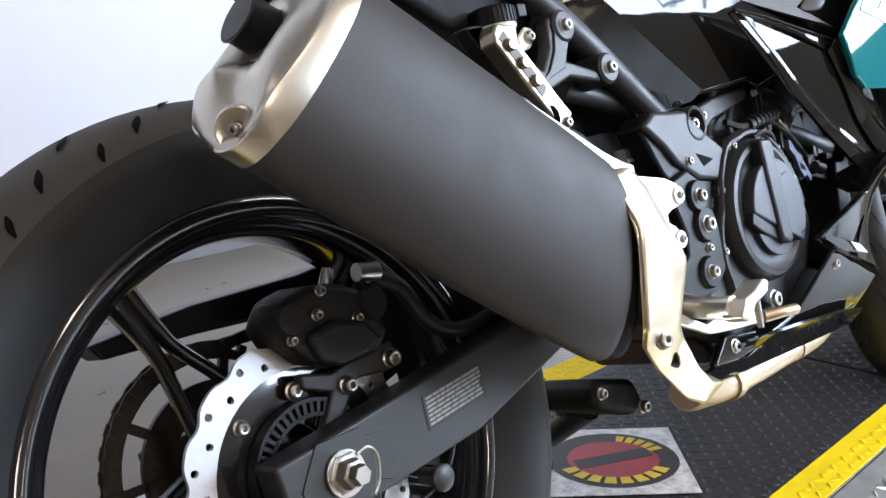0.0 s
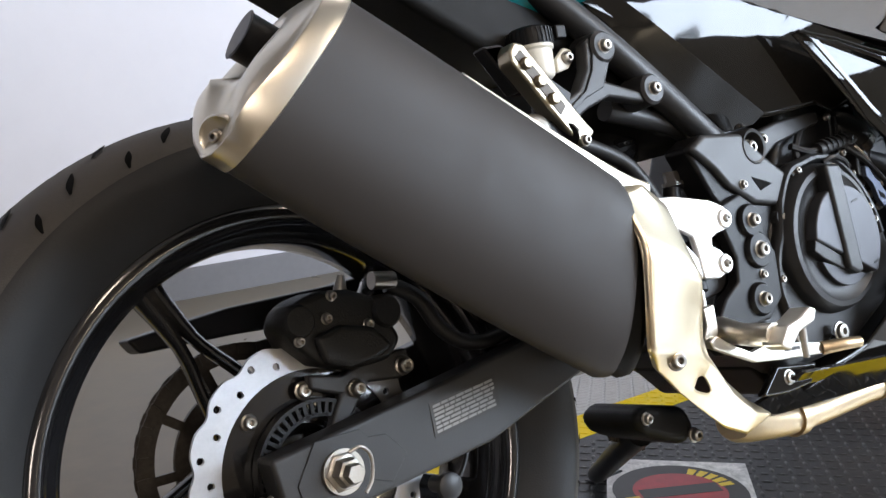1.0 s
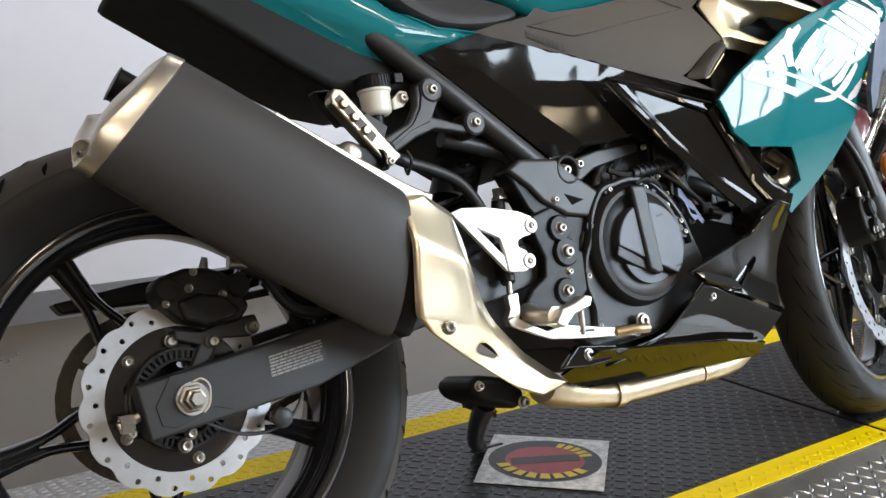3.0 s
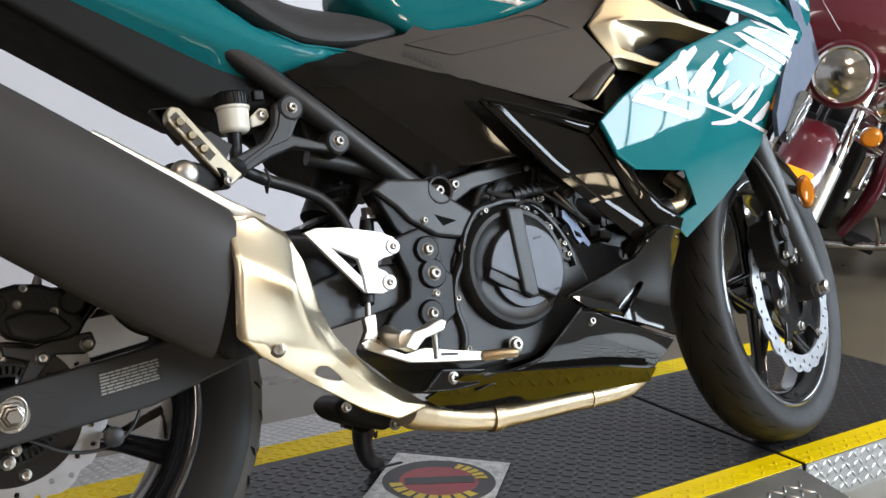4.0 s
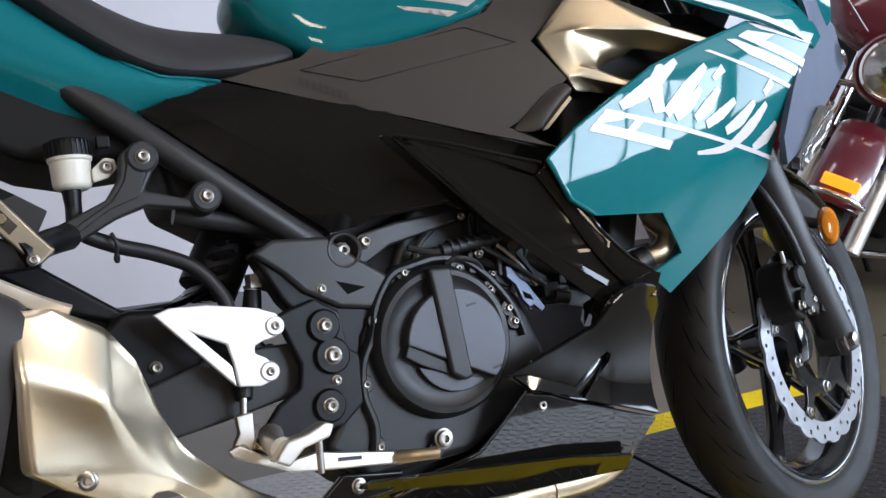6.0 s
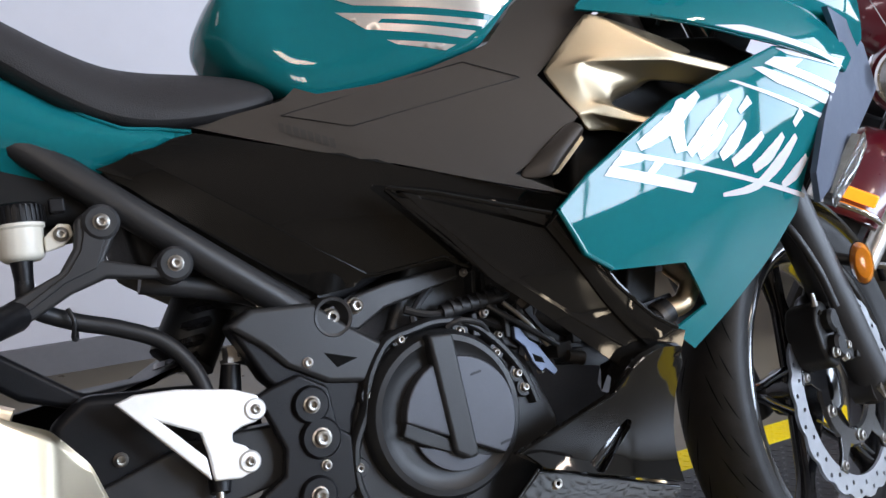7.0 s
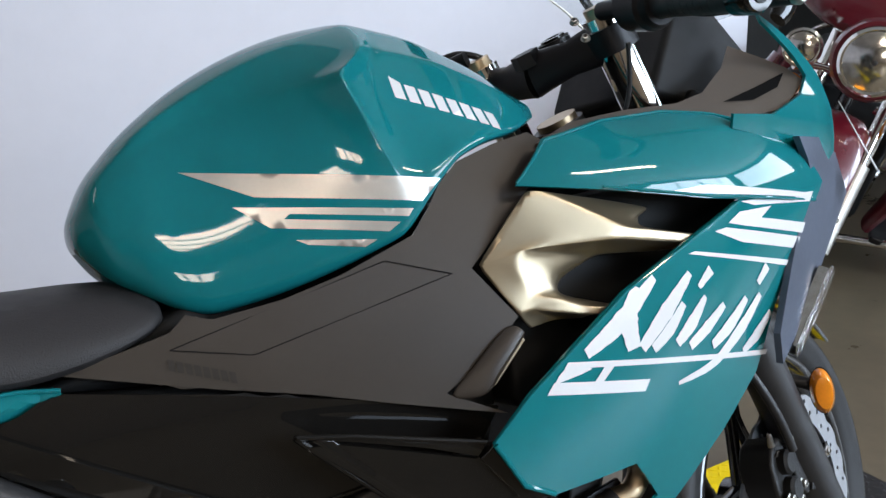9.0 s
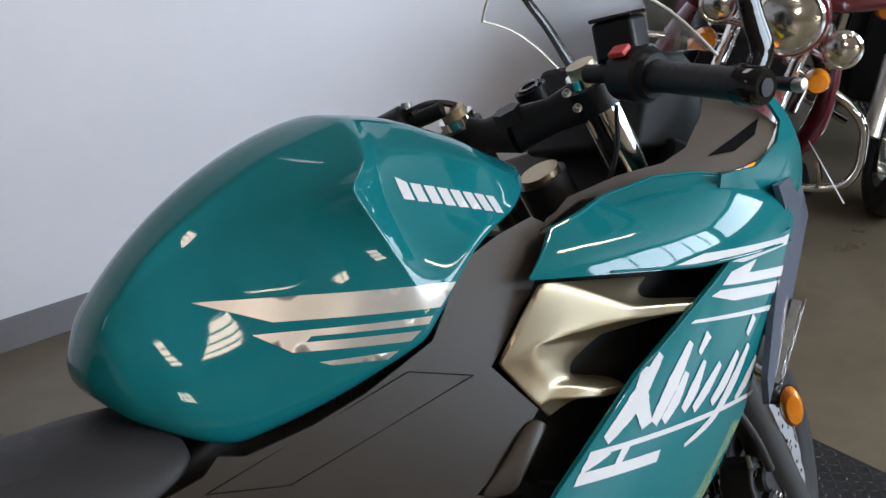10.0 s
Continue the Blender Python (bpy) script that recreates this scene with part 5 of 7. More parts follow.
# darker plate set on the peg, with the recess shade as its colour
part("peg_recess_shade", plate([(.190, .6165), (.1975, .6225), (.238, .571), (.230, .5635)], -.1987, -.1975), CHAINMAT, PEG)
for x, z in ((.200, .610), (.212, .594), (.224, .578)):
    part("peg_knob", lathe([(0, -.2035), (.0042, -.2035), (.0055, -.2015), (.0055, -.197)], 16, (x, 0, z)), DUCTSILVER, PEG)
part("peg_rubber", plate([(.174, .632), (.196, .634), (.250, .562), (.262, .585), (.240, .600), (.214, .594), (.204, .589)], -.178, -.160), HOSE, PEG, "black rubber peg pad", bevel=0.003)
part("peg_hinge", tube([(.236, -.190, .545), (.262, -.170, .556), (.285, -.125, .566)], [.014, .013, .014], 12, 4), BLACKSATIN, PEG)
bolt(PEG, .247, -.205, .538, .006, .004)
MNT = part("muffler_mount", plate([(.165, .548), (.185, .566), (.215, .566), (.250, .552), (.256, .532), (.230, .530), (.19, .53)], -.190, -.176), BLACKSATIN, MOTO, "black muffler mounting lug", bevel=0.004)
part("mount_washer", lathe([(0, -.202), (.010, -.202), (.015, -.199), (.0165, -.195), (.0165, -.188)], 24, (.200, 0, .551)), CHROME, MNT)

# brake fluid reservoir
RES = part("fluid_reservoir", lathe([(0, 0), (.015, 0), (.0188, .003), (.0197, .006), (.0206, .029), (.0225, .031), (.0225, .036), (0, .036)], 32, (.299, -.100, .617), Matrix.Rotation(radians(90), 3, "X")), RESWHITE, MOTO, "milky white brake fluid reservoir with black cap")
cap = lathe([(0, .053), (.019, .053), (.0222, .0505), (.0232, .046), (.0232, .034), (0, .034)], 40, (.299, -.100, .617), Matrix.Rotation(radians(90), 3, "X"))
part("cap", cap, BLACKSATIN, RES, "black ribbed screw cap")
ribs = bmesh.new()
for k in range(30):
    a = 2 * math.pi * k / 30
    box(ribs, (.0226, -.001, .035), (.0242, .001, .050), Matrix.Translation((.299, -.100, .617)) @ Matrix.Rotation(a, 4, "Z"))
o = part("cap_rib", ribs, BLACKSATIN, RES)
o["kind"] = "stuff"
part("outlet_neck", tube([(.297, -.100, .617), (.297, -.100, .596)], [.010, .008], 14, 1), BLACKSATIN, RES)
part("mount_tab", plate([(.318, .636), (.332, .648), (.342, .646), (.344, .636), (.334, .626), (.318, .622)], -.112, -.106), RESWHITE, RES, bevel=0.002)
bolt(RES, .333, -.113, .637, .0075, .005)
part("tab_clip", slab((.326, -.112, .658), (.340, -.100, .672)), BLACKSATIN, RES, bevel=0.002)
part("reservoir_hose", tube([(.297, -.100, .600), (.300, -.096, .575), (.333, -.090, .557), (.375, -.088, .543), (.413, -.088, .524), (.437, -.090, .494), (.446, -.095, .462), (.447, -.10, .43)], .0085, 12), HOSE, MOTO, "thick black rubber brake hose")
part("hose_clip", tube([(.330, -.106, .568), (.334, -.108, .555), (.332, -.100, .541), (.336, -.088, .541), (.336, -.084, .560)], .0022, 8), HOSE, MOTO, "black wire hose clip")

# rider controls on the right
HEEL = part("heel_guard", plate([(.353, .475), (.371, .480), (.408, .478), (.460, .468), (.481, .459), (.487, .446), (.477, .434), (.463, .432), (.453, .428), (.452, .420), (.463, .414), (.474, .402), (.470, .390), (.455, .385), (.4305, .388), (.4285, .4125), (.424, .434), (.391, .451), (.4265, .411), (.4285, .3885)], -.151, -.143), WHITEALU, MOTO, "bright silver aluminium heel guard", bevel=0.0022, seg=3)
for x, z in ((.477, .446), (.465, .399)):
    part("screw_rim", lathe([(0, -.154), (.009, -.154), (.0105, -.152), (.0105, -.148)], 24, (x, 0, z)), WHITEALU, HEEL)
    bolt(HEEL, x, -.154, z, .0055, .004)
HPL = part("foot_rest_plate", plate([(.455, .46), (.480, .455), (.500, .462), (.530, .470), (.558, .452), (.562, .41), (.575, .40), (.572, .345), (.545, .325), (.500, .322), (.455, .30), (.44, .32), (.475, .36), (.500, .375), (.505, .40), (.490, .44)], -.136, -.120), BLACKSATIN, MOTO, "satin black rider foot rest bracket", bevel=0.005, seg=3)
for x, z, r in ((.536, .438, .0115), (.541, .404, .0135), (.530, .350, .0115)):
    part("bolt_boss", lathe([(0, -.142), (r + .005, -.142), (r + .0075, -.139), (r + .008, -.125)], 28, (x, 0, z)), BLACKSATIN, HPL)
    bolt(HPL, x, -.142, z, r * .82, .007)
bolt(HPL, .543, -.137, .376, .006, .004)
part("frame_cap", plate([(.466, .527), (.492, .541), (.556, .538), (.594, .507), (.628, .484), (.600, .448), (.560, .455), (.520, .478), (.500, .500)], -.134, -.118), FRAMEBLACK, FRAME, "faceted satin black frame cover", bevel=0.006, seg=2)
# flat dark triangle laid on the cap as the hole's shade
part("cap_notch_shade", plate([(.559, .486), (.594, .475), (.571, .469)], -.1346, -.132), GROOVESHADE, FRAME)
bolt(FRAME, .541, -.135, .479, .006, .004)
part("mount_ring", lathe([(.015, -.112), (.017, -.134), (.020, -.135), (.0215, -.133), (.0225, -.10)], 36, (.575, 0, .520)), FRAMEBLACK, FRAME)
bolt(FRAME, .575, -.126, .520, .0105, .008)
part("upper_arm", plate([(.590, .505), (.603, .538), (.650, .548), (.735, .556), (.735, .540), (.640, .520), (.607, .502)], -.118, -.104), FRAMEBLACK, FRAME, bevel=0.004)
bolt(FRAME, .606, -.120, .528, .0095, .008)

PEDAL = part("brake_pedal", plate([(.408, .326), (.420, .330), (.440, .317), (.470, .302), (.502, .306), (.520, .302), (.592, .288), (.626, .284), (.636, .278), (.625, .271), (.515, .284), (.475, .290), (.438, .306), (.412, .318)], -.160, -.151), ALU, MOTO, "silver forged brake pedal", bevel=0.0022, seg=3)
# thin black plate on the pedal, painted as its slot's shade
part("pedal_slot_shade", plate([(.523, .2955), (.550, .2925), (.550, .2885), (.523, .2915)], -.1606, -.1595), PLAQUEBLACK, PEDAL)
part("pedal_tip", tube([(.592, -.158, .281), (.612, -.172, .281), (.634, -.178, .279)], [.008, .007, .0065], 12, 4), PIPE, PEDAL)
RPEG = part("rider_peg", plate([(.437, .314), (.452, .331), (.474, .335), (.494, .343), (.504, .339), (.498, .327), (.470, .321), (.452, .306)], -.222, -.196), ALU, MOTO, "silver aluminium rider foot peg", bevel=0.003, seg=3)
part("peg_stem", tube([(.452, -.205, .322), (.455, -.165, .324), (.462, -.130, .33)], [.013, .012, .014], 14, 4), ALU, RPEG)
part("peg_feeler", tube([(.488, -.212, .333), (.486, -.212, .292)], [.0045, .0035], 10, 1), CHROME, RPEG)
ROD = part("master_cylinder", tube([(.446, -.118, .425), (.440, -.128, .392), (.437, -.134, .374)], [.013, .012, .0095], 16, 4), BLACKSATIN, MOTO, "black rear brake master cylinder")
part("push_rod", tube([(.437, -.135, .376), (.433, -.138, .350)], .0042, 10, 1), CHROME, ROD)
part("clevis", plate([(.424, .358), (.442, .360), (.441, .332), (.434, .318), (.420, .316), (.418, .328), (.425, .340)], -.146, -.134), ALU, ROD, bevel=0.002)
bolt(ROD, .427, -.147, .323, .0065, .005)
part("return_spring", tube([(.440 + .018 * f, -.132 + .004 * math.sin(f * 60), .325 - .012 * f + .004 * math.cos(f * 60)) for f in np.linspace(0, 1, 70)], .0012, 5, 1), PIPE, ROD)
BCL = part("belly_clip", plate([(.500, .246), (.534, .273), (.607, .262), (.590, .241), (.546, .240)], -.139, -.128), BLACKGLOSS, MOTO, "gloss black belly pan mounting tab", bevel=0.003)
bolt(BCL, .550, -.1395, .257, .0095, .004)

# side stand, on the far side
STD = part("side_stand", tube([(.492, .05, .200), (.528, .14, .155), (.580, .24, .108), (.625, .300, .087)], [.018, .016, .014, .013], 12, 6), BLACKSATIN, MOTO, "black side stand standing on the deck")
part("stand_pivot", plate([(.420, .238), (.440, .250), (.508, .232), (.520, .204), (.502, .186), (.460, .202), (.430, .216)], -.02, .08), BLACKMATTE, STD, bevel=0.012, seg=3)
bolt(STD, .510, -.022, .196, .010, .008)
bolt(STD, .437, -.022, .234, .008, .006)
part("stand_foot", slab((.605, .285, .074), (.67, .330, .083)), BLACKSATIN, STD, bevel=0.003)
part("stand_spring", tube([(.47 + .06 * f, .085, .20 - .03 * f + .006 * math.cos(f * 70)) for f in np.linspace(0, 1, 80)], .0022, 5, 1), CHAINMAT, STD)

# around the engine
part("throttle_cable", tube([(.660, -.122, .515), (.690, -.128, .505), (.73, -.130, .510), (.79, -.128, .515), (.86, -.10, .56)], .0045, 8), HOSE, MOTO, "black sheathed cable")
CG = part("cable_gaiter", tube([(.700, -.129, .505), (.735, -.131, .509), (.772, -.130, .513)], [.009, .0075, .009], 14, 6), HOSE, MOTO, "ribbed rubber cable gaiter")
for f in np.linspace(.71, .765, 6):
    part("gaiter_ring", tube([(f, -.130, .507 + (f - .7) * .1), (f + .004, -.130, .5075 + (f - .7) * .1)], .0098, 14, 1), HOSE, CG)
part("starter_hose", tube([(.48, -.09, .50), (.52, -.10, .485), (.56, -.11, .49), (.60, -.10, .50)], .009, 10), HOSE, MOTO, "black coolant hose")
part("coolant_hose", tube([(.80, -.10, .50), (.86, -.12, .47), (.93, -.12, .45), (1.0, -.09, .47)], .016, 14), HOSE, MOTO, "black coolant hose")
SILVER = part("coolant_pipe", tube([(.985, -.150, .462), (1.010, -.156, .468), (1.028, -.152, .490), (1.022, -.13, .515)], .013, 16), PIPE, MOTO, "tarnished steel coolant pipe")
part("pipe_hose", tube([(.925, -.135, .440), (.955, -.146, .448), (.990, -.1515, .4625)], [.014, .015, .016], 16, 5), HOSE, SILVER, "black rubber hose on the pipe")
part("hose_clamp", tube([(.972, -.149, .4555), (.979, -.150, .459)], .0172, 18, 1), CHAINMAT, SILVER)
part("pipe_bracket", plate([(.955, .475), (1.002, .482), (1.006, .474), (.960, .466)], -.146, -.140), BLACKSATIN, SILVER, bevel=.0012)
SHIELD = part("engine_shield", plate([(.780, .477), (.787, .474), (.797, .459), (.806, .453), (.828, .419), (.822, .414), (.812, .424), (.806, .421), (.797, .433), (.790, .452), (.779, .463)], -.140, -.133), GRAPHITE, MOTO, "small notched silver engine shield", bevel=0.0012)
# dark plate on the shield, drawn as its slot's shade
part("shield_slot_shade", plate([(.798, .443), (.809, .437), (.812, .430), (.800, .434)], -.1406, -.139), GROOVESHADE, SHIELD)
for x, z, w, h in ((.731, .474, .010, .026), (.772, .466, .008, .030), (.752, .500, .016, .010), (.846, .424, .018, .014), (.790, .488, .010, .022), (.858, .445, .012, .020)):
    b = part("casting_lug", plate([(x, z), (x + w, z - .002), (x + w * .9, z + h), (x + w * .2, z + h * .94)], -.134, -.108), ENGINE, ENG, bevel=.002)
part("hose_union", tube([(.846, -.136, .432), (.866, -.136, .426)], [.007, .0085], 12, 1), CHAINMAT, MOTO, "dull metal hose union")
part("lead", tube([(.700, -.134, .489), (.716, -.140, .494), (.741, -.138, .486), (.752, -.132, .470)], .0032, 8, 6), HOSE, MOTO, "short black sensor lead")
part("lead", tube([(.755, -.132, .505), (.775, -.140, .488), (.802, -.138, .470), (.838, -.132, .446)], .0036, 8, 6), HOSE, MOTO, "short black sensor lead")
WIRE = random.Random(11)
for k in range(7):
    x0, z0 = WIRE.uniform(.70, .86), WIRE.uniform(.49, .58)
    part("wire", tube([(x0, -.112, z0), (x0 + WIRE.uniform(-.04, .06), -.122, z0 + WIRE.uniform(-.05, .02)), (x0 + WIRE.uniform(0, .09), -.115, z0 + WIRE.uniform(-.09, .03))], WIRE.uniform(.003, .006), 7, 6), HOSE, MOTO, "black engine wire")
for x, z in ((.86, .43), (.88, .455), (.845, .44), (.905, .445)):
    part("connector", slab((x - .011, -.135, z - .009), (x + .011, -.10, z + .009)), DARKIRON, MOTO, "small dark electrical connector", bevel=0.002)
bolt(ENG, .515, -.10, .545, .008, .006)
THB = part("throttle_body", tube([(.765, -.095, .548), (.80, -.115, .520), (.815, -.118, .500)], [.022, .024, .020], 18, 4), DARKIRON, MOTO, "dark throttle body above the engine")
for k in range(4):
    part("cooling_fin", plate([(.742 + .012 * k, .500), (.747 + .012 * k, .500), (.752 + .012 * k, .545), (.747 + .012 * k, .545)], -.124, -.10), ENGINE, THB, bevel=.001)
for x, z, r in ((.752, .497, .006), (.765, .470, .005), (.800, .440, .0055), (.812, .422, .005), (.832, .452, .0055), (.735, .545, .005)):
    bolt(THB, x, -.128, z, r, .005)
part("link_rod", tube([(.776, -.132, .505), (.800, -.134, .480), (.826, -.130, .448)], .003, 8, 4), CHROME, THB)
part("mount_tab", plate([(.765, .472), (.790, .480), (.802, .462), (.786, .450), (.770, .458)], -.130, -.122), BLACKSATIN, THB, bevel=.002)
part("hose_clamp", tube([(.806, -.117, .511), (.812, -.118, .503)], .0235, 20, 1), CHAINMAT, THB)
part("cockpit_tub", plate([(.965, .78), (.962, .850), (1.00, .845), (1.06, .800), (1.18, .800), (1.24, .900), (1.31, .87), (1.22, .76)], -.112, .125), BLACKMATTE, MOTO, "matte black cockpit tray ahead of the tank", bevel=0.006)
part("radiator", plate([(.885, .28), (.93, .28), (1.03, .60), (.985, .61)], -.13, .13), DARKIRON, MOTO, "black radiator behind the fairing", bevel=0.004)
part("engine_breather", tube([(.47, -.09, .462), (.475, -.09, .49)], [.012, .010], 12, 1), BLACKSATIN, MOTO, "black banjo fitting")
part("banjo_bolt", lathe([(0, -.012), (.009, -.012), (.009, 0), (.012, 0), (.012, .004), (0, .004)], 6, (.476, -.092, .496), Matrix.Rotation(radians(-90), 3, "X")), CHROME, MOTO, "bright banjo bolt")
part("inner_tub", plate([(.44, .72), (.56, .70), (.70, .60), (.86, .59), (.90, .82), (.62, .78)], -.085, .085), BLACKMATTE, MOTO, "matte black airbox under the tank", bevel=0.01)
part("battery_box", plate([(.38, .70), (.44, .72), (.62, .69), (.74, .57), (.62, .548), (.555, .535), (.48, .55), (.40, .60)], -.088, .09), BLACKMATTE, MOTO, "matte black battery box", bevel=0.01)
part("inner_duct", plate([(.88, .60), (.98, .55), (1.20, .62), (1.30, .74), (1.15, .80), (.93, .80), (.89, .70)], -.155, .155), BLACKMATTE, MOTO, "matte black inner fairing ducting", bevel=0.01)
def scoop():
    """The raised scoop at the knee panel's tail, hollow towards the fairing."""
    pt = dict(a=(.789, .636, .000), b=(.806, .651, -.004), c=(.838, .677, -.006), d=(.869, .698, -.002), e=(.880, .682, -.010), f=(.858, .664, -.016), g=(.838, .646, -.016), h=(.826, .632, -.010), i=(.812, .630, -.004),
              k=(.862, .658, .010), l=(.842, .638, .010), m=(.884, .676, .010))
    bm = bmesh.new()
    vs = {k: bm.verts.new((x, KNEE(x, z) + y, z)) for k, (x, z, y) in pt.items()}
    for f in ("abi", "bghi", "bcfg", "cdef", "gfkl", "femk", "hgl"):
        bm.faces.new([vs[k] for k in f])
    return bm


part("knee_scoop", scoop(), GREYPLASTIC, KNEEP, "raised matte grey scoop", solid=0.003, subsurf=2, angle=60)
part("scoop_grille", sheet([(.836, .634), (.844, .636), (.884, .672), (.880, .681), (.862, .664), (.842, .646)], KNEE, 0.01, lift=.009), DUCTSILVER, KNEEP, "tan metallic insert in the scoop", solid=0.003, bevel=0.001)

# rounded edge beads of the moulded panels


def bead(line, depth, parent, material, r=.0017, out=.0015):
    pts = []
    for (x0, z0), (x1, z1) in zip(line, line[1:]):
        for f in np.linspace(0, 1, 5)[:-1]:
            pts.append((x0 + (x1 - x0) * f, z0 + (z1 - z0) * f))
    pts.append(line[-1])
    return part("edge_bead", tube([(x, depth(x, z) - out, z) for x, z in pts], r, 8, 1), material, parent)


bead([(.888, .421), (.875, .410), (.858, .386), (.792, .364), (.740, .346)], LOWY, VP, BLACKGLOSS, .0022)
bead([(.757, .327), (.729, .293), (.702, .264), (.672, .256), (.640, .252)], PANY, VP, BLACKGLOSS, .002)
bead([(.651, .243), (.752, .229), (.874, .209), (.944, .203)], PANY, VP, BLACKGLOSS, .002)
bead([(.486, .645), (.550, .601), (.613, .559), (.640, .558), (.712, .565), (.740, .553), (.830, .582)], SIDEY, VP, BLACKGLOSS)
bead([(.640, .640), (.690, .587), (.740, .537), (.800, .491), (.884, .425)], SCOOPY, VP, BLACKGLOSS, .0032, -.0045)
bead([(.640, .641), (.690, .629), (.760, .607), (.812, .591)], SCOOPY, VP, BLACKGLOSS, .0026, .0)
bead([(.817, .590), (.852, .544), (.880, .505), (.922, .462), (.950, .444)], SCOOPY, VP, BLACKGLOSS, .0032, .0045)
bead([(.811, .591), (.838, .542), (.872, .522)], FAIRY, FAIR, TEAL, .0028)
bead([(.811, .593), (.856, .627), (.912, .659), (.985, .699), (1.078, .731), (1.172, .762)], FAIRY, FAIR, TEAL, .0015)
bead([(.992, .807), (1.12, .776), (1.342, .737)], UPY, SHOULDER, TEAL, .0015)
bead([(.906, .826), (.951, .864), (1.033, .875), (1.125, .875), (1.186, .865), (1.26, .843), (1.32, .810)], UPY, SHOULDER, TEAL, .0016)
bead([(.465, .725), (.435, .731), (.40, .7335), (.37, .7485), (.331, .780), (.28, .825), (.15, .920)], TAILY, TAIL, TEAL, .0018)

# graphics laid on the fairing and tank
def decal(name, outline, depth, material, parent, lift=-0.0012, step=0.012, label=""):
    return part(name, sheet(outline, depth, step, lift), material, parent, label, angle=60)


for q in ([(.905, .646), (.925, .640), (.93, .634), (.915, .632), (.884, .630), (.890, .637)], [(.884, .632), (1.006, .603), (.998, .592), (.874, .622)], [(.903, .6475), (1.225, .577), (1.222, .5715), (.898, .6425)],
          [(.948, .634), (.962, .632), (.935, .612), (.925, .614)]):
    decal("stripe", q, FAIRY, WHITEDECAL, FAIR)


def brush(spine, widths):
    """A tapered stroke along a bent line, with a slightly ragged edge."""
    line = spline([(x, 0, z) for x, z in spine], 8)
    m = len(line)
    one, two = [], []
    for i, q in enumerate(line):
        d = (line[min(i + 1, m - 1)] - line[max(i - 1, 0)]).normalized()
        w = float(np.interp(i / (m - 1), np.linspace(0, 1, len(widths)), widths)) * 1.08 * (1 + 0.05 * math.sin(i * 2.3 + spine[0][0] * 90))
        one.append((q.x - d.z * w, q.z + d.x * w))
        two.append((q.x + d.z * w, q.z - d.x * w))
    return one + two[::-1]


BRUSH = [([(.926, .650), (.975, .672), (1.026, .706)], (.005, .010, .004)), ([(1.000, .702), (.985, .672), (.987, .640)], (.004, .011, .008)), ([(.998, .638), (1.038, .668), (1.078, .700)], (.006, .009, .004)),
         ([(1.090, .682), (1.112, .697)], (.003, .006)), ([(1.014, .633), (1.040, .648), (1.064, .670)], (.005, .007, .004)), ([(1.050, .630), (1.074, .646), (1.099, .670)], (.005, .008, .003)),
         ([(1.070, .622), (1.100, .636), (1.130, .654)], (.005, .007, .004)), ([(1.108, .613), (1.140, .628), (1.172, .652)], (.005, .008, .004)), ([(1.050, .586), (1.110, .592), (1.160, .618), (1.200, .650)], (.002, .005, .008, .004)),
         ([(1.196, .664), (1.216, .680)], (.004, .006)), ([(1.168, .590), (1.198, .604), (1.224, .624)], (.004, .008, .004))]
for spine, widths in BRUSH:
    decal("brush_stroke", brush(spine, widths), FAIRY, WHITEDECAL, FAIR, step=.02)
for q in ([(1.176, .761), (1.328, .750), (1.318, .739), (1.20, .753)], [(1.172, .750), (1.232, .747), (1.210, .737), (1.305, .715), (1.297, .704), (1.179, .733), (1.150, .741)], [(1.126, .736), (1.145, .737), (1.292, .700), (1.285, .687), (1.170, .716)], [(1.080, .720), (1.090, .721), (1.265, .677), (1.261, .671)]):
    decal("white_band", q, FAIRY, WHITEDECAL, FAIR)
decal("white_band", [(1.062, .789), (1.120, .788), (1.325, .748), (1.335, .741), (1.190, .766)], UPY, WHITEDECAL, SHOULDER)


def on_tank(name, outline, material, label=""):
    """A thin film on the tank's right side: laid on by dropping it along y onto the tank."""
    ob = part(name, sheet(outline, lambda x, z: -0.30, 0.008), material, TANK, label, angle=60)
    m = ob.modifiers.new("lay", "SHRINKWRAP")
    m.target, m.wrap_method, m.wrap_mode = TANK, "PROJECT", "ABOVE_SURFACE"
    m.use_project_x, m.use_project_y, m.use_project_z = False, True, False
    m.use_positive_direction, m.use_negative_direction = True, False
    m.offset = 0.0007
    return ob


for q in ([(.607, .892), (.835, .8445), (.812, .826), (.664, .857)], [(.644, .851), (.802, .8205), (.796, .814), (.690, .836), (.684, .832), (.788, .810), (.776, .803), (.671, .826)],
          [(.690, .811), (.764, .7975), (.752, .7925), (.700, .8045)]):
    on_tank("silver_stripe", q, SILVERDECAL)
for k in range(8):
    x0 = .820 + k * .0155
    z0 = .950 - k * .0062
    on_tank("letter_bar", [(x0, z0 + (.004 if k == 0 else 0)), (x0 + .012, z0 - .0045), (x0 + .012, z0 - .023), (x0, z0 - .019)], WHITEDECAL)
panel_line = [(.559, .736), (.629, .716), (.826, .751), (.765, .776)]
lay = [(x, KNEE(x, z) - .0012, z) for x, z in panel_line]
part("moulded_line", tube([lay[0], lay[1], lay[2]], .0005, 5, 1), BLACKSATIN, KNEEP)
part("moulded_line", tube([lay[0], lay[3], lay[2]], .0005, 5, 1), BLACKSATIN, KNEEP)
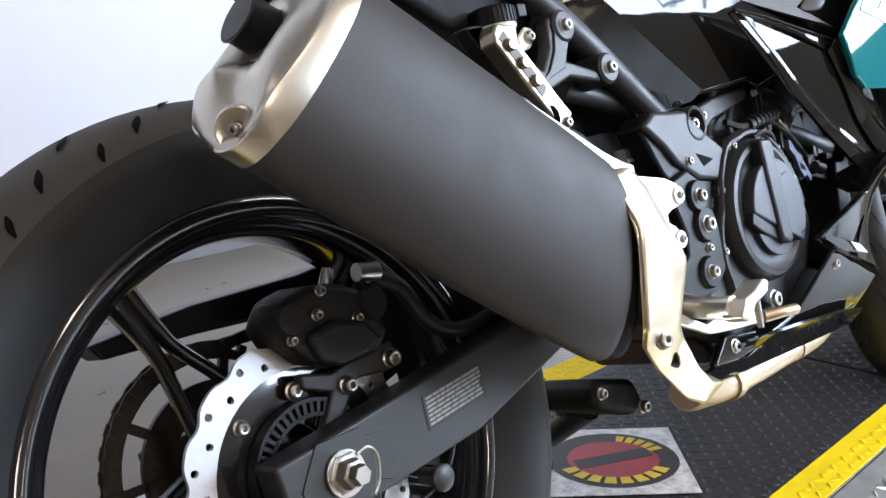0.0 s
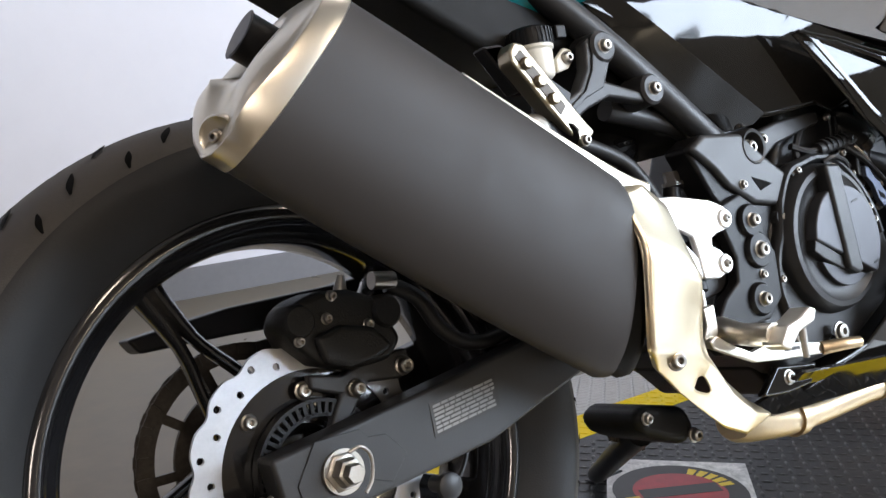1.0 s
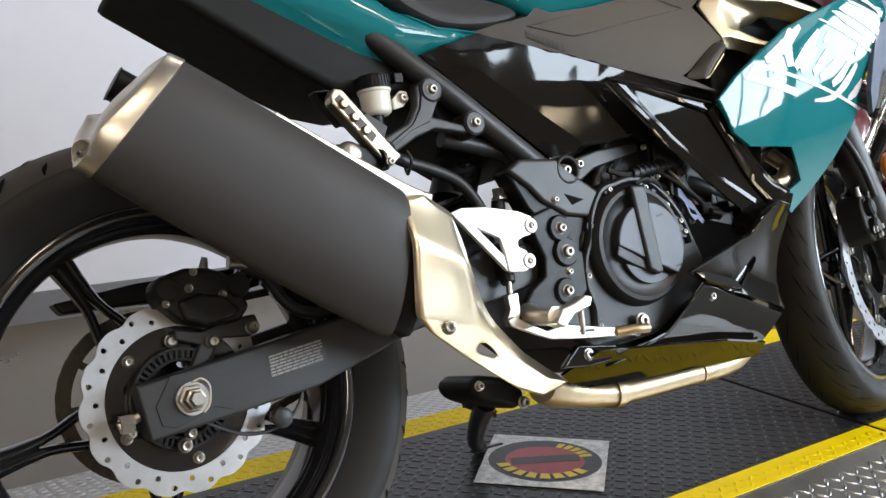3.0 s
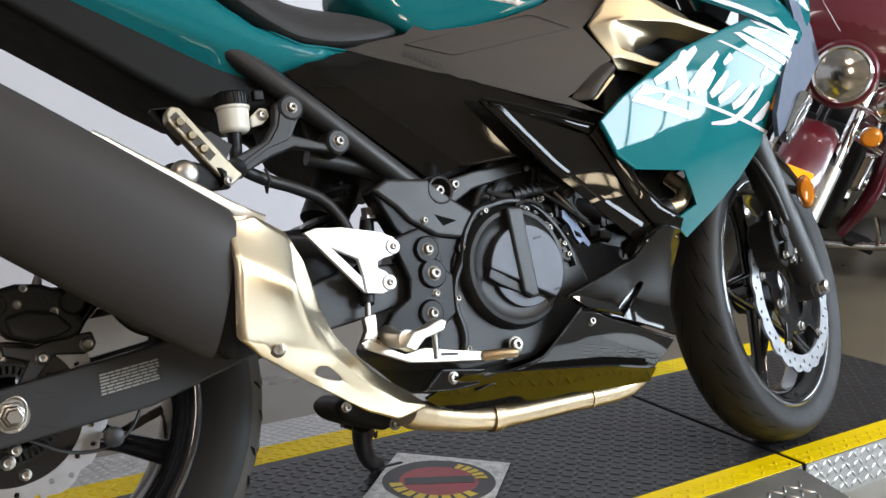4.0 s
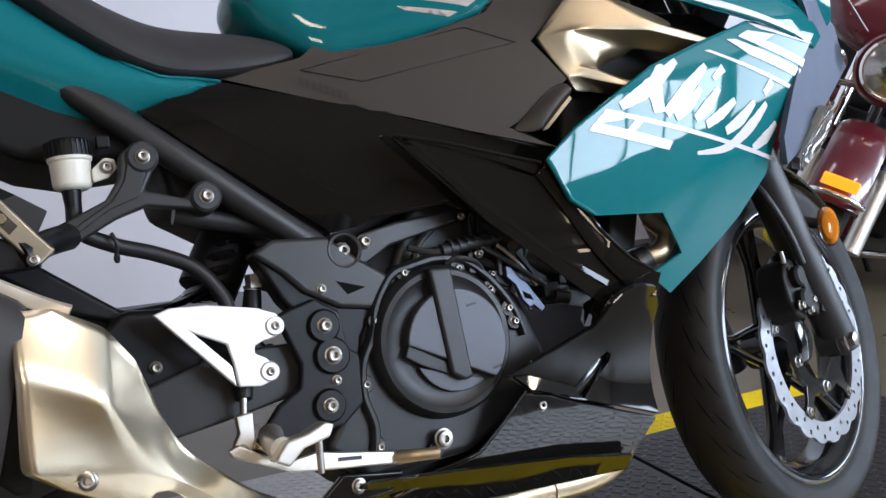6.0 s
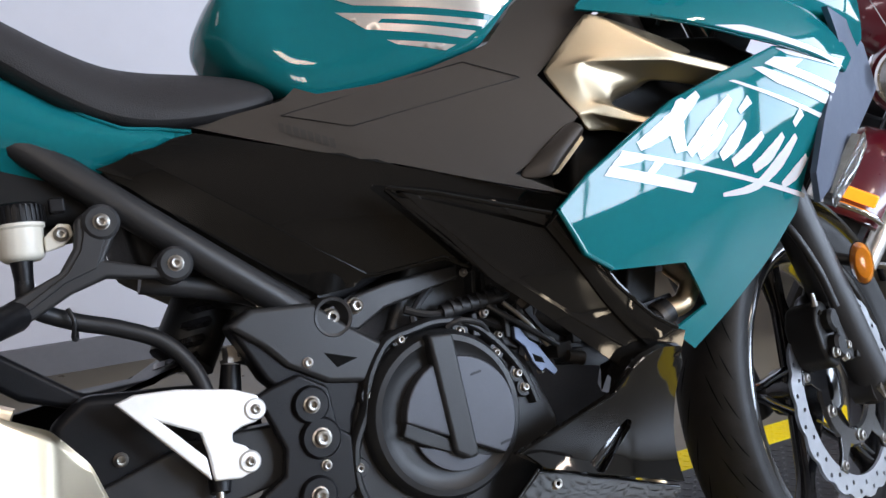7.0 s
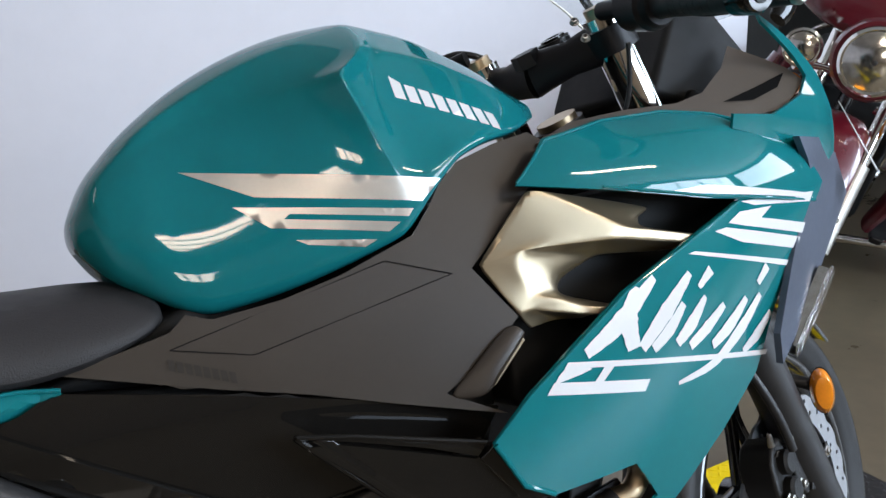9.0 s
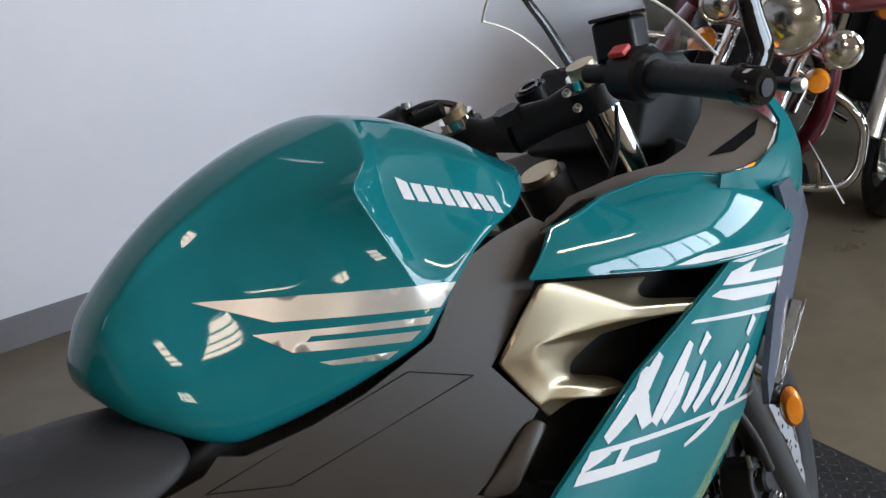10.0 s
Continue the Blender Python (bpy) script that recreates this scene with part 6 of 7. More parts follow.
# flat bars, not raised: the embossing's shade is put into their colour
for k in range(8):
    x0 = .555 + k * .007
    z0 = .729 - k * .0032
    decal("emboss_shade_bar", [(x0, z0), (x0 + .0052, z0 - .0022), (x0 + .0052, z0 - .0125), (x0, z0 - .0102)], KNEE, EMBOSSSHADE, KNEEP)
bolt(KNEEP, .966, -.153, .852, .0065, .004, CHROME, (-30, 0, 10))

# front end
FND = part("front_fender", steered(moved(lathe([(.308, -.062), (.318, -.050), (.326, -.02), (.328, 0), (.326, .02), (.318, .050), (.308, .062), (.304, .060), (.314, .045), (.322, .015), (.323, 0), (.322, -.015), (.314, -.045), (.304, -.060)], 96, close=True), Matrix.Translation((1.374, 0, .286)))), BLACKPAINT, MOTO, "gloss black front fender")
cut = bmesh.new()
cut.from_mesh(FND.data)
centre = STEER @ Vector((1.374, 0, .286))
fw = (STEER.to_3x3() @ Vector((1, 0, 0))).normalized()
dead = []
for f in cut.faces:
    d = f.calc_center_median() - centre
    a = math.degrees(math.atan2(d.z, d.dot(fw)))
    if not (38 < a < 128):
        dead.append(f)
bmesh.ops.delete(cut, geom=dead, context="FACES")
cut.to_mesh(FND.data)
cut.free()
FCAL = part("front_caliper", steered(plate([(1.232, .392), (1.248, .414), (1.272, .420), (1.292, .404), (1.296, .372), (1.290, .340), (1.266, .322), (1.240, .334), (1.230, .360)], -.104, -.055)), DARKIRON, MOTO, "black front brake caliper", bevel=0.007, seg=3)
for z in (.352, .388):
    part("piston_housing", steered(lathe([(0, -.118), (.013, -.118), (.0165, -.114), (.0165, -.09)], 24, (1.262, 0, z))), DARKIRON, FCAL)
part("caliper_bridge", steered(plate([(1.276, .410), (1.296, .402), (1.300, .345), (1.284, .332)], -.110, -.050)), DARKIRON, FCAL, bevel=0.004)
part("pad_spring", steered(plate([(1.244, .400), (1.252, .406), (1.282, .398), (1.280, .390)], -.107, -.100)), CHAINMAT, FCAL, bevel=0.001)
for x, z in ((1.280, .412), (1.288, .350), (1.244, .345), (1.270, .336)):
    q = STEER @ Vector((x, -.112, z))
    bolt(FCAL, q.x, q.y, q.z, .0080, .006, turn=(0, 0, math.degrees(TURNED)))
part("bleed_nipple", steered(tube([(1.252, -.10, .412), (1.250, -.102, .430)], [.005, .003], 8, 1)), CHROME, FCAL)
part("caliper_arm", steered(plate([(1.285, .405), (1.305, .425), (1.330, .410), (1.345, .33), (1.315, .325), (1.295, .345)], -.105, -.085)), FRAMEBLACK, FCAL, bevel=0.005)
part("sensor_bracket", steered(plate([(1.318, .330), (1.335, .325), (1.350, .350), (1.340, .362)], -.110, -.100)), DARKIRON, FCAL, bevel=0.002)
part("front_hose", steered(tube([(1.210, -.09, .560), (1.215, -.115, .520), (1.238, -.125, .460), (1.258, -.125, .405)], .006, 10)), HOSE, MOTO, "black front brake hose")
for k in range(5):
    a = 2 * math.pi * (k + 0.3) / 5
    p = FFIX @ Vector((.124 * math.cos(a), -.068, .124 * math.sin(a)))
    bolt(FW, p.x, p.y, p.z, .0085, .004, turn=(0, 0, math.degrees(TURNED)))

# indicator and headlight
IND = part("indicator", moved(lathe([(0, -.022), (.014, -.020), (.019, -.012), (.020, 0), (.0, 0)], 28), pose(1.395, -.105, .472, 0, 0, -40) @ Matrix.Diagonal((.78, 1, 1.55, 1))), AMBER, MOTO, "amber front indicator lens")
part("housing", moved(lathe([(.0, .016), (.012, .014), (.0205, .0), (.021, -.003), (.0, -.003)], 28), pose(1.395, -.105, .472, 0, 0, -40) @ Matrix.Diagonal((.78, 1, 1.55, 1))), BLACKSATIN, IND)
part("stalk", tube([(1.40, -.095, .475), (1.37, -.06, .49), (1.34, -.03, .50)], .009, 10), HOSE, IND)
HEADL = part("headlight", sheet([(1.358, .648), (1.390, .634), (1.352, .596), (1.278, .556), (1.262, .572), (1.322, .618)], surface([(1.36, .645, -.172), (1.39, .634, -.15), (1.27, .565, -.182)]), .012), REFLECTOR, MOTO, "clear headlight unit under the nose", solid=.012, bevel=.003)
part("lens", sheet([(1.360, .650), (1.393, .635), (1.354, .594), (1.277, .553), (1.260, .572), (1.322, .620)], surface([(1.36, .645, -.178), (1.39, .634, -.156), (1.27, .565, -.188)]), .012), GLASS, HEADL, solid=.003)

# cockpit
CLIP = part("handlebar_clamp", steered(tube([on_axis(1.000, -.098, .036), on_axis(1.032, -.098, .036)], .0305, 28, 1)), BLACKSATIN, MOTO, "black clip-on handlebar clamp")
part("fork_cap", steered(tube([on_axis(1.045, -.098, .036), on_axis(1.058, -.098, .036)], .0175, 24, 1)), PIPE, CLIP, "brass-coloured fork cap")
CLIPL = part("handlebar_clamp", steered(tube([on_axis(1.000, .098, .036), on_axis(1.032, .098, .036)], .0305, 28, 1)), BLACKSATIN, MOTO, "black clip-on handlebar clamp")
part("fork_cap", steered(tube([on_axis(1.045, .098, .036), on_axis(1.058, .098, .036)], .0175, 24, 1)), PIPE, CLIPL, "brass-coloured fork cap")
tri = bmesh.new()
c0 = on_axis(1.015, 0, 0.0)
n_f = Vector((math.cos(RAKE), 0, math.sin(RAKE)))
for s in (-1, 1):
    tube([c0, c0 + n_f * .012 + Vector((0, s * .05, 0)), c0 + n_f * .034 + Vector((0, s * .098, 0))], [.030, .022, .030], 16, 5, tri, flat=.55)
TRI = part("top_yoke", steered(tri), BLACKSATIN, MOTO, "black top fork yoke")
part("stem_nut", steered(tube([c0 + AXIS * .012, c0 + AXIS * .030], .0185, 6, 1)), BLACKSATIN, TRI)
part("bearing_nut", steered(tube([c0 - AXIS * .075, c0 - AXIS * .062], .0265, 28, 1)), PIPE, TRI, "bright steering bearing nut")
part("steering_head", tube([c0 - AXIS * .30, c0 - AXIS * .07], .034, 24, 1), FRAMEBLACK, FRAME)
part("ignition_lock", steered(tube([c0 + n_f * .074 + AXIS * -.03, c0 + n_f * .074 + AXIS * .022], .022, 24, 1)), BLACKSATIN, TRI, "black ignition lock")
part("lock_face", steered(lathe([(.010, .0), (.0165, .0), (.0165, .003), (.010, .003)], 24, c0 + n_f * .074 + AXIS * .0225, Matrix.Rotation(-RAKE, 3, "Y") @ Matrix.Rotation(radians(90), 3, "X"), close=True)), BLACKGLOSS, TRI)
G0, G1, G2 = Vector((1.115, -.110, 1.002)), Vector((1.112, -.200, .990)), Vector((1.104, -.346, .962))
BAR = part("right_handlebar", tube([G0, G1, G2], .011, 14, 4), BLACKSATIN, MOTO, "black right handlebar with rubber grip")
gd = (G2 - G1).normalized()
part("grip", tube([G1 + gd * .012, G1 + gd * .03, G1 + gd * .118], [.018, .0165, .0165], 24, 2), HOSE, BAR, "black ribbed rubber grip")
for f in np.linspace(.035, .112, 9):
    part("grip_ring", tube([G1 + gd * f, G1 + gd * (f + .003)], .0168, 20, 1), HOSE, BAR)
part("grip_flange", tube([G1 + gd * .004, G1 + gd * .012], [.027, .024], 28, 1), BLACKSATIN, BAR)
part("bar_end", tube([G1 + gd * .118, G1 + gd * .121, G1 + gd * .145, G1 + gd * .150], [.0165, .0195, .0195, .016], 28, 1), BLACKGLOSS, BAR, "black bar end weight")
part("bar_end_screw", tube([G1 + gd * .150, G1 + gd * .1515], .009, 20, 1), DARKIRON, BAR)
sw0, sw1 = G1 - gd * .040, G1 + gd * .004
part("switch_housing", tube([sw0, sw0.lerp(sw1, .1), sw0.lerp(sw1, .9), sw1], [.024, .030, .031, .027], 20, 1), BLACKSATIN, BAR, "black switch housing")
kill = box(bmesh.new(), (-.008, -.011, 0), (.008, .011, .007))
part("stop_switch", moved(kill, Matrix.Translation(G1 - gd * .018 + Vector((-.017, 0, .025))) @ Matrix.Rotation(radians(-30), 4, "Y")), REDSWITCH, BAR, "red engine stop switch", bevel=.002)
mc = sw0 + Vector((.022, .012, .026))
MC = part("front_reservoir", moved(box(bmesh.new(), (-.022, -.025, -.012), (.024, .025, .032)), Matrix.Translation(mc) @ Matrix.Rotation(TURNED, 4, "Z")), BLACKSATIN, MOTO, "black front brake fluid reservoir", bevel=.006, seg=3)
part("reservoir_lid", moved(box(bmesh.new(), (-.023, -.026, .032), (.025, .026, .037)), Matrix.Translation(mc) @ Matrix.Rotation(TURNED, 4, "Z")), BLACKGLOSS, MC, bevel=.003)
part("master_body", tube([mc + Vector((.0, .03, -.014)), mc + Vector((.006, -.035, -.016))], .014, 16, 1), BLACKSATIN, MC)
part("brake_lever", tube([mc + Vector((.012, -.030, -.020)), G1 + gd * .02 + Vector((.045, 0, -.012)), G1 + gd * .09 + Vector((.055, 0, -.010)), G1 + gd * .15 + Vector((.045, 0, -.006))], [.008, .007, .006, .0075], 12, 6), BLACKSATIN, MC, "black brake lever")
part("lever_ball", lathe([(0, -.008), (.006, -.006), (.008, 0), (.006, .006), (0, .008)], 16, G1 + gd * .155 + Vector((.045, 0, -.006))), CHROME, MC)
# left end of the handlebar behind the tank
L0, L1, L2 = STEER @ Vector((1.085, .098, 1.005)), STEER @ Vector((1.055, .19, .995)), STEER @ Vector((1.01, .345, .97))
LBAR = part("left_handlebar", tube([L0, L1, L2], .011, 12, 4), BLACKSATIN, MOTO, "black left handlebar behind the tank")
ld = (L2 - L1).normalized()
part("switch_housing", tube([L1 - ld * .05, L1 - ld * .045, L1 - ld * .002, L1 + ld * .002], [.020, .026, .026, .022], 20, 1), BLACKSATIN, LBAR)
part("grip", tube([L1 + ld * .004, L1 + ld * .12], .0168, 20, 1), HOSE, LBAR)
part("clutch_perch", tube([L1 - ld * .055, L1 - ld * .050 + Vector((.03, 0, .006)), L1 + ld * .10 + Vector((.05, 0, -.005))], [.012, .009, .006], 12, 5), BLACKSATIN, LBAR)
part("lever_pin", tube([L1 - ld * .05 + Vector((.0, 0, .018)), L1 - ld * .05 + Vector((0, 0, .026))], .007, 10, 1), CHROME, LBAR)
part("cable", tube([L1 + Vector((.02, -.02, .02)), L1 + Vector((.06, -.06, .03)), L1 + Vector((.11, -.07, .0)), L1 + Vector((.14, -.06, -.08))], .0045, 8), HOSE, LBAR)
part("throttle_wire", tube([Vector((1.13, -.13, .96)), Vector((1.135, -.11, .90)), Vector((1.12, -.08, .84))], .003, 8), HOSE, BAR)

# nose, inner cowl, screen, mirrors
COWLY = surface([(.955, .862, -.150), (1.186, .862, -.186), (1.213, .889, -.118), (1.28, .924, -.13), (1.335, .897, -.178), (1.03, .878, -.16), (1.10, .885, -.14), (1.30, .85, -.190)])
COWL = part("inner_cowl", sheet([(.955, .862), (1.02, .880), (1.10, .884), (1.17, .882), (1.215, .890), (1.27, .918), (1.305, .945), (1.345, .905), (1.352, .885), (1.30, .855), (1.24, .852), (1.186, .864), (1.03, .874)], COWLY, .02), COWLGREY, MOTO, "satin grey inner cowl beside the dash", solid=.004, bevel=.0012)
# flat sheet on the cowl; the slot's shade is its colour
part("cowl_slot_shade", sheet([(1.228, .8745), (1.285, .886), (1.336, .8985), (1.312, .8815), (1.268, .871)], lambda x, z: COWLY(x, z) - .0012, .012), GROOVESHADE, COWL, "flat dark sheet painted as the cowl slot's shade")
part("dash", plate([(1.18, .90), (1.24, 1.01), (1.30, 1.00), (1.36, .93), (1.30, .86)], -.10, .11), BLACKMATTE, MOTO, "matte black dash panel", bevel=.01)
part("nose_cowl", sheet([(1.200, .858), (1.27, .850), (1.33, .868), (1.352, .890), (1.335, .915), (1.293, .962), (1.297, .972), (1.345, .935), (1.385, .893), (1.412, .845), (1.428, .790), (1.405, .765), (1.365, .782), (1.325, .800), (1.25, .828), (1.20, .842)], surface([(1.293, .968, -.180), (1.369, .885, -.184), (1.425, .784, -.150), (1.20, .858, -.205), (1.35, .82, -.182), (1.30, .85, -.196), (1.33, .93, -.180)]), .012), TEAL, MOTO, "glossy teal nose cowl edge", solid=.004, bevel=.0012)
part("price_tag", folded(dict(a=(1.405, -.186, .852), b=(1.412, -.184, .846), c=(1.450, -.196, .756), d=(1.444, -.198, .757)), ["abcd"]), WHITEDECAL, MOTO, "thin white paper tag hanging at the nose", solid=.0008)


def screen():
    bm = bmesh.new()
    rows = []
    for j in range(15):
        y = .135 - .27 * j / 14
        bow = 1 - (abs(y) / .135) ** 2
        foot = Vector((1.318 + .085 * bow, y, .985 + .010 * bow))
        head = Vector((1.165 - .02 * bow, y * .88, 1.093 + .055 * bow))
        rows.append([bm.verts.new(foot.lerp(head, g) + Vector((0, 0, .020 * math.sin(math.pi * g)))) for g in np.linspace(0, 1, 9)])
    for a, b in zip(rows, rows[1:]):
        for i in range(8):
            bm.faces.new((a[i], a[i + 1], b[i + 1], b[i]))
    return bm


SCR = part("windscreen", screen(), SCREEN, MOTO, "clear curved windscreen", solid=.002, bevel=.0004)
SCR.visible_shadow = False
# white bead whose colour stands in for the clear screen's bright edge
edge = [Vector((1.318 + .085 * (1 - (y / .135) ** 2), y, .985 + .010 * (1 - (y / .135) ** 2))).lerp(Vector((1.165 - .02 * (1 - (y / .135) ** 2), y * .88, 1.093 + .055 * (1 - (y / .135) ** 2))), g) + Vector((0, 0, .020 * math.sin(math.pi * g)))
        for y, g in [(.135, g) for g in np.linspace(0, 1, 8)] + [(y, 1) for y in np.linspace(.12, -.12, 12)] + [(-.135, g) for g in np.linspace(1, 0, 8)]]
part("screen_edge_glint", tube(edge, .0019, 8, 1), RESWHITE, SCR, "white bead painted as the clear screen's bright edge glint")
for s, line, head in ((-1, [(1.300, -.200, .958), (1.318, -.200, .985), (1.303, -.202, 1.044), (1.290, -.215, 1.16)], (1.28, -.27, 1.21)), (1, [(1.358, .165, 1.005), (1.330, .170, 1.067), (1.302, .172, 1.113), (1.275, .19, 1.19)], (1.25, .27, 1.27))):
    MST = part("mirror_stalk", tube(line, [.012, .019, .018, .015] if s < 0 else [.010, .008, .0075, .0075], 14, 6, flat=.6), BLACKGLOSS, MOTO, "gloss black mirror stalk")
    part("mirror_head", moved(lathe([(0, -.012), (.05, -.010), (.056, 0), (.05, .02), (0, .03)], 28), Matrix.Translation(head) @ Matrix.Rotation(radians(90), 4, "Z") @ Matrix.Diagonal((1.4, 1, .6, 1))), BLACKSATIN, MST)
for u in (1.056, 1.068):
    z = .989 if u < 1.06 else .970
    bolt(CLIP, u, -.131, z, .0058, .004, turn=(-35, 0, -40))

# ---- parked cruisers at the back ----


def cruiser(name, label, m, paint, tall, group):
    """A touring cruiser seen from its front: +x is ahead."""
    c = thing(name, label, "motorcycle", m, group)

    def p(nm, bm, mt, lb="", par=None, **k):
        return part(nm, bm, mt, par or c, lb, **k)
    w = p("front_wheel", moved(lathe([(.225, -.04), (.24, -.062), (.285, -.065), (.318, -.045), (.325, 0), (.318, .045), (.285, .065), (.24, .062), (.225, .04)], 64, close=True), Matrix.Translation((.80, 0, .325))), RUBBER, "black front tyre")
    p("rim", moved(lathe([(.20, -.035), (.228, -.045), (.228, .045), (.20, .035)], 64, close=True), Matrix.Translation((.80, 0, .325))), MIRRORCHROME, par=w)
    rw = p("rear_wheel", moved(lathe([(.21, -.05), (.24, -.075), (.285, -.08), (.315, -.05), (.322, 0), (.315, .05), (.285, .08), (.24, .075), (.21, .05)], 64, close=True), Matrix.Translation((-.80, 0, .325))), RUBBER, "black rear tyre")
    p("rim", moved(lathe([(.03, -.05), (.21, -.05), (.21, .05), (.03, .05)], 48, close=True), Matrix.Translation((-.80, 0, .325))), MIRRORCHROME, par=rw)
    fen = bmesh.new()
    loops = []
    for a in np.linspace(radians(20), radians(190), 20):
        cx, cz = .80 + .352 * math.cos(a), .325 + .352 * math.sin(a)
        loops.append([Vector((cx + dr * math.cos(a), y, cz + dr * math.sin(a))) for y, dr in ((-.085, -.05), (-.084, -.01), (-.06, .012), (0, .02), (.06, .012), (.084, -.01), (.085, -.05), (.078, -.05), (.0, .008), (-.078, -.05))])
    rings(fen, loops)
    fd = p("front_fender", fen, paint, "deep front fender")
    p("fender_lamp", moved(box(bmesh.new(), (-.012, -.055, -.018), (.012, .055, .018)), Matrix.Translation((1.158, 0, .520))), AMBERLIT, "amber fender tip lamp", par=fd, bevel=.004)
    p("fender_trim", tube([(1.13, -.088, .465), (1.165, -.05, .480), (1.172, 0, .483), (1.165, .05, .480), (1.13, .088, .465)], .009, 10), MIRRORCHROME, "chrome fender trim", par=fd)
    for s in (-1, 1):
        f = p("fork_tube", tube([(.80, s * .115, .30), (.52, s * .115, .98)], .024, 18, 1), MIRRORCHROME, "chrome fork tube")
        p("fork_slider", tube([(.815, s * .115, .27), (.70, s * .115, .545)], .032, 18, 1), ALU, "polished lower fork slider", par=f)
        ind = p("indicator", moved(lathe([(0, -.05), (.03, -.045), (.04, -.02), (.04, 0), (0, 0)], 24), pose(.674, s * .188, .698, 0, 0, 90)), AMBER, "round amber indicator")
        p("stalk", tube([(.64, s * .11, .70), (.64, s * .18, .70)], .012, 10, 1), MIRRORCHROME, par=ind)
        lamp = p("passing_lamp", moved(lathe([(0, .09), (.03, .085), (.052, .05), (.058, .0), (.06, -.012), (.052, -.016), (.048, -.006), (0, .03)], 32), pose(.76, s * .198, .827, 0, 0, 90)), MIRRORCHROME, "chrome passing lamp")
        p("lens", moved(lathe([(0, -.018), (.03, -.014), (.05, -.006), (.05, -.002), (0, -.002)], 32), pose(.76, s * .198, .827, 0, 0, 90)), REFLECTOR, par=lamp)
        p("handlebar", tube([(.45, s * .05, 1.05), (.42, s * .25, 1.14), (.22, s * .42, 1.06)], .0135, 12), MIRRORCHROME, "chrome handlebar")
        p("crash_bar", tube([(.42, s * .10, .68), (.47, s * .36, .62), (.48, s * .46, .52), (.46, s * .46, .34), (.38, s * .14, .20)], .016, 12), MIRRORCHROME, "chrome crash bar")
        p("exhaust", tube([(.20, s * .18, .30), (-.40, s * .20, .26), (-.95, s * .20, .27)], .04, 16), MIRRORCHROME, "chrome exhaust pipe")
    p("lamp_bar", tube([(.74, -.20, .765), (.70, -.12, .785), (.70, .12, .785), (.74, .20, .765)], .012, 10), MIRRORCHROME, "chrome lamp bar")
    hl = p("headlight", moved(lathe([(0, .12), (.05, .115), (.088, .07), (.098, .01), (.100, -.012), (.092, -.020), (.086, -.010), (0, .05)], 40), pose(.889, 0, .871, 0, 0, 90)), MIRRORCHROME, "large round chrome headlight")
    p("lens", moved(lathe([(0, -.030), (.05, -.024), (.087, -.010), (.087, -.004), (0, -.004)], 40), pose(.889, 0, .871, 0, 0, 90)), REFLECTOR, par=hl)
    bul = bmesh.new()
    for y in (-.035, 0.02, .05):
        lathe([(0, -.034), (.008, -.030), (.010, -.02), (0, -.02)], 12, (0, 0, 0), bm=bul)
        break
    p("bulb_hood", moved(bul, pose(.889, 0, .871, 0, 0, 90)), PLAQUEBLACK, par=hl)
    p("headlight_shell", moved(lathe([(0, .16), (.07, .15), (.115, .09), (.122, .02), (.112, .0), (.10, .0)], 40), pose(.869, 0, .871, 0, 0, 90)), paint, par=hl)
    if tall:
        fr = bmesh.new()
        loops = []
        for f in np.linspace(0, 1, 8):
            h, wd = .12 + .18 * f, .20 + .16 * math.sin(f * 2.2)
            loops.append([Vector((.70 - .25 * f, wd * math.cos(a), .98 + .11 * f + h * .75 * math.sin(a))) for a in np.linspace(0, 2 * math.pi, 24, endpoint=False)])
        rings(fr, loops)
        p("fairing", fr, paint, "rounded maroon touring fairing", subsurf=1)
        for s in (-1, 1):
            p("leg_shield", tube([(.40, s * .26, .74), (.42, s * .30, .52), (.36, s * .26, .30)], [.06, .09, .06], 14, 5, flat=.4, up=(0, 1, 0)), paint)
    tk = bmesh.new()
    rings(tk, [[Vector((x, wd * math.cos(a), z + h * math.sin(a))) for a in np.linspace(0, 2 * math.pi, 24, endpoint=False)] for x, wd, z, h in ((.36, .05, .86, .05), (.28, .12, .86, .11), (.05, .14, .85, .12), (-.15, .10, .80, .08), (-.22, .05, .77, .04))])
    p("fuel_tank", tk, paint, subsurf=1)
    p("seat", slab((-.75, -.16, .66), (-.16, .16, .77)), SEATVINYL, bevel=.05, seg=4)
    p("engine", slab((-.18, -.22, .26), (.28, .22, .66)), DARKIRON, "dark V-twin engine with chrome covers", bevel=.03)
    p("radiator", slab((.30, -.17, .30), (.36, .17, .70)), DARKIRON, "black radiator behind the front wheel", bevel=.01)
    for s in (-1, 1):
        p("cylinder_cover", slab((.0, s * .24 - .03, .45), (.18, s * .24 + .03, .62)), MIRRORCHROME, bevel=.02, seg=3)
        p("footboard", slab((.12, s * .34 - .06, .26), (.44, s * .34 + .06, .285)), BLACKSATIN, bevel=.008)
        p("brake_lever", tube([(.44, s * .40, .30), (.52, s * .38, .36), (.54, s * .34, .42)], .009, 8), MIRRORCHROME)
    for s in (-1, 1):
        p("engine_cover", moved(lathe([(0, -.03), (.08, -.025), (.10, 0), (0, 0)], 32), pose(.02, s * .22, .40, 0, 0, 0 if s < 0 else 180)), MIRRORCHROME, "round chrome engine cover")
        p("saddlebag", slab((-1.05, s * .22 - .08, .40), (-.50, s * .22 + .08, .72)), paint, bevel=.06, seg=4)
    p("rear_fender", slab((-1.12, -.10, .50), (-.50, .10, .70)), paint, bevel=.05, seg=4)
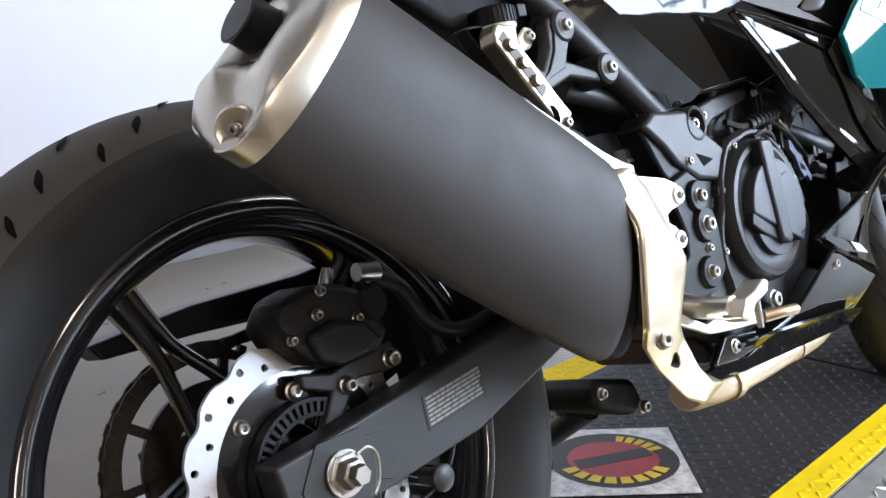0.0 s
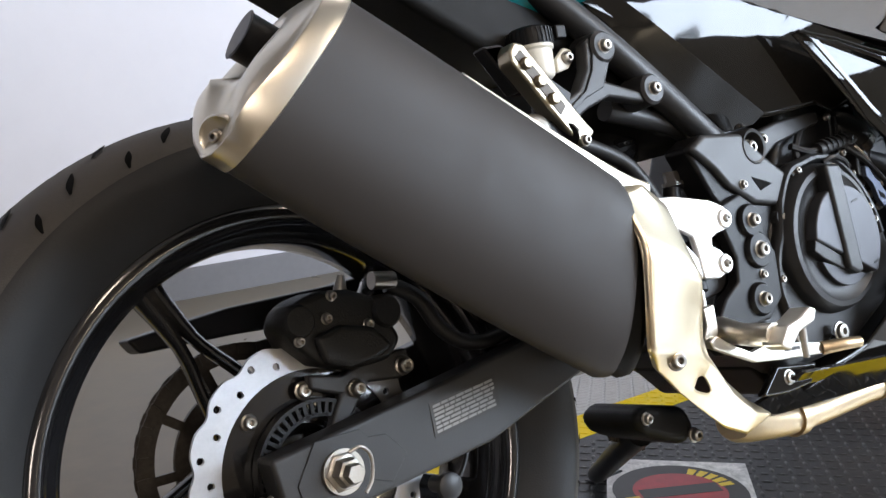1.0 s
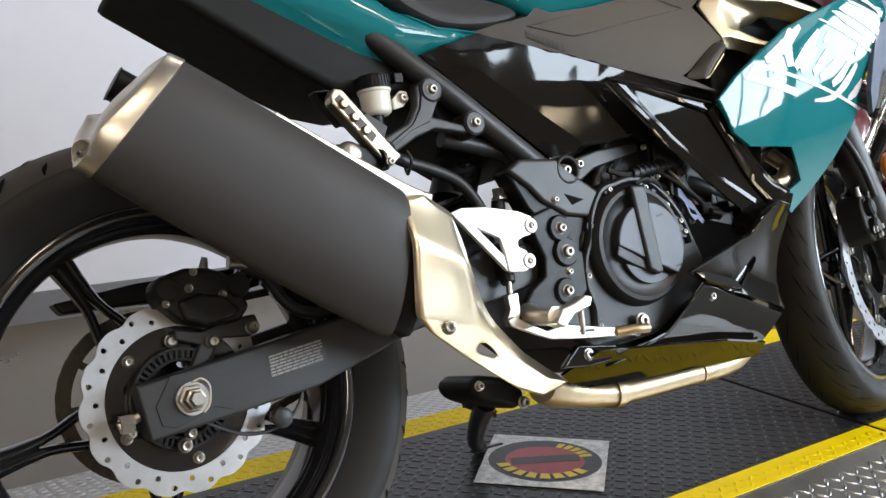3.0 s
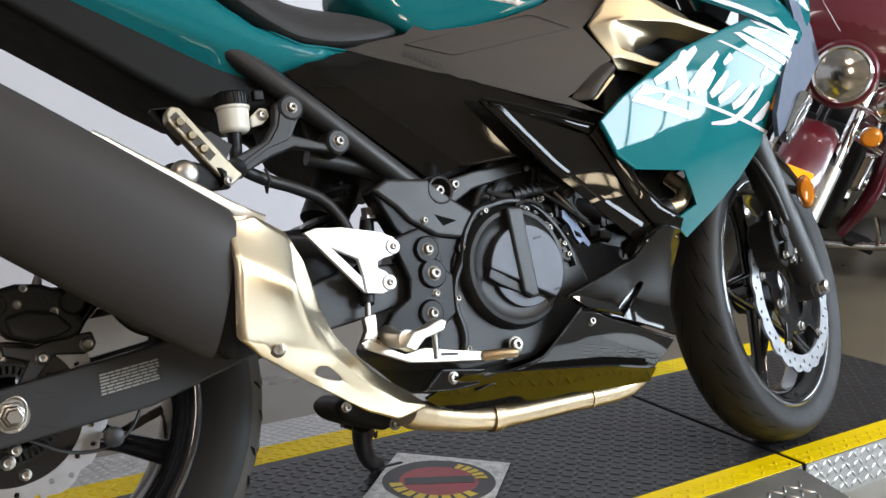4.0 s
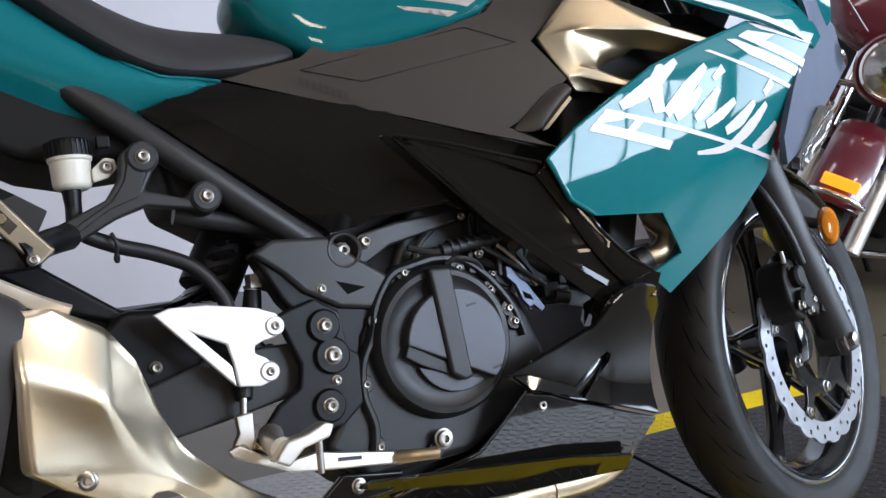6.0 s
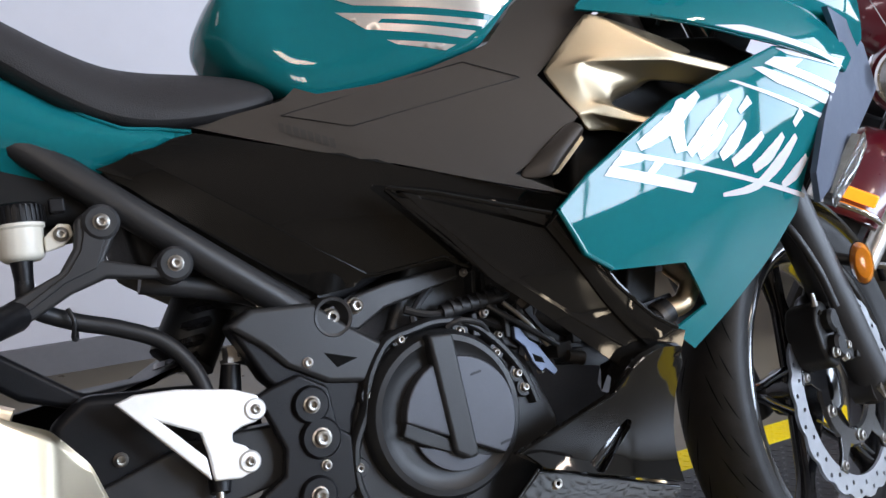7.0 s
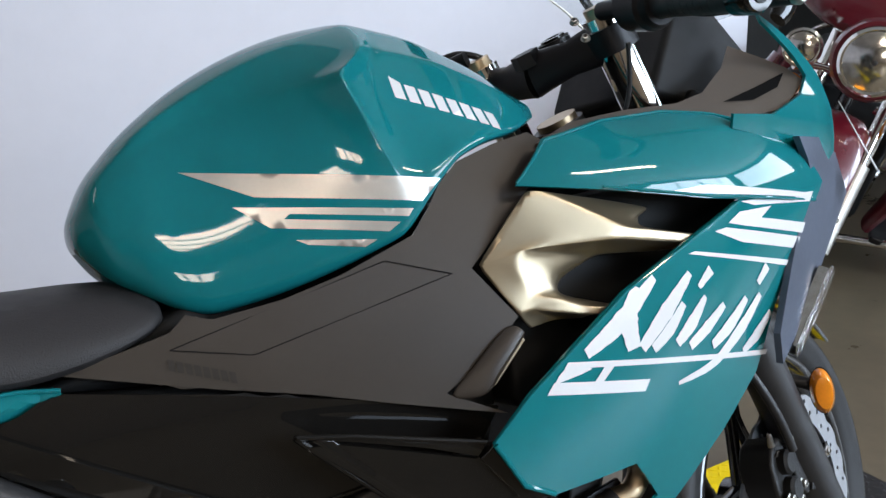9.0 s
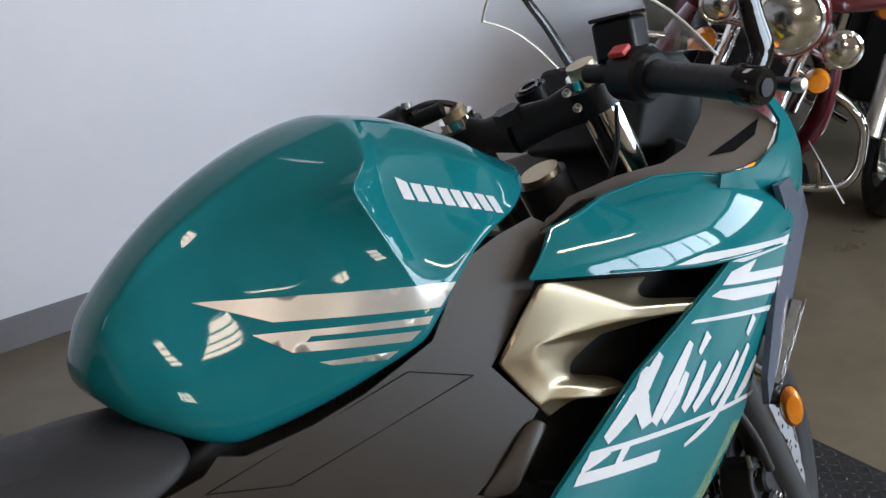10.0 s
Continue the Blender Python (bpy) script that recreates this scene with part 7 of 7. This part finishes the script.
    p("frame_rail", tube([(.45, 0, .80), (.38, 0, .30), (-.10, 0, .16), (-.60, 0, .28)], .025, 12), BLACKPAINT, "black frame rail")
    p("side_stand", tube([(.05, .14, .20), (.0, .30, .0)], .012, 10, 1), BLACKSATIN)
    return c


cruiser("cruiser", "maroon touring cruiser with chrome lamps parked on the floor", pose(3.351, 1.729, FLOOR, -20.9, 0, 215.7), MAROON, True, "parked cruisers")
cruiser("cruiser", "black cruiser with chrome crash bars parked beside another", pose(4.20, 1.44, FLOOR, -12, 0, 215), BLACKPAINT, False, "parked cruisers")
cruiser("cruiser", "maroon touring cruiser with chrome lamps parked on the floor", pose(5.7, 3.0, FLOOR, -12, 0, 215), MAROON, True, "parked cruisers")
